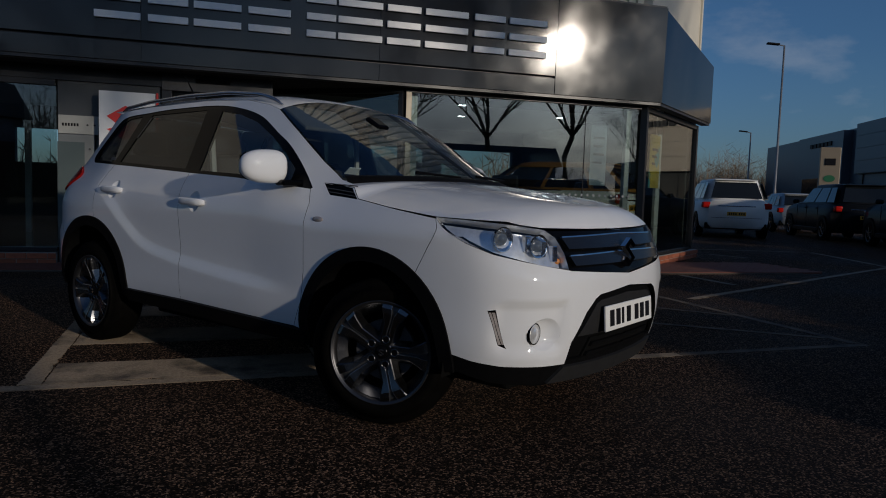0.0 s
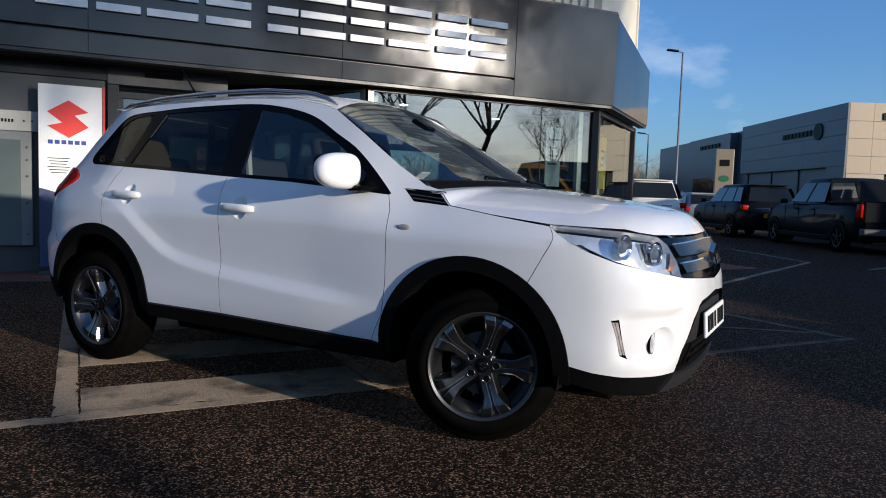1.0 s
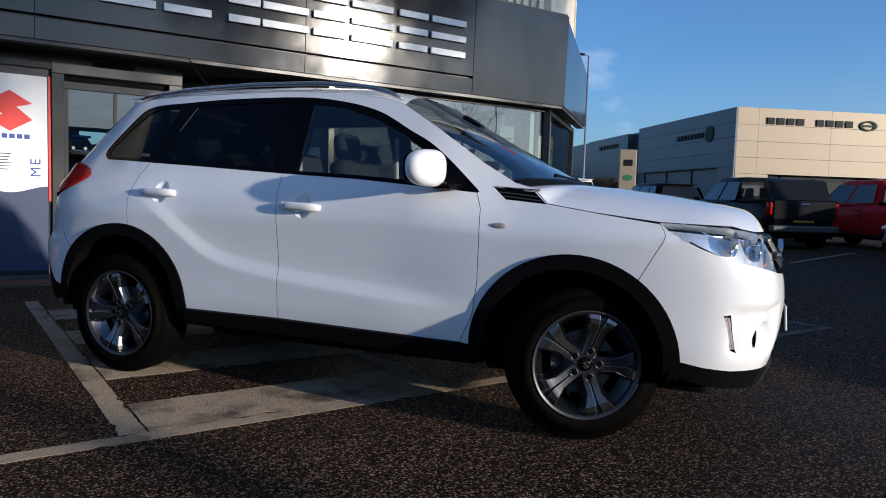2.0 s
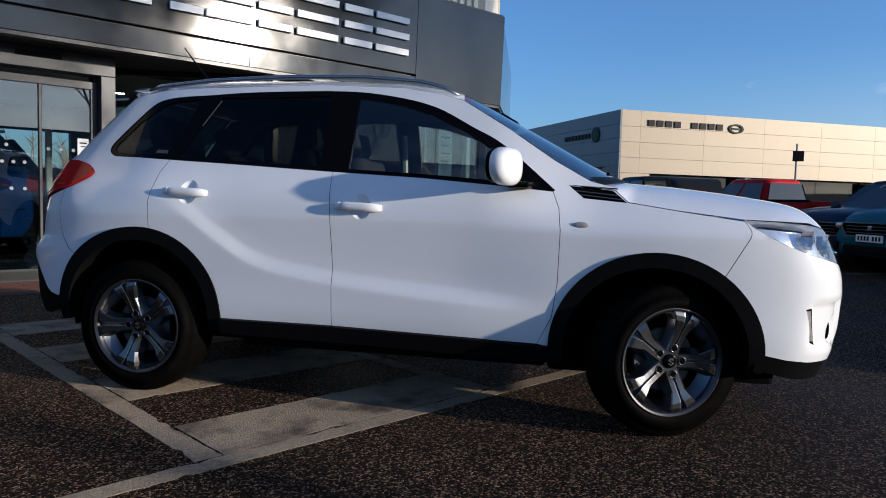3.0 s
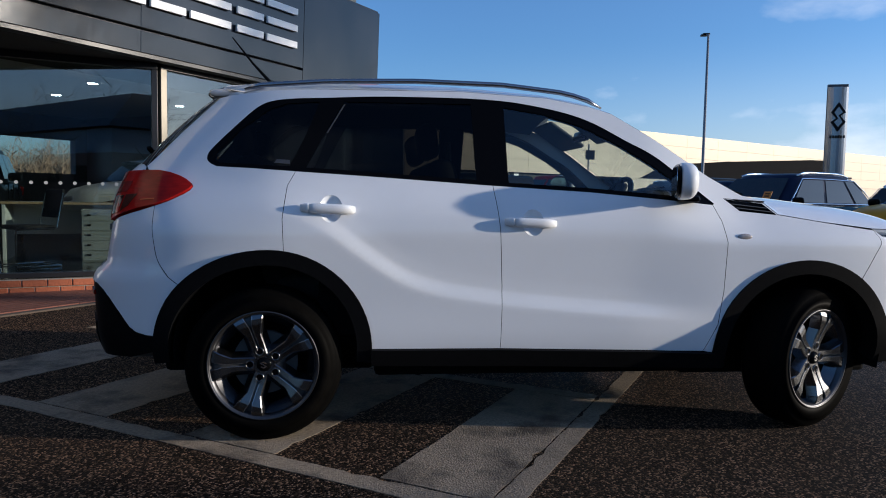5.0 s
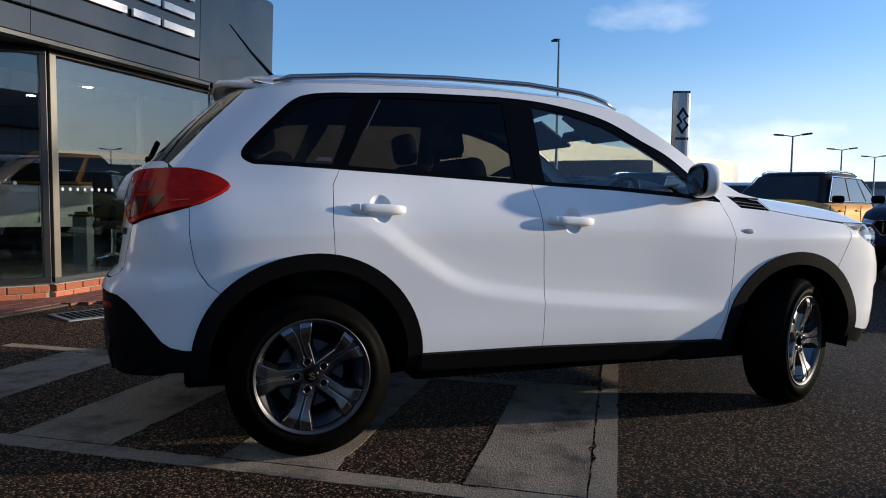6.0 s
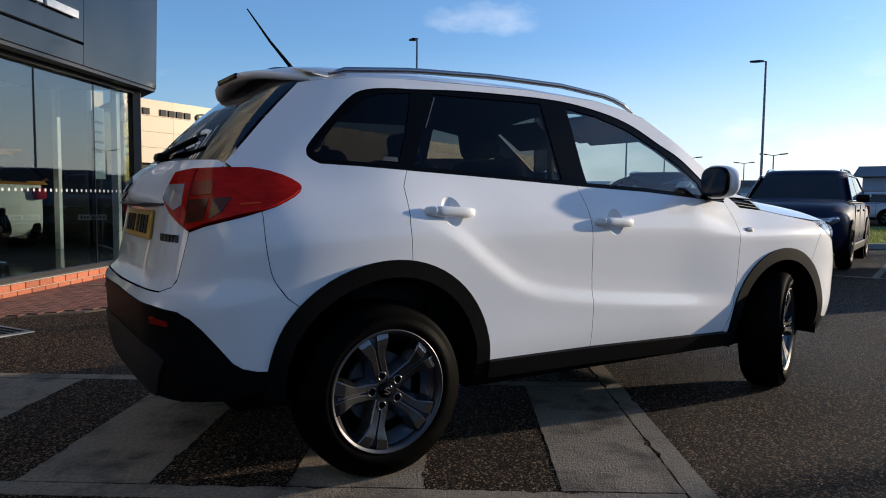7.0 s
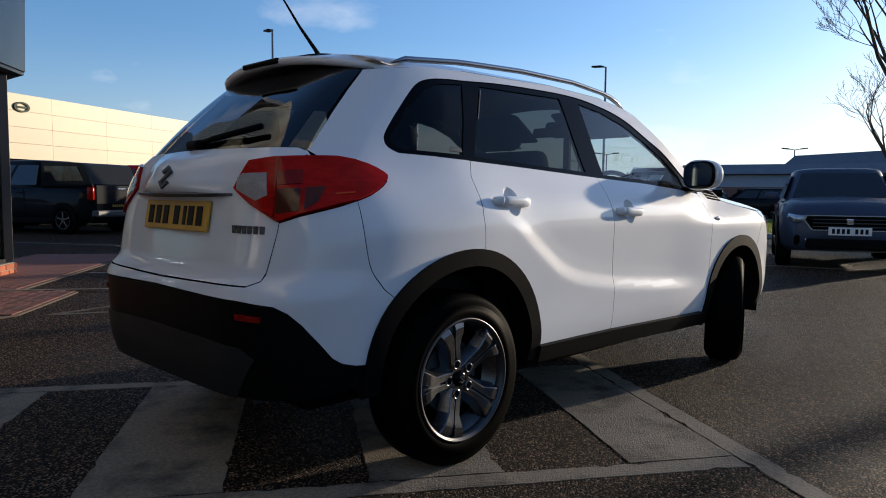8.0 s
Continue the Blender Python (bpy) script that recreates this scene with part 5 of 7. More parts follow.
panel("bumper_valance", [("F", 0.0, 0.347), ("F", 0.60, 0.350), (1.80, 0.357), (1.612, 0.388), (1.60, 0.30), (1.75, 0.262), ("F", 0.55, 0.245), ("F", 0.0, 0.24)], M_BLACK_PLASTIC, hero, both=True, out=-0.006, deep=0.06)
plate = part("number_plate", box_bm((0.012, 0.52, 0.111), bevel=0.004), M_PLATE_WHITE, hero, "white number plate with dark bars", m=pose(2.030, 0, 0.508, 0, -4, 0))
for k, y in enumerate((-0.20, -0.135, -0.085, -0.02, 0.07, 0.135, 0.20)):
    part("plate_bar", box_bm((0.004, 0.04 if k != 2 else 0.02, 0.07)), M_INK, plate, m=pose(0.0075, y, 0))

for side in (-1, 1):
    lamp = panel("headlight", HEAD_LOW + HEAD_TOP, M_LENS, hero, side, out=0.002, deep=0.0, step=0.035, label="clear headlight with projector bowls")
    panel("lamp_bowl", HEAD_LOW + HEAD_TOP, M_LAMP_BOWL, lamp, side, out=-0.040, deep=0.0, step=0.05, gap=0.012)
    o = path_on(HEAD_LOW + HEAD_TOP)
    bm = bmesh.new()
    od = densify(o, 0.03)
    hi = shell([q[0] for q in od], [q[1] for q in od], np.full(len(od), -0.002))
    lo2 = shell([q[0] for q in od], [q[1] for q in od], np.full(len(od), -0.044))
    f3 = np.array([1, -side, 1])
    a1, b1 = [bm.verts.new(p * f3) for p in hi], [bm.verts.new(p * f3) for p in lo2]
    for i in range(len(a1)):
        bm.faces.new((a1[i], b1[i], b1[(i + 1) % len(a1)], a1[(i + 1) % len(a1)]))
    part("lamp_wall", bm, M_LAMP_BOWL, lamp)
    for fy, fz in ((0.64, 0.845), (0.575, 0.825), (0.520, 0.805)):
        s0, z0 = at("F", fy, fz)
        part("reflector_fin", box_bm((0.03, 0.026, 0.066), bevel=0.004), M_CHROME, lamp, m=Matrix.Translation(shell(s0, z0, -0.030) * f3) @ Matrix.Rotation(radians(18 * side), 4, "Z"))
    for (w, a, z), rr in (((("S", 1.79, 0.862)), 0.044), ((("F", 0.60, 0.835)), 0.042)):
        s0, z0 = at(w, a, z)
        c = shell(s0, z0, -0.027) * f3
        bowl = lathe_bm([(0.012, -0.03), (rr * 0.7, -0.022), (rr, 0.018), (rr + 0.006, 0.018)], 24)
        part("projector_ring", bowl, M_CHROME, lamp, smooth=True, m=Matrix.Translation(c) @ Matrix.Rotation(radians(-90 + 18 * side), 4, "Z"))
        lens = bmesh.new()
        bmesh.ops.create_uvsphere(lens, u_segments=16, v_segments=8, radius=rr * 0.62)
        part("projector_lens", lens, M_PROJECTOR, lamp, smooth=True, m=Matrix.Translation(c))
    s0, z0 = at("F", 0.50, 0.775)
    c = shell(s0, z0, -0.04) * f3
    ball = bmesh.new()
    bmesh.ops.create_uvsphere(ball, u_segments=12, v_segments=8, radius=0.013)
    part("indicator_bulb", ball, M_AMBER, lamp, smooth=True, m=Matrix.Translation(c))
    DRL = [("S", 1.766, 0.570), ("S", 1.793, 0.574), ("S", 1.821, 0.417), ("S", 1.796, 0.430)]
    drl = panel("running_light", DRL, M_GLOSS_BLACK, hero, side, out=-0.008, deep=0.02, step=0.02, label="chrome running light strip")
    q = lambda u, v: ("S", 1.766 + 0.030 * v + (0.027 - 0.003 * v) * u, 0.570 - 0.145 * v)
    for u0, u1 in ((0.12, 0.44), (0.54, 0.88)):
        panel("led_bar", [q(u0, 0.05), q(u1, 0.05), q(u1, 0.95), q(u0, 0.95)], M_CLEAR_LAMP, drl, side, out=-0.002, deep=0.005, step=0.03, gap=0)
    # fog lamp in its round bowl
    ring = [("F", 0.585 + 0.072 * math.cos(a), 0.472 + 0.067 * math.sin(a)) for a in np.linspace(0, 2 * math.pi, 20, endpoint=False)]
    rs = path_on(ring)
    rim3 = shell([q[0] for q in rs], [q[1] for q in rs]) * f3
    back = np.array([1.880, -0.613, 0.473]) * f3           # its floor looks straight ahead
    bm = bmesh.new()
    a1 = [bm.verts.new(p) for p in rim3]
    m1 = [bm.verts.new(p + (back - p) * np.array([0.16, 0.10, 0.10])) for p in rim3]
    b1 = [bm.verts.new(back + np.array([0, -0.047 * math.cos(a), 0.047 * math.sin(a)]) * f3) for a in np.linspace(0, 2 * math.pi, 20, endpoint=False)]
    for i in range(20):
        bm.faces.new((a1[i], a1[(i + 1) % 20], m1[(i + 1) % 20], m1[i]))
        bm.faces.new((m1[i], m1[(i + 1) % 20], b1[(i + 1) % 20], b1[i]))
    bm.faces.new(b1)
    part("fog_lamp_bowl", bm, M_WHITE, hero, smooth=True)
    fl = lathe_bm([(0.0, 0.012), (0.022, 0.010), (0.032, 0.003), (0.038, 0.007), (0.041, 0.0), (0.041, -0.02)], 28)
    fog = part("fog_lamp", fl, M_LAMP_BOWL, hero, "small round clear fog lamp", smooth=True, m=Matrix.Translation(back + np.array([0.006, 0, 0])) @ Matrix.Rotation(radians(-90), 4, "Z"))
    part("fog_lamp_ring", lathe_bm([(0.0405, -0.010), (0.0440, -0.010), (0.0440, 0.006), (0.0405, 0.006)], 28, close=True), M_GLOSS_BLACK, fog)

# tail
panel("tailgate", [("R", 0.0, 0.702), ("R", 0.56, 0.708), ("R", 0.595, 0.725), ("R", 0.605, 0.78), ("R", 0.62, 0.912), ("R", 0.50, 0.965), ("R", 0.40, 1.02), ("R", 0.44, 1.116), ("R", 0.53, 1.126), (-1.765, 1.131), (-1.765, 1.148), ("R", 0.56, 1.160), ("R", 0.0, 1.168)], M_WHITE, hero, both=True, label="white tailgate")
M_REAR_GLASS = glass("dark_rear_glass", (0.17, 0.18, 0.18), 0.02)
low, high = at("S", -1.766, 1.152), at("S", -1.470, 1.466)
rows = []
for v in np.linspace(0, 1, 9):
    row = []
    for u in np.linspace(0, 1, 17):
        a_ = shell(low[0] + (S_END - low[0]) * u, 1.152 + 0.016 * min(1.0, 3 * u), -0.004)
        b_ = shell(high[0] + (S_END - high[0]) * u, 1.466 + 0.024 * min(1.0, 2 * u), -0.004)
        row.append(a_ + (b_ - a_) * v + np.array([-0.010, 0, 0.006]) * 4 * v * (1 - v))
    rows.append(row + [q_ * np.array([1, -1, 1]) for q_ in row[-2::-1]])
part("rear_window", grid_bm(rows), M_REAR_GLASS, hero, "dark tinted rear window", smooth=True)
panel("rear_bumper", [("R", 0.0, 0.698), ("R", 0.56, 0.706), ("R", 0.596, 0.724), ("R", 0.606, 0.78), ("R", 0.621, 0.910), ("R", 0.675, 0.932), (-1.75, 0.964)] + BUMPER_SEAM_R + arch_r(SEAM_R, 172, n=14) + [(-1.72, 0.449), (-1.765, 0.460), (-1.795, 0.480), (-1.842, 0.541), (-1.883, 0.592), (-1.917, 0.628), ("R", 0.667, 0.650), ("R", 0.55, 0.662), ("R", 0.0, 0.672)], M_WHITE, hero, both=True, label="white rear bumper")
panel("rear_valance", [("R", 0.0, 0.669), ("R", 0.55, 0.659), ("R", 0.667, 0.647), (-1.917, 0.625), (-1.883, 0.589), (-1.842, 0.538), (-1.795, 0.477), (-1.765, 0.457), (-1.72, 0.446), (-1.672, 0.444), (-1.665, 0.385), (-1.80, 0.345), ("R", 0.6, 0.335), ("R", 0.0, 0.33)], M_BLACK_PLASTIC, hero, both=True, out=-0.004, deep=0.05, label="black plastic lower rear bumper")
panel("rear_skid_plate", [("R", 0.0, 0.525), ("R", 0.33, 0.518), ("R", 0.55, 0.508), ("R", 0.60, 0.475), ("R", 0.50, 0.335), ("R", 0.0, 0.335)], M_SKID, hero, both=True, out=0.003, deep=0.03, gap=0)
for side in (-1, 1):
    f3 = np.array([1, -side, 1])
    OUT = [("R", 0.62, 0.913), ("R", 0.50, 0.966), ("R", 0.40, 1.02), ("R", 0.42, 1.07), ("R", 0.44, 1.112), ("R", 0.53, 1.122)] + LAMP_TOP + LAMP_LOW[1:-1]
    tail = panel("tail_light", OUT, M_RED_LENS, hero, side, out=0.012, deep=0.03, step=0.03, label="large red wraparound tail light")
    panel("reversing_lens", [("R", 0.412, 1.055), ("R", 0.435, 1.069), ("R", 0.535, 1.069), ("R", 0.568, 0.995), ("R", 0.527, 0.977), ("R", 0.422, 1.015)], M_CLEAR_LAMP, tail, side, out=0.0142, deep=0.004, step=0.03, gap=0.002, label="greyish clear reversing lens")
    panel("indicator_lens", [("R", 0.563, 1.074), ("R", 0.624, 1.079), ("R", 0.650, 1.031), ("R", 0.589, 1.026)], M_RED_DEEP, tail, side, out=0.0138, deep=0.003, step=0.02, gap=0.001)
    for lens in ([("R", 0.591, 1.016), ("R", 0.652, 1.019), ("R", 0.672, 0.947), ("R", 0.609, 0.936)], [(-1.822, 1.020), (-1.768, 1.024), (-1.802, 0.976), (-1.841, 0.951)]):
        panel("brake_lens", lens, M_RED_DARK, tail, side, out=0.0138, deep=0.003, step=0.02, gap=0.001)
    panel("lens_seam", [("R", 0.545, 1.117), ("R", 0.551, 1.117), ("R", 0.606, 0.925), ("R", 0.600, 0.925)], M_RED_DEEP, tail, side, out=0.0145, deep=0.004, step=0.02, gap=0.0)
    panel("lens_ridge", [(-1.750, 1.002), (-1.690, 1.007), (-1.690, 1.003), (-1.750, 0.998)], M_ORANGE_RED, tail, side, out=0.0145, deep=0.004, step=0.02, gap=0.0)
    # deeper red than the lamps: the low bumper's shade is put into the colour
    panel("reflector", [("R", 0.54, 0.622), ("R", 0.63, 0.617), ("R", 0.63, 0.598), ("R", 0.54, 0.602)], M_RED_DEEP, hero, side, out=0.004, deep=0.01, gap=0)
panel("plate_recess", [("R", 0.0, 1.006), ("R", 0.385, 1.004), ("R", 0.385, 0.996), ("R", 0.0, 0.994)], M_GREY_PLASTIC, hero, both=True, out=0.006, deep=0.01, gap=0)
plate = part("number_plate", box_bm((0.012, 0.52, 0.111), bevel=0.004), M_PLATE_YELLOW, hero, "yellow number plate with dark bars", m=pose(-1.950, 0, 0.922, 0, 9, 0))
for k, y in enumerate((-0.20, -0.135, -0.085, -0.02, 0.07, 0.135, 0.20)):
    part("plate_bar", box_bm((0.004, 0.04 if k != 2 else 0.02, 0.07)), M_INK, plate, m=pose(-0.0075, y, 0))
# chrome badge given dark alloy, which paints in its dark reflection
bm = prism_bm(zigzag(0.046, 0.9), 0.008, "x")
part("rear_emblem", bm, M_ALLOY_DARK, hero, "dark chrome maker's badge", m=pose(-1.992, 0, 1.063, 0, 20, 0))
for k in range(6):
    c = shell(*at("R", 0.425 + 0.028 * k, 0.885), 0.002)
    part("badge_bar", box_bm((0.008, 0.018, 0.026)), M_ALLOY, hero, m=pose(c[0], c[1], c[2], 0, 0, 8))
# spoiler over the rear window
rows = []
for k in range(17):
    v = -1 + 2 * k / 16
    y = v * 0.548
    thin = 1 - 0.3 * abs(v) ** 6
    xb = -1.592 + 0.10 * v ** 2 + 0.09 * abs(v) ** 8
    zt = 1.550 - 0.060 * abs(v) ** 2.4
    rows.append([(-1.28, y * 0.97, zt + 0.030 * thin), (-1.45, y, zt + 0.012 * thin), (xb + 0.05, y, zt - 0.004 * thin), (xb + 0.010, y, zt - 0.010 * thin), (xb, y, zt - 0.020 * thin), (xb + 0.005, y, zt - 0.034 * thin), (xb + 0.016, y, zt - 0.042 * thin), (xb + 0.10, y, zt - 0.024 * thin)])
for r_ in (0, -1):                                       # closed ends
    mid = np.mean(rows[r_], axis=0)
    rows.insert(0 if r_ == 0 else len(rows), [tuple(mid + (np.array(p) - mid) * 0.02) for p in rows[r_]])
bm = grid_bm(rows)
spoiler = part("roof_spoiler", bm, M_WHITE, hero, smooth=True)
part("high_brake_lamp", box_bm((0.02, 0.26, 0.022), bevel=0.006), M_GLOSS_BLACK, spoiler, m=pose(-1.586, 0, 1.526, 0, -8, 0))
# rear wiper
wip = part("rear_wiper", tube_bm([(-1.855, 0.02, 1.19), (-1.845, -0.10, 1.207), (-1.812, -0.38, 1.238)], 0.012, 8), M_BLACK_PLASTIC, hero, smooth=True)
part("wiper_boss", box_bm((0.05, 0.10, 0.04), bevel=0.016), M_BLACK_PLASTIC, wip, m=pose(-1.855, 0.02, 1.186))

# bonnet: a cap that swells up from its shut line
b_pts = [(0.80, 1.057), (0.90, 1.048), (0.995, 1.038), (1.05, 0.987), (1.25, 0.957), (1.512, 0.928), (1.65, 0.924), (1.78, 0.919), ("F", 0.64, 0.907), ("F", 0.56, 0.897), ("F", 0.25, 0.891), ("F", 0.0, 0.889)]
bo = path_on(b_pts)
bs = np.array(densify(bo, 0.03)[: -int(np.ceil(np.hypot(bo[0][0] - bo[-1][0], bo[0][1] - bo[-1][1]) / 0.03))] + [bo[-1]])
edge = shell(bs[:, 0], bs[:, 1])
rows = []
for p in edge:
    xs = 1.03 + (p[0] - 0.80) * 0.66
    zc = np.interp(xs, [0.8, 1.03, 1.3, 1.5, 1.7, 1.85], [1.095, 1.089, 1.069, 1.044, 1.010, 0.974])
    row = []
    for k in range(15):
        w = (k / 14) ** 1.5
        row.append((p[0] + (xs - p[0]) * w, p[1] * (1 - w), p[2] + (zc - p[2]) * (1 - (1 - w) ** 3.2)))
    rows.append(row)
bm = grid_bm(rows)
left = [[(x, -y, z) for x, y, z in r] for r in rows]
grid_bm(left, bm)
bmesh.ops.remove_doubles(bm, verts=[v for v in bm.verts if abs(v.co.y) < 1e-5], dist=1e-4)
bmesh.ops.recalc_face_normals(bm, faces=bm.faces[:])
bonnet = part("bonnet", bm, M_WHITE, hero, smooth=True)
# windscreen
rows = []
pil = smooth_line([(0.893, 1.074), (0.74, 1.158), (0.508, 1.313), (0.305, 1.436)], 6)
for x, z in pil:
    e = shell(*at("S", x, z))
    t = (z - 1.074) / (1.436 - 1.074)
    xc, zc = 1.05 + (0.24 - 1.05) * t, 1.088 + (1.525 - 1.088) * t
    rows.append([(xc + (e[0] - xc) * abs(v) ** 2.4, e[1] * -v, zc + (e[2] - zc) * abs(v) ** 2.4) for v in np.linspace(-0.985, 0.985, 25)])
part("windscreen", grid_bm(rows), M_CAR_GLASS, hero, "clear windscreen", smooth=True)
part("cowl", grid_bm([[(x + 0.02, y, z - 0.03) for x, y, z in rows[0]], [(x + 0.01, y, z + 0.006) for x, y, z in rows[0]], [(x + 0.004, y, z + 0.004) for x, y, z in rows[1]]]), M_BLACK_PLASTIC, hero, smooth=True)
for s_ in (0.08, 0.62):
    part("wiper", tube_bm([(1.02 - 0.12 * s_, s_ - 0.02, 1.11), (0.97, s_ - 0.35, 1.125)], 0.008, 6), M_BLACK_PLASTIC, hero)
# roof
rows = []
for x, z in ROOF_EDGE[3:]:
    e = shell(*at("S", x, z))
    zc = np.interp(x, [-1.43, -1.2, -0.8, -0.3, 0.0, 0.2, 0.305], [1.572, 1.594, 1.603, 1.592, 1.570, 1.542, 1.522])
    xc = x - (0.065 if x > 0.25 else 0.02)
    rows.append([(xc + (x - xc) * abs(v) ** 2, e[1] * -v, zc + (e[2] - zc) * abs(v) ** 2.6) for v in np.linspace(-1, 1, 29)])
part("roof", grid_bm(rows), M_WHITE, hero, smooth=True)
# roof rails
for side in (-1, 1):
    pts, rad = [], []
    for k, u in enumerate(np.linspace(0, 1, 25)):
        x = 0.27 - 1.63 * u
        zz = np.interp(x, [-1.37, -1.30, -1.0, -0.6, -0.2, 0.1, 0.22, 0.30], [1.503, 1.526, 1.553, 1.568, 1.565, 1.538, 1.503, 1.458])
        pts.append((x, side * (0.555 - 0.02 * (x < -1.0) * (-x - 1.0)), zz - 0.008))
        rad.append(0.012 if 0 < k < 24 else 0.005)
    part("roof_rail", tube_bm(pts, 0.012, 8, taper=rad), M_SILVER, hero, "silver roof rail", smooth=True)
part("antenna", tube_bm([(-1.29, 0, 1.585), (-1.315, 0, 1.62), (-1.40, 0, 1.71), (-1.50, 0, 1.835)], 0.004, 8, taper=[0.016, 0.009, 0.006, 0.003]), M_BLACK_PLASTIC, hero, "thin black roof aerial", smooth=True)
# mirrors
for side in (-1, 1):
    bm = bmesh.new()
    bmesh.ops.create_uvsphere(bm, u_segments=28, v_segments=18, radius=1)
    for v in bm.verts:
        x, y, z = v.co
        q = lambda a, n=0.74: math.copysign(abs(a) ** n, a)
        v.co = Vector((0.056 * (q(x) if x > 0 else 0.5 * q(x, 0.35)), 0.116 * q(y), 0.080 * q(z) - 0.012 * q(z) * (y * side)))
    mir = part("door_mirror", bm, M_WHITE, hero, "white door mirror cap", smooth=True, m=pose(0.535, side * 0.889, 1.124, 0, 0, side * 18))
    ring = [(0.107 * math.copysign(abs(math.cos(a)) ** 0.62, math.cos(a)), 0.072 * math.copysign(abs(math.sin(a)) ** 0.62, math.sin(a))) for a in np.linspace(0, 2 * math.pi, 40, endpoint=False)]
    back_bm = prism_bm(ring, 0.016, "x")
    bmesh.ops.bevel(back_bm, geom=[e for e in back_bm.edges if abs(e.verts[0].co.x - e.verts[1].co.x) < 1e-6], offset=0.006, segments=2, affect="EDGES")
    part("mirror_back", back_bm, M_GLOSS_BLACK, mir, smooth=True, m=pose(-0.040, 0, 0))
    part("mirror_glass", prism_bm([(y_ * 0.88, z_ * 0.85) for y_, z_ in ring], 0.004, "x"), material("mirror", (0.55, 0.57, 0.60), 0.03, metal=1.0) if "mirror" not in bpy.data.materials else bpy.data.materials["mirror"], mir, m=pose(-0.0425, 0, 0))
    part("mirror_foot", box_bm((0.10, 0.13, 0.03), bevel=0.012), M_GLOSS_BLACK, mir, m=pose(0.03, -side * 0.13, -0.075, 0, 0, 0))

# wheels: a turned tyre and rim, five twin spokes with a groove
def wheel_parts(parent, side, r=0.326, rim=0.227, width=0.215, seed_turn=0.0, detail=True):
    """Parts of a wheel whose outer face looks along -y (side -1) or +y."""
    o = side
    w2 = width / 2
    prof = [(rim - 0.012, -w2 * 0.82), (rim + 0.012, -w2 * 0.9), (rim + 0.05, -w2 * 1.0), (r - 0.050, -w2 * 0.98), (r - 0.025, -w2 * 0.88), (r - 0.008, -w2 * 0.72), (r - 0.001, -w2 * 0.5), (r, 0), (r - 0.001, w2 * 0.5), (r - 0.008, w2 * 0.72), (r - 0.025, w2 * 0.88), (r - 0.050, w2 * 0.98), (rim + 0.05, w2 * 1.0), (rim + 0.012, w2 * 0.9), (rim - 0.012, w2 * 0.82)]
    part("tyre", lathe_bm(prof, 64), M_RUBBER, parent, "black rubber tyre", smooth=True)
    lip = [(rim + 0.004, o * w2 * 0.86), (rim + 0.001, o * w2 * 0.90), (rim - 0.008, o * w2 * 0.89), (rim - 0.018, o * w2 * 0.70), (rim - 0.03, o * w2 * 0.1), (rim - 0.03, -o * w2 * 0.8)]
    part("rim", lathe_bm(lip, 64), M_ALLOY_MID, parent, "dark alloy barrel", smooth=True)
    part("rim_edge", lathe_bm([(rim + 0.003, o * (w2 * 0.87)), (rim + 0.002, o * (w2 * 0.925)), (rim - 0.003, o * (w2 * 0.92)), (rim - 0.007, o * (w2 * 0.86))], 64), M_ALLOY_MID, parent, smooth=True)
    # dark grey, not bare steel: the shadow behind the spokes is in its colour
    part("brake_disc", cyl_bm(0.135, 0.02, (0, o * 0.01, 0), "y", 40), M_GREY_PLASTIC, parent)
    part("wheel_back", cyl_bm(rim - 0.03, 0.01, (0, -o * 0.06, 0), "y", 32), M_DARK, parent)
    R1, deck = rim - 0.008, w2 * 0.60
    for k in range(5):
        a = 2 * math.pi * k / 5 + seed_turn
        ca, sa = math.cos(a), math.sin(a)

        def lay(rad, off, h):
            return (rad * ca - off * sa, o * (deck + h), rad * sa + off * ca)

        pocket = []
        for sgn in (-1, 1):
            rows, shine = [], []
            for t in (0.0, 0.12, 0.25, 0.40, 0.50, 0.56, 0.62, 0.70, 0.76, 0.88, 0.96, 1.0):
                fork = max(0.0, t - 0.50) / 0.50
                inner = 0.0045 + 0.014 * max(0.0, t - 0.70) / 0.30
                outer = 0.029 + 0.003 * t + 0.036 * fork
                top = 0.004 + 0.026 * min(t / 0.75, 1.0) ** 1.5 - 0.007 * max(0.0, t - 0.9) / 0.1
                deep = 0.034 + 0.012 * t
                lean = 0.012 + 0.008 * (1 - fork)

                def on(off):                              # the arms end on the lip's circle
                    r_ = 0.040 + (R1 - 0.040) * t
                    return math.sqrt(max(r_ * r_ - off * off * fork, 1e-6))

                rows.append([lay(on(p), sgn * p, top + h) for p, h in ((inner + 0.0015, -0.011), (inner, -0.0025), (inner + 0.0025, 0.0), (outer - 0.004, 0.0), (outer, -0.004), (outer + lean, -deep))])
                shine.append([lay(on(p), sgn * p, top + h) for p, h in ((inner - 0.0004, -0.004), (inner + 0.0004, 0.0004), (inner + 0.0026, 0.0006))])
                if sgn < 0:
                    pocket.append([lay(on(v), v, top - 0.009 - 0.006 * fork) for v in (-inner - 0.002, inner + 0.002)])
            part("spoke", grid_bm(rows), M_ALLOY, parent, smooth=False)
            part("polished_edge", grid_bm(shine[2:]), M_SILVER, parent)
        part("spoke_groove", grid_bm(pocket), M_ALLOY_DARK, parent)
        # a deep scoop in the barrel between two spokes
        mid_a = a + math.pi / 5
        rows = []
        for q in np.linspace(-0.34, 0.34, 9):
            c2, s2 = math.cos(mid_a + q), math.sin(mid_a + q)
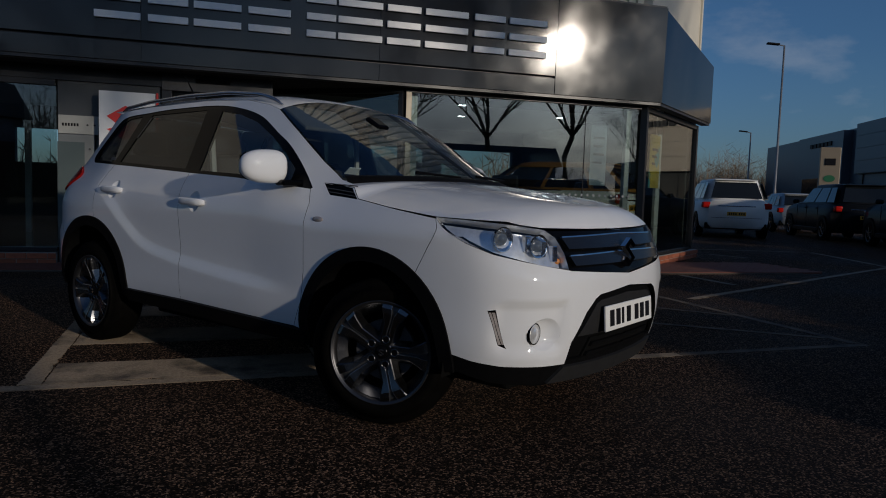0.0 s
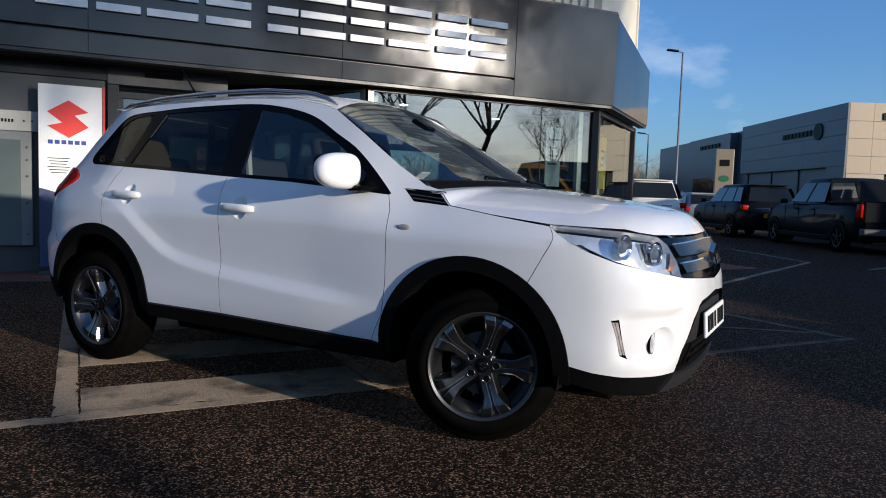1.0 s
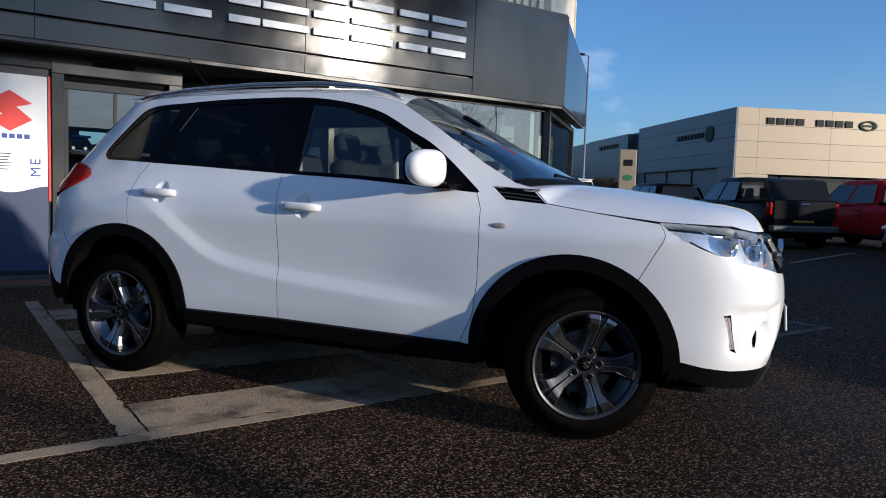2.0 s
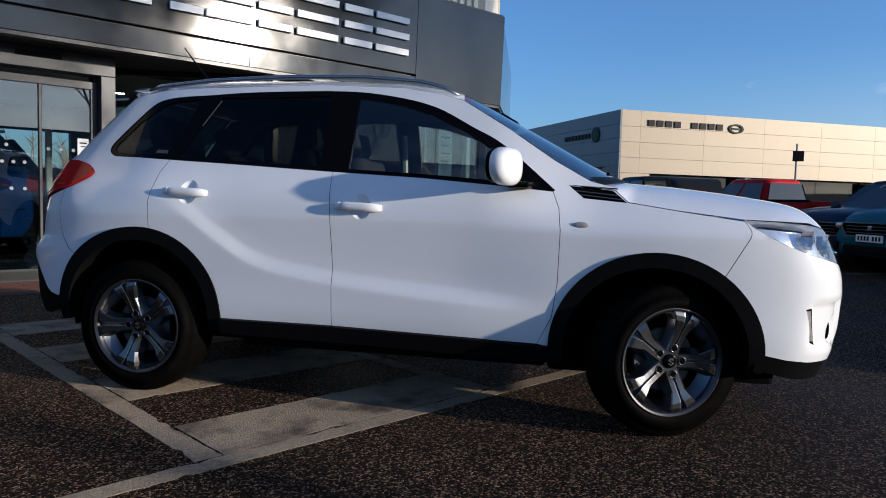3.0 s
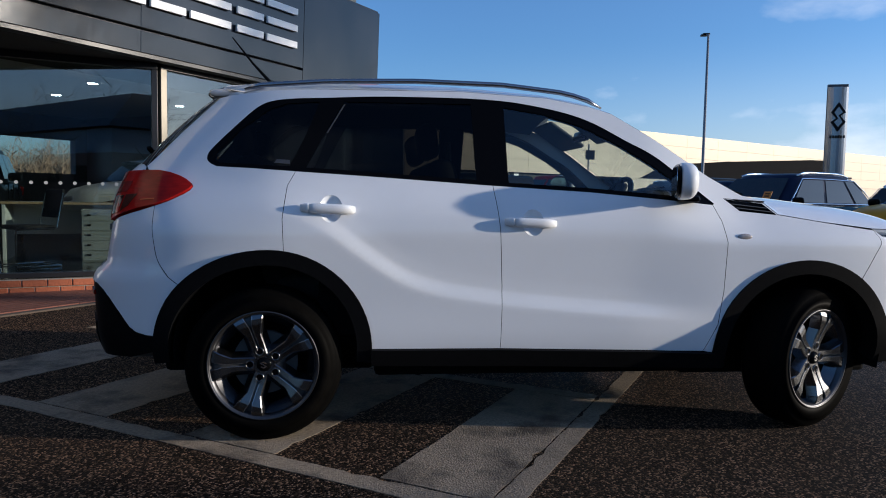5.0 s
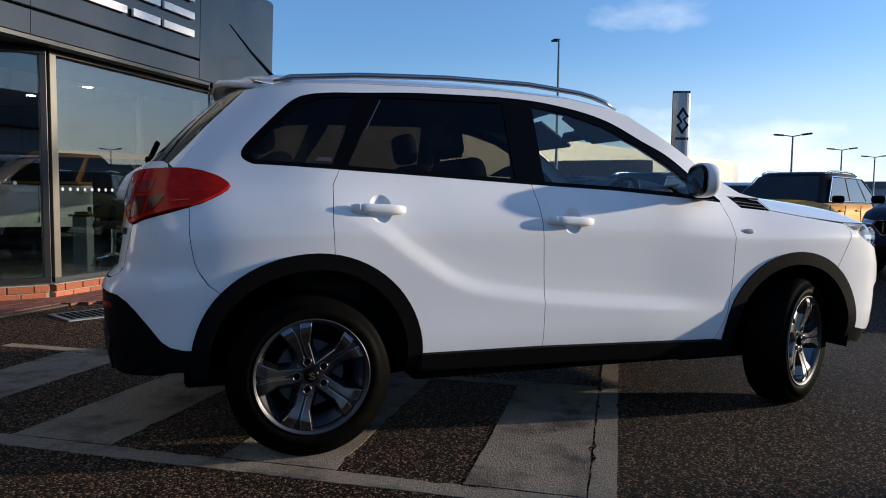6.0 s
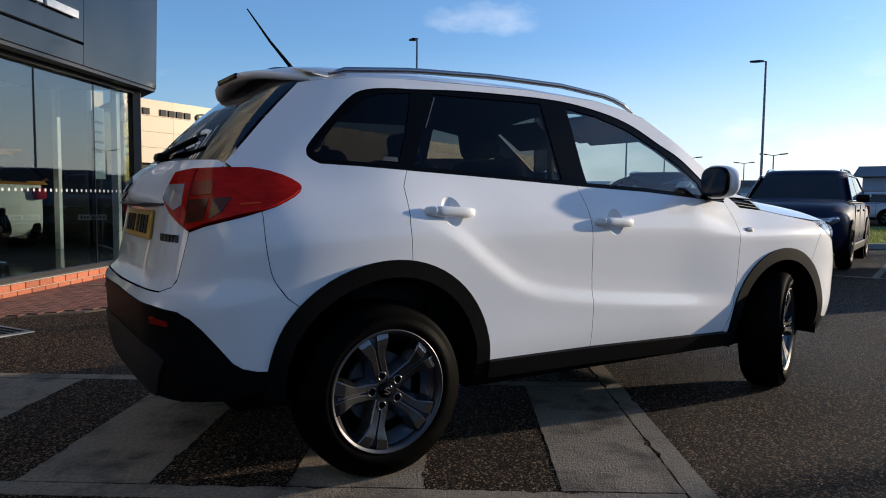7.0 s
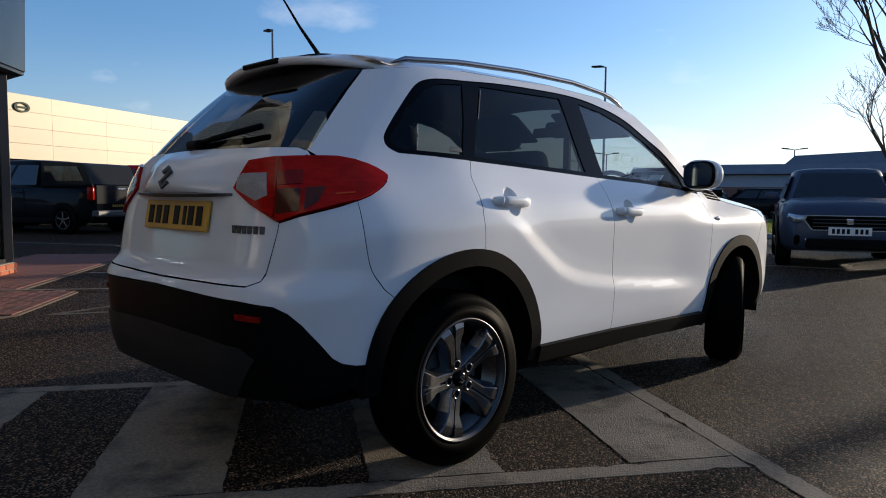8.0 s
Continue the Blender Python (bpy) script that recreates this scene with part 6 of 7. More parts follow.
            rows.append([(r_ * c2, o * y_, r_ * s2) for r_, y_ in ((R1, w2 * 0.80), (R1 - 0.018, w2 * 0.55), (R1 - 0.045, w2 * 0.22))])
        part("rim_scoop", grid_bm(rows), M_ALLOY, parent, smooth=True)
        collar = lathe_bm([(0.0140, -o * 0.004), (0.0145, o * 0.0085), (0.0175, o * 0.0085), (0.0190, -o * 0.004)], 20)
        collar = part("nut_collar", collar, M_ALLOY, parent, smooth=True, m=pose(0.058 * ca, o * deck, 0.058 * sa))
        part("wheel_nut", cyl_bm(0.0138, 0.012, (0, o * 0.000, 0), "y", 12), M_GLOSS_BLACK, collar)
    part("hub", lathe_bm([(0.0, o * (w2 * 0.60 + 0.001)), (0.044, o * (w2 * 0.60 + 0.003)), (0.066, o * (w2 * 0.60 - 0.012)), (0.074, o * w2 * 0.3)], 40), M_ALLOY, parent, smooth=False)
    part("centre_cap", lathe_bm([(0.0, o * (w2 * 0.62 + 0.014)), (0.024, o * (w2 * 0.62 + 0.013)), (0.030, o * (w2 * 0.62 + 0.004))], 24), M_GLOSS_BLACK, parent, smooth=True)
    cap = prism_bm(zigzag(0.016, 0.95), 0.003, "y")
    part("cap_emblem", cap, M_CHROME, parent, m=pose(0, o * (w2 * 0.62 + 0.0145) - 0.0015, 0))


STEER = 24.0
for x, side, steer in ((1.215, -1, STEER), (1.215, 1, STEER), (-1.246, -1, 0), (-1.246, 1, 0)):
    wh = new("wheel")
    wh.parent = hero
    wh.matrix_local = pose(x, side * 0.738, 0.326, 0, 0, steer)
    wheel_parts(wh, side, seed_turn=radians(36 if x < 0 else 0))

# dark wheel wells, and an underbody whose added boxes block sun beneath the car
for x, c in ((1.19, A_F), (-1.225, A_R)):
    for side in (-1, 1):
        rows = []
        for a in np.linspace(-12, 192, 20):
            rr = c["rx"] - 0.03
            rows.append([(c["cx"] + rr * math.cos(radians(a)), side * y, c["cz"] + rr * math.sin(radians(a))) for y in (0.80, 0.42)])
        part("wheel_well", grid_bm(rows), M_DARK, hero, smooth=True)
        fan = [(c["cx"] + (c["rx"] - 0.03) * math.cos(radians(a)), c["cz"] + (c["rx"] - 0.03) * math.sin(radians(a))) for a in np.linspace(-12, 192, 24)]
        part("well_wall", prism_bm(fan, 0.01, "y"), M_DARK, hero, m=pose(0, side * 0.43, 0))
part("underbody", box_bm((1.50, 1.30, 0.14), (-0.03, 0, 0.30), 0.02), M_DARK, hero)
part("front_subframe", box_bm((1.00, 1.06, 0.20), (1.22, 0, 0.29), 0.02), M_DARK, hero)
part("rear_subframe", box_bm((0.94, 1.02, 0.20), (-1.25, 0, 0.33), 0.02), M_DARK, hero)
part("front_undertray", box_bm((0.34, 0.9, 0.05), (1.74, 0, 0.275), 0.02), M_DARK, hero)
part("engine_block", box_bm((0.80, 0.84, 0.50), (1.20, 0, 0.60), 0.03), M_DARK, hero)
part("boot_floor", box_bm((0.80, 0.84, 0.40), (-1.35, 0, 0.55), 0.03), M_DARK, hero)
part("exhaust", tube_bm([(-1.6, -0.45, 0.31), (-1.90, -0.47, 0.315)], 0.025, 12), M_GREY_PLASTIC, hero, smooth=True)

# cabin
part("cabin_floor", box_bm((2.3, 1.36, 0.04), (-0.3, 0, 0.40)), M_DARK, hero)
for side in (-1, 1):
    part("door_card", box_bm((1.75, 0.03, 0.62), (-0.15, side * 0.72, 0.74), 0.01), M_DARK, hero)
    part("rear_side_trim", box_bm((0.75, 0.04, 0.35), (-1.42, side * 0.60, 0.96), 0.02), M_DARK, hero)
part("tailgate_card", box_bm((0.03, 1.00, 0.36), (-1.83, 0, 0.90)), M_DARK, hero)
part("headlining", grid_bm([[(x, y, 1.52 - 0.10 * (y / 0.5) ** 2 * 0.6 - 0.10 * max(0, x)) for y in np.linspace(-0.53, 0.53, 9)] for x in np.linspace(0.20, -1.35, 8)]), M_HEADLINER, hero, smooth=True)
for side in (-1, 1):
    part("sun_visor", box_bm((0.24, 0.40, 0.022), bevel=0.009), M_HEADLINER, hero, m=pose(0.315, side * 0.32, 1.405, 0, 33, 0))
dash = box_bm((0.42, 1.40, 0.22), (0.70, 0, 0.93), 0.06, 3)
part("dashboard", dash, M_SEAT, hero, smooth=True)
part("instrument_hood", box_bm((0.16, 0.34, 0.08), (0.58, -0.36, 1.05), 0.03, 3), M_SEAT, hero, smooth=True)
wheel_ring = bmesh.new()
rows = []
for k in range(33):
    a = 2 * math.pi * k / 32
    rows.append([((0.175 + 0.014 * math.cos(b)) * math.cos(a), (0.175 + 0.014 * math.cos(b)) * math.sin(a), 0.014 * math.sin(b)) for b in np.linspace(0, 2 * math.pi, 9)])
grid_bm(rows, wheel_ring)
sw = part("steering_wheel", wheel_ring, M_GLOSS_BLACK, hero, smooth=True, m=pose(0.40, -0.36, 0.99, 0, -62, 0))
part("steering_boss", box_bm((0.30, 0.09, 0.03), bevel=0.012), M_SEAT, sw)
for x, y, rows_ in ((-0.12, -0.36, 1), (-0.12, 0.36, 1), (-0.98, -0.34, 2), (-0.98, 0.34, 2)):
    seat = part("seat", box_bm((0.50, 0.50, 0.16), (0, 0, 0.60), 0.05, 3), M_SEAT, hero, "dark fabric seat", smooth=True, m=pose(x, y, 0))
    part("backrest", box_bm((0.13, 0.48, 0.60), bevel=0.05, segs=3), M_SEAT, seat, smooth=True, m=pose(-0.30, 0, 0.92, 0, -14, 0))
    part("headrest", box_bm((0.09, 0.25, 0.17), bevel=0.04, segs=3), M_SEAT, seat, smooth=True, m=pose(-0.41, 0, 1.30, 0, -10, 0))
part("inside_mirror", box_bm((0.03, 0.23, 0.06), bevel=0.014, segs=3), M_GLOSS_BLACK, hero, smooth=True, m=pose(0.36, 0, 1.385, 0, 15, 0))
part("sensor_pod", box_bm((0.12, 0.10, 0.05), bevel=0.015), M_GLOSS_BLACK, hero, m=pose(0.44, 0, 1.405, 0, 30, 0))
for side in (-1, 1):
    part("seat_belt", tube_bm([(-0.30, side * 0.60, 1.38), (-0.27, side * 0.58, 0.80)], 0.018, 6), M_TRIM_LIGHT, hero)
part("screen_sticker", box_bm((0.004, 0.08, 0.05)), M_WHITE_SIGN, hero, m=pose(0.745, -0.50, 1.12, 0, 52, 0))

# ---- other parked vehicles ----
M_DARK_GLASS = material("dark_vehicle_glass", (0.010, 0.012, 0.014), 0.03, spec=0.4)
M_SIDE_GLASS = material("vehicle_side_glass", (0.010, 0.012, 0.015), 0.03, spec=0.5)
M_WHITE_LAMP = material("headlamp_face", (0.48, 0.49, 0.51), 0.08, metal=0.7, vary=0.2, scale=20)
SIMPLE_WHEEL = {}


def loft(rows, close=False):
    bm = grid_bm(rows)
    return bm


def vehicle(name, label, m, paint, length=4.3, width=1.78, height=1.60, bonnet=0.95, belt=1.02, cowl=0.80, tail=-2.05, roof_front=0.25, roof_rear=-1.55, rails=False, pickup=False, roof_paint=None, plate=M_PLATE_WHITE, group="", canopy=False, upright=False):
    """A parked vehicle: x ahead, the origin on the ground under its middle."""
    car = thing(name, label, "pickup truck" if pickup else "car", m, group)
    L2, W2 = length / 2, width / 2
    # lower body, lofted from tail to nose
    xs = np.concatenate([[-L2, -L2 + 0.02, -L2 + 0.08, -L2 + 0.2], np.linspace(-L2 + 0.4, L2 - 0.75, 12), [L2 - 0.5, L2 - 0.3, L2 - 0.14, L2 - 0.04, L2]])
    rows = []
    for x in xs:
        e = max(0.0, (abs(x) - (L2 - 0.6)) / 0.6)
        w = W2 * (1 - 0.22 * e ** 2.2)
        if x > cowl:
            t = (x - cowl) / (L2 - cowl)
            top = belt + 0.02 + (bonnet - 0.10 - belt) * t ** 1.7 - 0.13 * max(0, t - 0.86) / 0.14
        else:
            top = belt + (0.03 if x < 0 else 0.0) - (0.02 if x < -L2 + 0.05 else 0)
        low = 0.24 + 0.06 * e
        crown = 0.05 if x > cowl else 0.0
        half = [(0.0, low), (w * 0.86, low), (w * 0.97, low + 0.10), (w, 0.55), (w * 0.985, top - 0.18), (w * 0.93, top - 0.05), (w * 0.80, top + crown * 0.5), (w * 0.4, top + crown), (0.0, top + crown * 1.15)]
        rows.append([(x, y, z) for y, z in half] + [(x, -y, z) for y, z in half[::-1][1:]])
    bm = grid_bm(rows)
    bmesh.ops.holes_fill(bm, edges=[e for e in bm.edges if e.is_boundary], sides=0)
    bmesh.ops.remove_doubles(bm, verts=bm.verts[:], dist=1e-4)
    body = part("body", bm, paint, car, smooth=True)
    # cabin
    rear = roof_rear if not pickup else -0.95
    tail_ = tail if not pickup else -1.05
    lvl = []
    for t in (0.0, 0.33, 0.66, 0.9, 1.0):
        z = belt - 0.01 + (height - 0.04 - belt) * t
        xf, xr = cowl + 0.12 + (roof_front - cowl - 0.12) * t ** 0.92, tail_ + (rear - tail_) * t ** 1.1
        w = W2 * (0.92 - 0.20 * t)
        lvl.append((z, xf, xr, w))
    rows = []
    for z, xf, xr, w in lvl:
        ring = []
        for a in np.linspace(0, 2 * math.pi, 40, endpoint=False):
            c, s_ = math.cos(a), math.sin(a)
            k = (abs(c) ** 5 + abs(s_) ** 5) ** (-1 / 5)
            ring.append(((xf + xr) / 2 + (xf - xr) / 2 * c * k, w * s_ * k, z))
        rows.append(ring + ring[:1])
    z, xf, xr, w = lvl[-1]
    for inset, up in ((0.06, 0.022), (0.25, 0.045), (0.6, 0.055)):
        ring = [((xf + xr) / 2 + (p[0] - (xf + xr) / 2) * (1 - inset), p[1] * (1 - inset), z + up) for p in rows[4][:-1]]
        rows.append(ring + ring[:1])
    bm = grid_bm(rows)
    bmesh.ops.remove_doubles(bm, verts=bm.verts[:], dist=1e-4)
    bmesh.ops.holes_fill(bm, edges=[e for e in bm.edges if e.is_boundary and e.verts[0].co.z > belt + 0.1], sides=0)
    part("cabin", bm, roof_paint or paint, car, smooth=True)

    def pane(nm, corners, out, mat=M_DARK_GLASS):
        """A slightly proud dark window over the cabin's face."""
        a, b, c, d = [Vector(v) for v in corners]
        g = [[a.lerp(b, u).lerp(d.lerp(c, u), v) + Vector(out) for u in np.linspace(0, 1, 5)] for v in np.linspace(0, 1, 4)]
        return part(nm, grid_bm(g), mat, car, smooth=True)

    def P(t, front, ysc):
        z = belt - 0.01 + (height - 0.04 - belt) * t
        xf, xr = cowl + 0.12 + (roof_front - cowl - 0.12) * t ** 0.92, tail_ + (rear - tail_) * t ** 1.1
        w = W2 * (0.92 - 0.20 * t)
        return (xf if front else xr, w * ysc, z)

    pane("windscreen", (P(0.08, 1, 0.86), P(0.08, 1, -0.86), P(0.90, 1, -0.82), P(0.90, 1, 0.82)), (0.012, 0, 0.008))
    pane("rear_window", (P(0.12, 0, -0.80), P(0.12, 0, 0.80), P(0.88, 0, 0.78), P(0.88, 0, -0.78)), (-0.012, 0, 0.008))
    for sg in (-1, 1):
        cuts_ = (0.06, 0.47, 0.53, 0.95) if pickup else (0.07, 0.40, 0.435, 0.74, 0.775, 0.96)
        for a, b in zip(cuts_[::2], cuts_[1::2]):
            def q(t, f):
                p, r0 = P(t, 1, 1), P(t, 0, 1)
                inset = 0.10
                return (p[0] - inset + (r0[0] - p[0] + 2 * inset * 0.6) * f, sg * p[1], p[2])
            pane("side_window", (q(0.10, a), q(0.10, b), q(0.86, b), q(0.86, a)), (0, sg * 0.010, 0.002), M_SIDE_GLASS)
        part("door_mirror", box_bm((0.10, 0.20, 0.13), bevel=0.045, segs=3), M_GLOSS_BLACK if rails else paint, car, smooth=True, m=pose(cowl - 0.12, sg * (W2 + 0.08), belt + 0.07))
        # lamps
        part("headlight", box_bm((0.30, 0.28, 0.11), bevel=0.045, segs=3), M_WHITE_LAMP, car, smooth=True, m=pose(L2 - 0.135, sg * (W2 - 0.27), bonnet - 0.20, 0, 8, sg * -22))
        part("tail_light", box_bm((0.16, 0.15 if pickup else 0.34, 0.32 if pickup else 0.17), bevel=0.03, segs=2), M_RED_LENS, car, smooth=True, m=pose(-L2 + 0.075, sg * (W2 - (0.12 if pickup else 0.20)), belt - 0.14, 0, 0, sg * 12))
        part("fog_recess", box_bm((0.07, 0.24, 0.15), bevel=0.03), M_GLOSS_BLACK, car, m=pose(L2 - 0.06, sg * (W2 - 0.30), 0.43, 0, 0, sg * -28))
        part("fog_lamp", box_bm((0.06, 0.10, 0.07), bevel=0.02), M_CHROME, car, m=pose(L2 - 0.03, sg * (W2 - 0.36), 0.42, 0, 0, sg * -22))
        if rails:
            run = [(roof_front - 0.12 + (rear + 0.12 - roof_front + 0.12) * u, sg * W2 * 0.64, height - 0.050 + 0.062 * (1 - abs(2 * u - 1) ** 5)) for u in np.linspace(0, 1, 15)]
            part("roof_rail", tube_bm(run, 0.02, 8), M_CHROME, car, smooth=True)
            # bright surround of the side windows
            def rim_at(t, f):
                p, r0 = P(t, 1, 1), P(t, 0, 1)
                return (p[0] - 0.10 + (r0[0] - p[0] + 0.12) * f, sg * (p[1] + 0.016), p[2])
            loop = [rim_at(0.07, 0.03), rim_at(0.5, 0.035), rim_at(0.90, 0.045), rim_at(0.905, 0.5), rim_at(0.88, 0.93), rim_at(0.5, 0.975), rim_at(0.07, 0.98), rim_at(0.065, 0.5), rim_at(0.07, 0.03)]
            part("window_surround", tube_bm(loop, 0.011, 6), M_CHROME, car)
        for x in (L2 - 0.86, -L2 + 0.84):
            ring = [(x + 0.40 * math.cos(radians(a)), 0.36 + 0.40 * math.sin(radians(a))) for a in range(-10, 191, 10)] + [(x + 0.30 * math.cos(radians(a)), 0.36 + 0.30 * math.sin(radians(a))) for a in range(190, -11, -10)]
            part("arch_trim", prism_bm(ring, 0.03 * sg, "y"), M_BLACK_PLASTIC, car, m=pose(0, sg * (W2 - 0.012), 0))
            wh = new("wheel")
            wh.parent = car
            wh.matrix_local = pose(x, sg * (W2 - 0.085), 0.34)
            if not SIMPLE_WHEEL.get(sg):
                SIMPLE_WHEEL[sg] = {
                    "tyre": mesh_of(lathe_bm([(0.215, -0.09), (0.25, -0.105), (0.32, -0.10), (0.34, -0.06), (0.34, 0.06), (0.32, 0.10), (0.25, 0.105), (0.215, 0.09)], 36), "tyre", M_RUBBER, True),
                    "rim": mesh_of(lathe_bm([(0.222, sg * 0.10), (0.21, sg * 0.10), (0.20, sg * 0.03), (0.0, sg * 0.02)], 36), "rim", M_ALLOY_DARK, True),
                }
                sp = bmesh.new()
                for k in range(5):
                    a = radians(72 * k + 90)
                    box_bm((0.175, 0.02, 0.045), (0.11 * math.cos(a), sg * 0.085, 0.11 * math.sin(a)), 0.006, 1, sp, Matrix.Rotation(-a, 4, "Y"))
                cyl_bm(0.05, 0.03, (0, sg * 0.085, 0), "y", 16, bm=sp)
                SIMPLE_WHEEL[sg]["spokes"] = mesh_of(sp, "spokes", M_ALLOY)
            for nm, me in SIMPLE_WHEEL[sg].items():
                o = new(nm, me)
                o.parent = wh
            part("wheel_well", cyl_bm(0.385, 0.14, (x, sg * (W2 - 0.075), 0.36), "y", 28), M_DARK, car)
    # doors, sills and small trim along both sides
    for sg in (-1, 1):
        xa, xb = cowl - 0.02, max(-L2 + 1.28, tail_ + 0.45)
        seams = (xa, (xa + xb) / 2 + 0.05, xb)
        for x in seams:
            part("door_seam", box_bm((0.012, 0.012, belt - 0.48), (x, sg * (W2 * 0.992), (belt + 0.40) / 2), 0.003, 1), M_DARK, car)
        for x in seams[1:]:
            part("door_handle", box_bm((0.20, 0.035, 0.035), (x + 0.16, sg * (W2 * 0.985 + 0.005), belt - 0.13), 0.012, 2), paint, car)
        part("sill_trim", box_bm((length - 2.5, 0.05, 0.13), (0.0, sg * (W2 - 0.012), 0.31), 0.02, 2), M_BLACK_PLASTIC, car)
        part("belt_strip", box_bm((xa - xb + 0.3, 0.012, 0.018), ((xa + xb) / 2, sg * (W2 * 0.925), belt - 0.012), 0.004, 1), M_CHROME if rails else M_INK, car)
    if not pickup:
        part("roof_spoiler", box_bm((0.22, width * 0.60, 0.03), (rear - 0.02, 0, height - 0.045), 0.012, 2), roof_paint or paint, car)
        part("tailgate_seam", box_bm((0.012, width * 0.70, 0.010), (-L2 + 0.004, 0, 0.60)), M_DARK, car)
        part("tailgate_strip", box_bm((0.02, width * 0.52, 0.03), (-L2 + 0.002, 0, belt - 0.16), 0.006, 1), M_CHROME, car)
    gw, gz = width * 0.30, bonnet - 0.25
    mouth = [(-gw, gz + 0.085), (gw, gz + 0.085), (gw * 1.06, gz + 0.03), (gw * 0.86, gz - 0.10), (-gw * 0.86, gz - 0.10), (-gw * 1.06, gz + 0.03)]
    surround = [(y * 1.05, gz + (z - gz) * 1.16) for y, z in mouth]
    part("grille_surround", prism_bm(surround, 0.05, "x"), M_SILVER, car, m=pose(L2 - 0.035, 0, 0))
    part("grille", prism_bm(mouth, 0.05, "x"), M_GLOSS_BLACK, car, m=pose(L2 - 0.025, 0, 0))
    for k in range(7 if upright else 0):
        part("grille_bar", box_bm((0.014, 0.016, 0.135), bevel=0.004), M_CHROME, car, m=pose(L2 + 0.026, gw * (-0.84 + 0.28 * k), gz - 0.008))
    for k in range(0 if upright else 3):
        part("grille_bar", box_bm((0.012, gw * 1.75, 0.012), bevel=0.003), M_GREY_PLASTIC, car, m=pose(L2 + 0.026, 0, gz - 0.06 + 0.05 * k))
    part("lower_intake", box_bm((0.08, width * 0.62, 0.15), bevel=0.03), M_BLACK_PLASTIC, car, m=pose(L2 - 0.015, 0, 0.38))
    part("rear_lower_trim", box_bm((0.14, width * 0.86, 0.18), bevel=0.03), M_BLACK_PLASTIC, car, m=pose(-L2 + 0.10, 0, 0.36))
    for x, mm, rz in ((L2 + 0.032, M_PLATE_WHITE, 0), (-L2 - 0.008, M_PLATE_YELLOW, 180)):
        pl = part("number_plate", box_bm((0.012, 0.52, 0.111), bevel=0.003), mm, car, m=pose(x, 0, 0.56 if rz == 0 else 0.72, 0, 0, rz))
        for y in (-0.20, -0.14, -0.08, -0.02, 0.08, 0.14, 0.20):
            part("plate_bar", box_bm((0.004, 0.036, 0.068)), M_INK, pl, m=pose(0.0075, y, 0))
    part("emblem", box_bm((0.015, 0.09, 0.075), bevel=0.012), M_CHROME, car, m=pose(L2 + 0.03, 0, bonnet - 0.235))
    if pickup:
        part("bed_floor", box_bm((L2 - 1.15, width * 0.8, 0.04), (-(L2 + 1.1) / 2, 0, belt + 0.02)), M_BLACK_PLASTIC, car)
        for sg in (-1, 1):
            part("bed_rail", box_bm((L2 - 1.1, 0.07, 0.07), (-(L2 + 1.1) / 2, sg * (W2 - 0.09), belt + 0.05), 0.02), M_BLACK_PLASTIC, car)
        part("tailgate", box_bm((0.06, width * 0.84, 0.46), (-L2 - 0.005, 0, belt - 0.17), 0.02), paint, car)
        part("tailgate_handle", box_bm((0.03, 0.26, 0.05), (-L2 - 0.035, 0, belt - 0.03), 0.01), M_CHROME, car)
        if canopy:
            x0, x1, zt = -L2 + 0.14, -0.98, height - 0.07
            top = part("canopy", prism_bm([(x1, belt + 0.08), (x1, zt), (x0 + 0.36, zt - 0.02), (x0 + 0.22, zt - 0.07), (x0, belt + 0.08)], width * 0.80, "y"), paint, car, m=pose(0, -width * 0.40, 0))
            for y in (-0.012, width * 0.80 + 0.002):
                part("canopy_window", prism_bm([(x1 - 0.10, belt + 0.16), (x1 - 0.10, zt - 0.09), (x0 + 0.42, zt - 0.11), (x0 + 0.22, belt + 0.16)], 0.010, "y"), M_SIDE_GLASS, top, m=pose(0, y, 0))
        part("rear_step_bumper", box_bm((0.20, width * 0.9, 0.16), (-L2 - 0.03, 0, 0.50), 0.03), M_GREY_PLASTIC, car)
    return car


P_NAVY = car_paint("navy_paint", (0.012, 0.018, 0.045))
P_BLACK = car_paint("black_paint", (0.008, 0.009, 0.011), 0.1)
P_GREY = car_paint("slate_grey_paint", (0.055, 0.070, 0.105), 0.55)
P_RED = car_paint("red_paint", (0.45, 0.012, 0.012), 0.1)
P_TEAL = car_paint("turquoise_paint", (0.012, 0.09, 0.128), 0.1)
P_BLUE = car_paint("blue_paint", (0.01, 0.05, 0.20), 0.4)
P_YELLOW = car_paint("yellow_paint", (0.52, 0.25, 0.015), 0.1)
P_WHITE = car_paint("plain_white_paint", (0.72, 0.72, 0.70), 0.0)
P_SILVER = car_paint("silver_paint", (0.42, 0.43, 0.44), 0.7)
P_ORANGE = car_paint("orange_brown_paint", (0.32, 0.15, 0.03), 0.2)


def nose_at(x, y, heading, length):
    """The pose of a vehicle by where its nose stands and where it points."""
    return pose(x - math.cos(radians(heading)) * length / 2, y - math.sin(radians(heading)) * length / 2, 0, 0, 0, heading)


def tail_at(x, y, heading, length):
    return nose_at(x + math.cos(radians(heading)) * length, y + math.sin(radians(heading)) * length, heading, length)


vehicle("hatchback", "slate grey hatchback with a chrome-edged grille, parked nose out", nose_at(5.1, -1.5, 145, 3.85), P_GREY, 3.85, 1.74, 1.50, bonnet=0.93, belt=0.97, cowl=0.75, tail=-1.85, roof_front=0.15, roof_rear=-1.35)
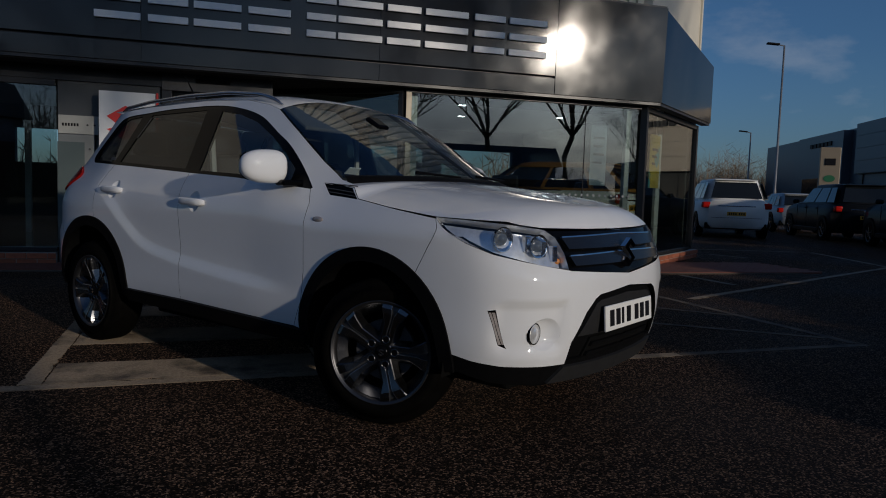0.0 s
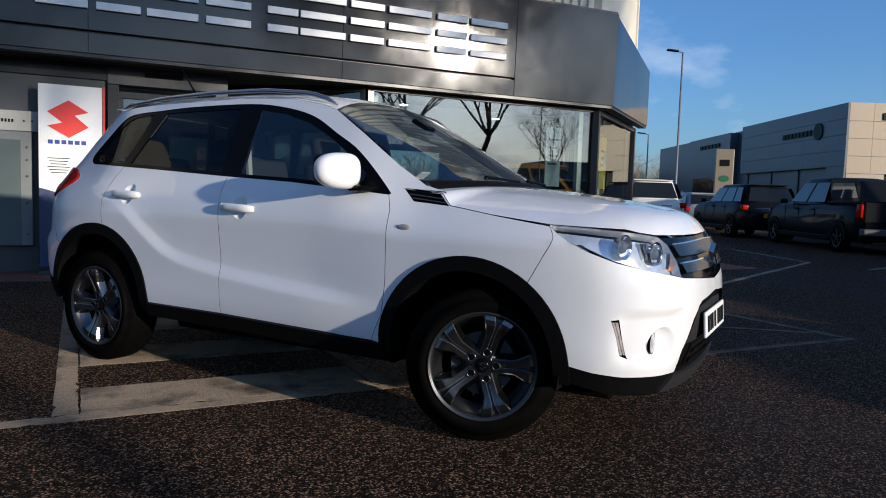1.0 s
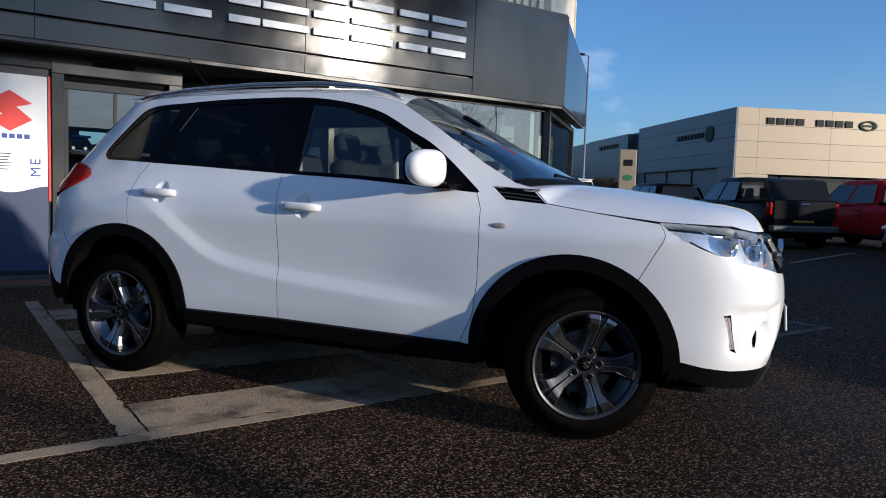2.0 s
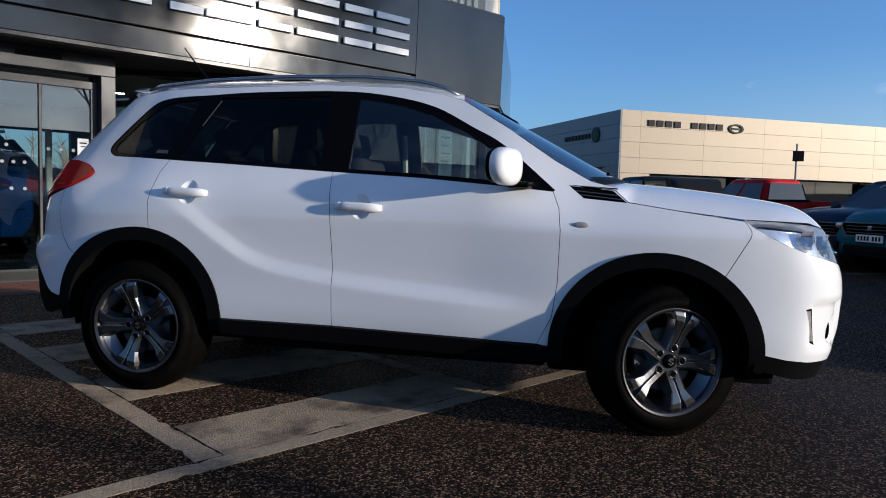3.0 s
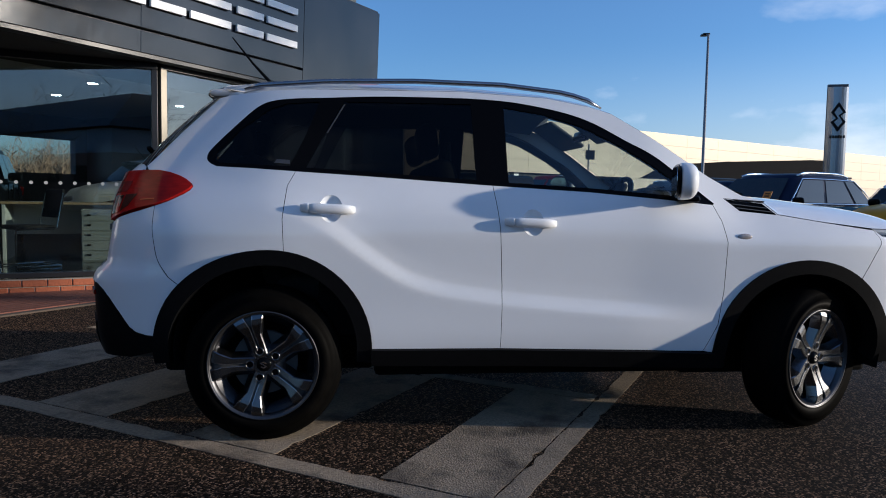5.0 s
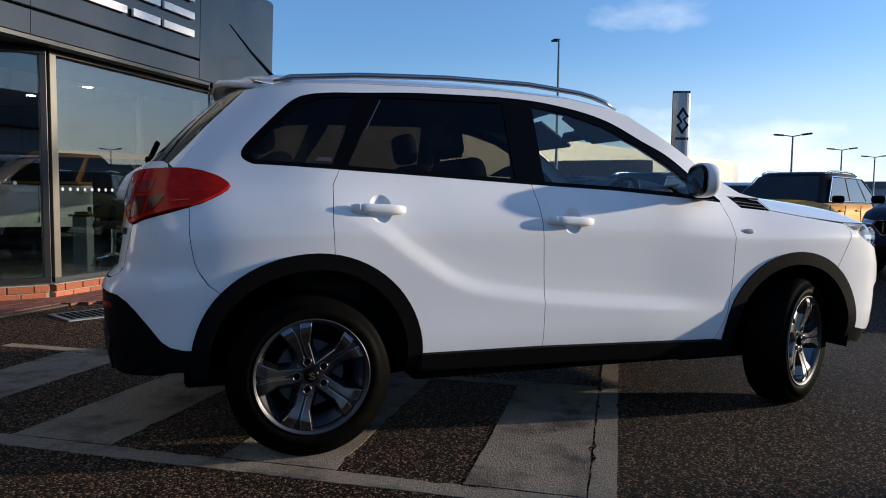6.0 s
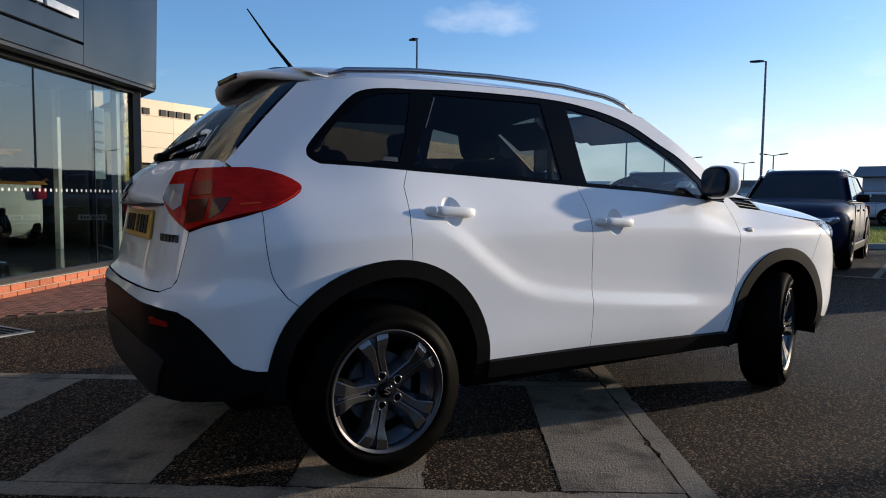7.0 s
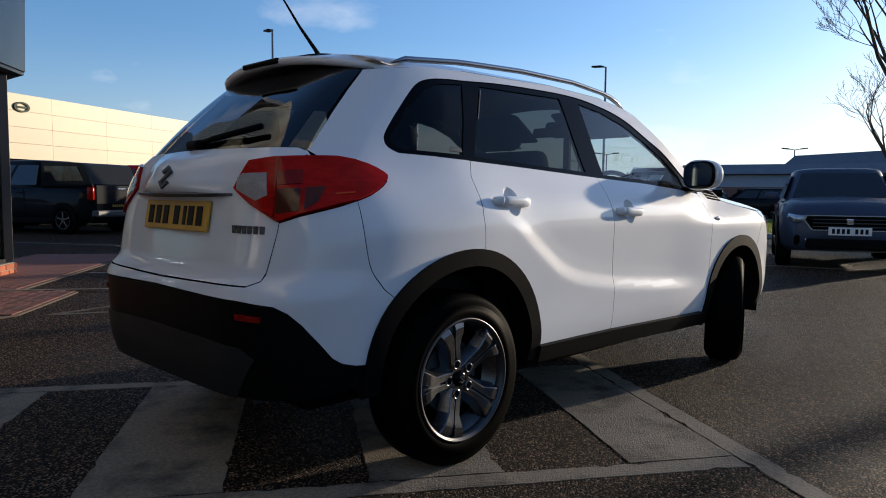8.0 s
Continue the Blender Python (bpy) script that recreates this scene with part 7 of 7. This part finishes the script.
vehicle("crossover_car", "navy blue crossover with an upright barred chrome grille", nose_at(7.5, 0.2, 146, 4.3), P_NAVY, 4.3, 1.78, 1.58, rails=True, upright=True)
vehicle("crossover_car", "yellow crossover with a black roof, parked nose out", nose_at(9.5, 2.1, 147, 4.2), P_YELLOW, 4.2, 1.78, 1.60, rails=True, roof_paint=P_BLACK)
vehicle("crossover_car", "turquoise SUV with dark roof and silver rails, parked nose out", nose_at(9.95, 4.9, 147, 4.2), P_TEAL, 4.2, 1.78, 1.60, rails=True, roof_paint=P_NAVY)
vehicle("hatchback", "dark navy hatchback parked nose out in the row", nose_at(10.6, 5.9, 150, 3.85), P_NAVY, 3.85, 1.74, 1.48, bonnet=0.93, belt=0.97, cowl=0.75, tail=-1.85, roof_front=0.15, roof_rear=-1.35)
vehicle("estate_car", "dark estate car with roof rails behind the row", nose_at(15.4, 7.2, 160, 4.6), P_BLACK, 4.6, 1.8, 1.62, rails=True)
vehicle("large_suv", "white large SUV seen from behind, with a dark rear window", tail_at(14.6, 16.9, 60, 4.7), P_WHITE, 4.7, 1.98, 1.75, belt=1.10, bonnet=1.02, tail=-2.25, roof_rear=-1.95)
vehicle("large_suv", "black large SUV parked with its tail towards the car park", tail_at(18.2, 15.6, 62, 4.7), P_BLACK, 4.7, 1.98, 1.72, belt=1.10, bonnet=1.02, tail=-2.25, roof_rear=-1.95)
vehicle("pickup_truck", "black double-cab pickup with a windowed canopy over its bed", tail_at(15.5, 10.2, 60, 5.3), P_BLACK, 5.3, 1.88, 1.80, belt=1.12, bonnet=1.08, cowl=1.15, roof_front=0.6, pickup=True, canopy=True)
vehicle("pickup_truck", "bright red double-cab pickup truck", tail_at(18.2, 7.9, 64, 5.3), P_RED, 5.3, 1.88, 1.82, belt=1.14, bonnet=1.08, cowl=1.15, roof_front=0.6, pickup=True)
vehicle("large_suv", "dark SUV parked before the far dealership", tail_at(20.5, 12.6, 62, 4.7), P_NAVY, 4.7, 1.95, 1.75, belt=1.10, bonnet=1.02)
for k, (x, y, p_, lab) in enumerate(((29.0, -13.0, P_SILVER, "silver hatchback far across the road"), (27.1, -15.2, P_BLACK, "black hatchback far across the road"), (26.4, -17.8, P_WHITE, "white hatchback far across the road"), (16.2, 0.2, P_SILVER, "silver hatchback in the second row"), (22.0, 22.5, P_SILVER, "silver estate beside the far dealership"))):
    vehicle("hatchback", lab, pose(x, y, 0, 0, 0, 50 if k < 3 else 148 if k < 4 else 60), p_, 4.1, 1.75, 1.48, bonnet=0.93, belt=0.97)
for k, (x, y, p_, lab) in enumerate(((13.6, 3.6, P_GREY, "slate grey crossover in the second row"), (14.6, 5.6, P_BLACK, "black crossover in the second row"), (19.3, 5.2, P_BLACK, "black crossover beside the pylon sign"), (21.3, 7.0, P_NAVY, "navy crossover further along the row"), (20.2, 0.6, P_WHITE, "white crossover behind the pylon sign"))):
    vehicle("crossover_car", lab, pose(x, y, 0, 0, 0, 150), p_, 4.3, 1.8, 1.62, rails=k % 2 == 0)
card = tagged(part("price_card", box_bm((0.012, 0.15, 0.15), bevel=0.003), material("orange_card", (0.70, 0.24, 0.03), 0.6, vary=0.08), m=pose(10.49, 3.80, 1.18, 0, -30, 147)), "orange card standing behind the windscreen of the turquoise car", "sign")
for z in (0.035, 0.0, -0.035):
    part("print_bar", box_bm((0.003, 0.10, 0.016)), M_INK, card, m=pose(0.0075, 0, z))
# on show indoors
up = SKEW @ Matrix.Translation((0, 0, 0.15))
vehicle("display_car", "white show car with an orange-brown roof inside the showroom", up @ tail_at(7.40, 11.75, 135, 3.8), P_WHITE, 3.8, 1.70, 1.55, roof_paint=P_ORANGE)
vehicle("display_car", "black show car on the showroom floor, nose to the glass", up @ nose_at(1.9, 13.3, 235, 4.2), P_BLACK, 4.2, 1.78, 1.60)
vehicle("display_car", "bright blue show car just inside the entrance", up @ pose(-0.9, 12.3, 0, 0, 0, 100), P_BLUE, 3.85, 1.72, 1.50)

# ---- the far dealership ----
FX, FY2 = 40.4, 28.0                       # its near corner
UA = -27.9                                 # the long front runs that way, the short wing square to it
dealer = thing("far_dealership", "long low dealership clad in champagne and graphite metal panels", "building", pose(FX, FY2, 0, 0, 0, UA), kind="structure")


def d_box(name, u0, u1, v0, v1, z0, z1, mat, bevel=0.0, parent=dealer):
    return part(name, box_bm((u1 - u0, v1 - v0, z1 - z0), ((u0 + u1) / 2, (v0 + v1) / 2, (z0 + z1) / 2), bevel), mat, parent)


d_box("core", 0.3, 95, 1.6, 40, 0, 7.2, M_JLR_DARK)
# front: panels over a deep glazed recess
zs = [3.15, 4.2, 5.25, 6.3, 7.4]
us = [0.0, 1.45] + [1.45 + 5.1 * k for k in range(1, 18)]
for a, b in zip(us, us[1:]):
    for z0, z1 in zip(zs, zs[1:]):
        d_box("panel", a + 0.007, b - 0.007, 0.0, 0.12, z0 + 0.010, z1 - 0.010, M_JLR, 0.0)
for z0, z1 in ((0.0, 1.05), (1.05, 2.1), (2.1, 3.15)):
    d_box("panel", 0.02, 2.3, 0.0, 0.12, z0 + 0.02, z1 - 0.02, M_JLR)
    d_box("panel", 23.0, 31.0, 0.0, 0.12, z0 + 0.02, z1 - 0.02, M_JLR)
    for k in range(5):
        d_box("panel", 59.0 + 5.1 * k, 64.06 + 5.1 * k, 0.0, 0.12, z0 + 0.02, z1 - 0.02, M_JLR)
d_box("panel_backing", 0.05, 89, 0.06, 1.6, 3.15, 7.38, M_JLR_DARK)
d_box("corner_block", 0.05, 2.25, 0.06, 1.6, 0, 3.15, M_JLR_DARK)
d_box("recess_glass", 2.3, 89, 1.45, 1.55, 0.2, 3.1, M_DARK_GLASS)
for k in range(14):
    d_box("recess_mullion", 4.0 + 6.0 * k, 4.12 + 6.0 * k, 1.35, 1.45, 0.0, 3.15, M_FRAME)
d_box("entrance_pillar", 10.5, 11.0, 0.4, 0.9, 0, 3.15, M_POST_WHITE)
# a dark sweeping canopy over the far half
bm = prism_bm([(25.5, 3.2), (59, 3.05), (59, 6.2), (55, 6.1), (38.5, 5.2), (31.6, 4.7), (28.1, 4.15)], 0.2, "y")
part("canopy_face", bm, material("charcoal_canopy", (0.008, 0.008, 0.009), 0.8, vary=0.1, scale=1, spec=0.02), dealer, m=pose(0, -0.25, 0))
# side wing, its panels over a recess, then a separate lower block
side_zs = [3.6, 4.55, 5.5, 6.45, 7.4]
for a in range(3):
    v0, v1 = 5.2 * a, 5.2 * (a + 1)
    for z0, z1 in zip(side_zs, side_zs[1:]):
        d_box("side_panel", -0.12, 0.0, v0 + 0.006, v1 - 0.006, z0 + 0.012, z1 - 0.012, M_JLR_DARK)
d_box("side_backing", -0.06, 0.3, 0.05, 15.6, 3.58, 7.38, M_JLR_DARK)
for z0, z1 in ((0.0, 1.2), (1.2, 2.4), (2.4, 3.6)):
    d_box("side_panel", -0.12, 0.0, 0.02, 2.1, z0 + 0.012, z1 - 0.012, M_JLR_DARK)
d_box("side_wall", 0.5, 0.7, 2.1, 15.6, 0.0, 3.5, M_WALL_IN)
d_box("side_glass", 0.35, 0.45, 2.1, 8.6, 0.3, 3.5, M_DARK_GLASS)
for k in range(4):
    d_box("side_mullion", 0.22, 0.33, 2.2 + 4.2 * k, 2.4 + 4.2 * k, 0, 3.58, M_FRAME)
d_box("far_wing", -0.4, 12, 17.3, 27.6, 0, 7.1, M_JLR_DARK)
d_box("far_wing_recess", -0.45, -0.4, 18.4, 26.0, 0.3, 3.4, M_DARK_GLASS)
# signs as plain bars
for k in range(9):
    if k != 4:
        d_box("sign_bar", 2.0 + 0.69 * k, 2.5 + 0.69 * k, -0.08, 0.0, 6.38, 6.80, M_INK)
M_BADGE = material("dark_green_badge", (0.012, 0.03, 0.02), 0.5, spec=0.1)
ring = [[(9.15 + (0.62 - 0.17 * k) * math.cos(a), d, 6.55 + (0.34 - 0.11 * k) * math.sin(a)) for a in np.linspace(0, 2 * math.pi, 29)] for k, d in ((0, -0.01), (0, -0.10), (1, -0.10), (1, -0.01))]
part("sign_ring", grid_bm(ring), M_BADGE, dealer)
d_box("sign_ring_bar", 8.75, 9.55, -0.09, -0.02, 6.49, 6.61, M_BADGE)
for k in range(8):
    d_box("sign_bar", -0.20, -0.12, 4.2 + 0.52 * k, 4.58 + 0.52 * k, 5.75, 6.10, M_INK)
for k in range(6):
    d_box("sign_bar", -0.48, -0.40, 19.6 + 0.85 * k, 20.2 + 0.85 * k, 6.05, 6.4, M_INK)
badge = lathe_bm([(0.0, 0.0), (0.55, 0.0), (0.55, 0.08), (0.0, 0.08)], 24)
part("sign_badge", badge, M_BADGE, dealer, m=pose(-0.12, 3.3, 5.93, 0, 0, 90))

# pylon signs
pyl = thing("pylon_sign", "pale upright pylon sign with dark emblems before the far dealership", "sign", pose(30.6, 28.5, 0, 0, 0, -40))
part("slab", box_bm((0.95, 0.3, 4.05), (0, 0, 2.025), 0.03), M_JLR, pyl)
part("emblem", box_bm((0.5, 0.03, 0.35), (0, -0.165, 3.3), 0.02), M_INK, pyl)
part("emblem", lathe_bm([(0.0, 0.0), (0.22, 0.0), (0.22, 0.02), (0.0, 0.02)], 20), material("green_badge", (0.03, 0.14, 0.06), 0.4), pyl, m=pose(0, -0.17, 2.45) @ Matrix.Diagonal((1.2, 1, 0.8, 1)))
py2 = thing("pylon_sign", "tall silver curved pylon sign with an outlined mark", "sign", pose(18.5, 2.5, 0, 0, 0, -78))
rows = [[(0.25 * v, -0.13 + 0.09 * v * v, z) for v in np.linspace(-1, 1, 9)] for z in (0.0, 1.4, 2.8, 4.12)]
bm = grid_bm(rows)
part("curved_face", thicken(bm, 0.02), M_SILVER, py2, smooth=False)
part("back_face", box_bm((0.49, 0.10, 4.2), (0, 0.03, 2.1), 0.01), M_WALL_DARK, py2)
part("mark", prism_bm([(-0.18, 3.45), (0.0, 3.72), (0.18, 3.45), (0.05, 3.36), (0.18, 3.2), (0.0, 2.95), (-0.18, 3.2), (-0.05, 3.3)], 0.02, "y"), M_INK, py2, m=pose(0, -0.17, 0))
part("mark_face", prism_bm([(-0.10, 3.45), (0.0, 3.60), (0.10, 3.45), (0.0, 3.37), (0.10, 3.2), (0.0, 3.07), (-0.10, 3.2), (0.0, 3.29)], 0.02, "y"), M_SILVER, py2, m=pose(0, -0.176, 0))
for k in range(6):
    part("name_bar", box_bm((0.045, 0.02, 0.07), (-0.16 + 0.064 * k, -0.15, 2.82)), M_INK, py2)
signpost = thing("sign_post", "small dark square sign on a thin post", "sign", pose(19.6, 9.4, 0, 0, 0, -60))
part("post", cyl_bm(0.03, 2.85, (0, 0, 1.425), "z", 10), M_GALV, signpost)
part("plate", box_bm((0.30, 0.03, 0.30), (0.04, -0.03, 2.5), 0.01), M_INK, signpost)

# ---- street lamps ----
def street_lamp(x, y, h, turn, twin=False):
    s = thing("street_lamp", "tall grey steel street lamp with a flat LED head" if not twin else "twin-armed grey car park lamp", "street lamp", pose(x, y, 0, 0, 0, turn), "twin lamps" if twin else "street lamps")
    part("column", tube_bm([(0, 0, 0), (0, 0, 1.2), (0, 0, 1.25), (0, 0, h)], 0.06, 12, taper=[0.095, 0.095, 0.07, 0.045]), M_GALV, s, smooth=True)
    for sg in ((1, -1) if twin else (1,)):
        part("arm", tube_bm([(0, 0, h - 0.02), (sg * (0.45 if twin else 0.35), 0, h + 0.06)], 0.03, 8), M_GALV, s)
        part("lamp_head", box_bm((0.62 if not twin else 0.55, 0.28, 0.09), bevel=0.03, segs=3), M_INK, s, smooth=True, m=pose(sg * (0.72 if twin else 0.55), 0, h + 0.09, 0, sg * -6, 0))
    return s


street_lamp(28.4, 29.8, 9.2, 150)
street_lamp(28.6, 6.94, 8.0, 20)
street_lamp(28.7, -8.42, 7.15, 20)
for x, y, h in ((40.6, -5.2, 4.75), (54.5, -11.5, 4.9), (51.8, -19.0, 4.5), (62, -16, 4.8), (70, -24, 4.8), (48.5, -34, 5.0)):
    street_lamp(x, y, h, 70, True)
street_lamp(39.5, 44.0, 6.4, 150)

# ---- far buildings, verge, kerbs ----
verge = tagged(part("grass_verge", box_bm((32, 9.6, 0.10), (0, 0, 0.05), 0.02), M_GRASS, m=pose(18.5, -18.6, 0, 0, 0, -85)), "green grass verge beyond the parked row", "grass", kind="structure")
kerb_t = thing("kerb", "pale concrete kerb along the verge", "kerb", pose(18.5, -18.6, 0, 0, 0, -85), kind="structure")
km = mesh_of(box_bm((0.90, 0.13, 0.125), (0, 0, 0.0625), 0.012, 2), "kerb_stone", M_KERB)
for sg in (-1, 1):
    for k in range(36):
        o = new("kerb_stone", km)
        o.parent = kerb_t
        o.matrix_local = pose(-15.9 + 0.915 * k, sg * 4.87, 0)


rng_g = random.Random(77)
blades, faces_g = [], []
for k in range(26000):
    u = -15.6 + 20.0 * rng_g.random() ** 1.3
    v = rng_g.uniform(-4.7, 4.7)
    a, hgt, wid = rng_g.uniform(0, math.pi), rng_g.uniform(0.05, 0.12), rng_g.uniform(0.006, 0.012)
    dx, dy = math.cos(a) * wid, math.sin(a) * wid
    lx, ly = rng_g.uniform(-0.04, 0.04), rng_g.uniform(-0.04, 0.04)
    n0 = len(blades)
    blades += [(u - dx, v - dy, 0.095), (u + dx, v + dy, 0.095), (u + lx, v + ly, 0.095 + hgt)]
    faces_g.append((n0, n0 + 1, n0 + 2))
gm = bpy.data.meshes.new("grass")
gm.from_pydata(blades, [], faces_g)
gm.materials.append(M_BLADE)
grass = tagged(new("grass", gm), "short sunlit green grass on the verge", "grass", kind="stuff")
grass.matrix_world = pose(18.5, -18.6, 0, 0, 0, -85)


def far_house(x, y, turn, w, d, h, ridge, wall, label):
    b = thing("far_building", label, "building", pose(x, y, 0, 0, 0, turn), kind="structure")
    part("walls", box_bm((w, d, h), (0, 0, h / 2)), wall, b)
    part("roof", prism_bm([(-d / 2 - 0.4, h), (d / 2 + 0.4, h), (d / 2 - 1.0, h + ridge), (-d / 2 + 1.0, h + ridge)], w + 0.8, "x"), M_ROOF_FAR, b, m=pose(-w / 2 - 0.4, 0, 0.0))
    part("pale_band", box_bm((w + 0.04, d + 0.04, h * 0.28), (0, 0, h * 0.84)), material("pale_band_sheet", (0.30, 0.33, 0.38), 0.6, vary=0.1) if "pale_band_sheet" not in bpy.data.materials else bpy.data.materials["pale_band_sheet"], b)
    for k in range(int(w / 3)):
        wd = part("window", box_bm((1.3, 0.08, 0.9), (-w / 2 + 1.8 + 3 * k, -d / 2 - 0.01, h * 0.45)), M_DARK_GLASS, b)
        wd2 = part("window", box_bm((1.3, 0.08, 0.9), (-w / 2 + 1.8 + 3 * k, d / 2 + 0.01, h * 0.45)), M_DARK_GLASS, b)
    return b


far_house(31.8, -21.8, 50, 11, 9, 2.25, 0.55, M_BRICK_FAR, "low brown brick building with a dark sheet roof")
far_house(36.8, -34.0, 9.6, 13, 8, 3.2, 0.95, M_BRICK_FAR, "taller brown brick wing with a dark sheet roof")
far_house(82.0, -26.0, -20, 30, 14, 2.5, 0.5, M_WALL_IN, "long pale flat building far off")
far_house(8.0, -34.0, 0, 26, 10, 3.2, 1.4, M_BRICK_FAR, "low brick building behind the trees")
far_house(-24.0, -26.0, 25, 20, 10, 4.5, 1.8, M_BRICK_FAR, "brick building behind the car park")

# ---- trees ----
def bare_tree(x, y, h, seed, label, spread=0.55, levels=6, lean=0.0):
    rng = random.Random(seed)
    t = thing("bare_tree", label, "tree", pose(x, y, 0), "bare trees")
    limbs, twigs = bmesh.new(), bmesh.new()
    trunk = [(0, 0, -0.1)]
    p = Vector((0, 0, 0))
    fork = h * 0.40
    for k in range(1, 5):
        p = Vector((rng.uniform(-0.05, 0.05) * k + lean * k * 0.1, rng.uniform(-0.05, 0.05) * k, fork * k / 4))
        trunk.append(tuple(p))
    r0 = h * 0.013
    part("trunk", tube_bm(trunk, r0, 12, taper=[r0 * 1.5, r0 * 1.15, r0 * 1.05, r0, r0 * 0.95]), M_BARK, t, smooth=True)

    def grow(p, d, length, r, lv):
        pts, rad = [tuple(p)], [r]
        q, dd = p.copy(), d.copy()
        n_ = 4
        for k in range(n_):
            dd = (dd + Vector((rng.uniform(-1, 1), rng.uniform(-1, 1), rng.uniform(-0.5, 0.9))) * (0.16 if lv < 3 else 0.26)).normalized()
            q = q + dd * length / n_
            pts.append(tuple(q))
            rad.append(max(0.007, r * (1 - 0.42 * (k + 1) / n_)))
            if lv < levels and k >= 1:
                for _ in range(1 if k < n_ - 1 else 2):
                    ax = Vector((rng.uniform(-1, 1), rng.uniform(-1, 1), rng.uniform(-0.4, 0.6)))
                    nd = (dd + ax.normalized() * rng.uniform(0.55, 1.0) * (spread + 0.25)).normalized()
                    nd.z = nd.z * 0.8 + 0.12
                    grow(q, nd.normalized(), length * rng.uniform(0.52, 0.74), rad[-1] * 0.62, lv + 1)
        tube_bm(pts, r, 6 if lv < 3 else 3, limbs if lv < 3 else twigs, rad)

    for k in range(6):
        a = 2 * math.pi * k / 6 + rng.uniform(-0.4, 0.4)
        d = Vector((math.cos(a) * spread, math.sin(a) * spread, 0.8)).normalized()
        grow(p, d, h * rng.uniform(0.26, 0.36), r0 * 0.52, 1)
    grow(p, Vector((0.05, 0, 1)), h * 0.34, r0 * 0.75, 1)
    part("branchwork", limbs, M_BARK, t, smooth=True)
    part("crown", twigs, M_TWIG, t, smooth=True)
    return t


bare_tree(14.0, -11.2, 9.5, 4, "bare winter tree with spreading limbs beyond the parked row", 0.55)
bare_tree(10.6, -12.2, 9.0, 11, "bare winter tree with dense twigs", 0.65)
bare_tree(6.7, -14.2, 9.2, 21, "bare winter tree by the car park edge", 0.78)
bare_tree(21.5, -17.5, 6.5, 31, "small bare tree near the far building", 0.6, 4)
bare_tree(-6.0, -13.0, 8.5, 41, "bare winter tree behind the car park", 0.7, 4)

# winter scrub along the horizon: thin upright twigs in clumps
def scrub(name, x0, y0, x1, y1, n_, h, seed):
    rng = random.Random(seed)
    bm = bmesh.new()
    for k in range(n_):
        u = rng.random()
        x, y = x0 + (x1 - x0) * u + rng.uniform(-2, 2), y0 + (y1 - y0) * u + rng.uniform(-2, 2)
        hh = h * rng.uniform(0.35, 1.0) * (0.75 + 0.25 * math.sin(u * 37))
        for j in range(4):
            a, tilt = rng.uniform(0, 6.28), rng.uniform(0.05, 0.35)
            w = rng.uniform(0.025, 0.06)
            tip = Vector((x + math.cos(a) * tilt * hh, y + math.sin(a) * tilt * hh, hh * rng.uniform(0.6, 1)))
            b = Vector((x, y, 0))
            mid = b.lerp(tip, 0.5) + Vector((rng.uniform(-0.2, 0.2), rng.uniform(-0.2, 0.2), 0))
            vs = [bm.verts.new(b + Vector((w, 0, 0))), bm.verts.new(b - Vector((w, 0, 0))), bm.verts.new(b + Vector((0, w, 0))), bm.verts.new(tip)]
            bm.faces.new((vs[0], vs[1], vs[3]))
            bm.faces.new((vs[1], vs[2], vs[3]))
            bm.faces.new((vs[2], vs[0], vs[3]))
            for _ in range(7):
                c = b.lerp(tip, rng.uniform(0.25, 0.95))
                e = c + Vector((rng.uniform(-0.6, 0.6), rng.uniform(-0.6, 0.6), rng.uniform(0.2, 0.8))) * hh * 0.22
                tv = [bm.verts.new(c + Vector((0, 0, w * 0.6))), bm.verts.new(c - Vector((0, 0, w * 0.6))), bm.verts.new(e)]
                bm.faces.new(tv)
    ob = part(name, bm, M_HEDGE)
    return tagged(ob, "brown leafless scrub and saplings along the horizon", "bushes", kind="stuff")


scrub("winter_scrub", 50, 98, 92, 74, 2200, 10.5, 1)
scrub("winter_scrub", 44, 78, 62, 62, 900, 6.0, 2)
scrub("winter_scrub", -30, -24, 45, -40, 500, 4.5, 3)
scrub("winter_scrub", -20, 30, 30, 34, 500, 4.5, 5)
# unseen thicket, added so that the left showroom glass mirrors something dark
scrub("winter_scrub", -34, -17, -4, -31, 1100, 9.0, 6)
# white bay lines of the row, and a kerbed island line
lines = thing("bay_markings", "thin worn white parking bay lines", "road marking", kind="structure")
for x, y, a, ln in ((8.3, 0.95, 144, 5.2), (9.1, 3.1, 146, 5.2), (6.37, -0.63, 146, 5.9), (9.9, 5.2, 148, 5.2), (3.7, -2.6, 144, 5.2)):
    o = part("bay_line", box_bm((ln, 0.09, 0.004), (-ln / 2, 0, 0.003)), M_PAINT_LINE, lines)
    o.matrix_local = pose(x, y, 0, 0, 0, a)
for x0, y0, x1, y1 in ((4.75, 6.41, 11.2, 9.3), (6.9, 0.1, 2.5, -5.7), (9.5, 13.2, 12.6, 12.3), (11.2, 9.3, 12.6, 12.3), (11.1, 8.07, 16.0, 9.2), (6.2, 8.45, 6.22, 7.42), (9.42, 11.8, 9.66, 11.0)):
    ln = math.hypot(x1 - x0, y1 - y0)
    o = part("bay_line", box_bm((ln, 0.09, 0.004), (ln / 2, 0, 0.003)), M_PAINT_LINE, lines)
    o.matrix_local = pose(x0, y0, 0, 0, 0, math.degrees(math.atan2(y1 - y0, x1 - x0)))
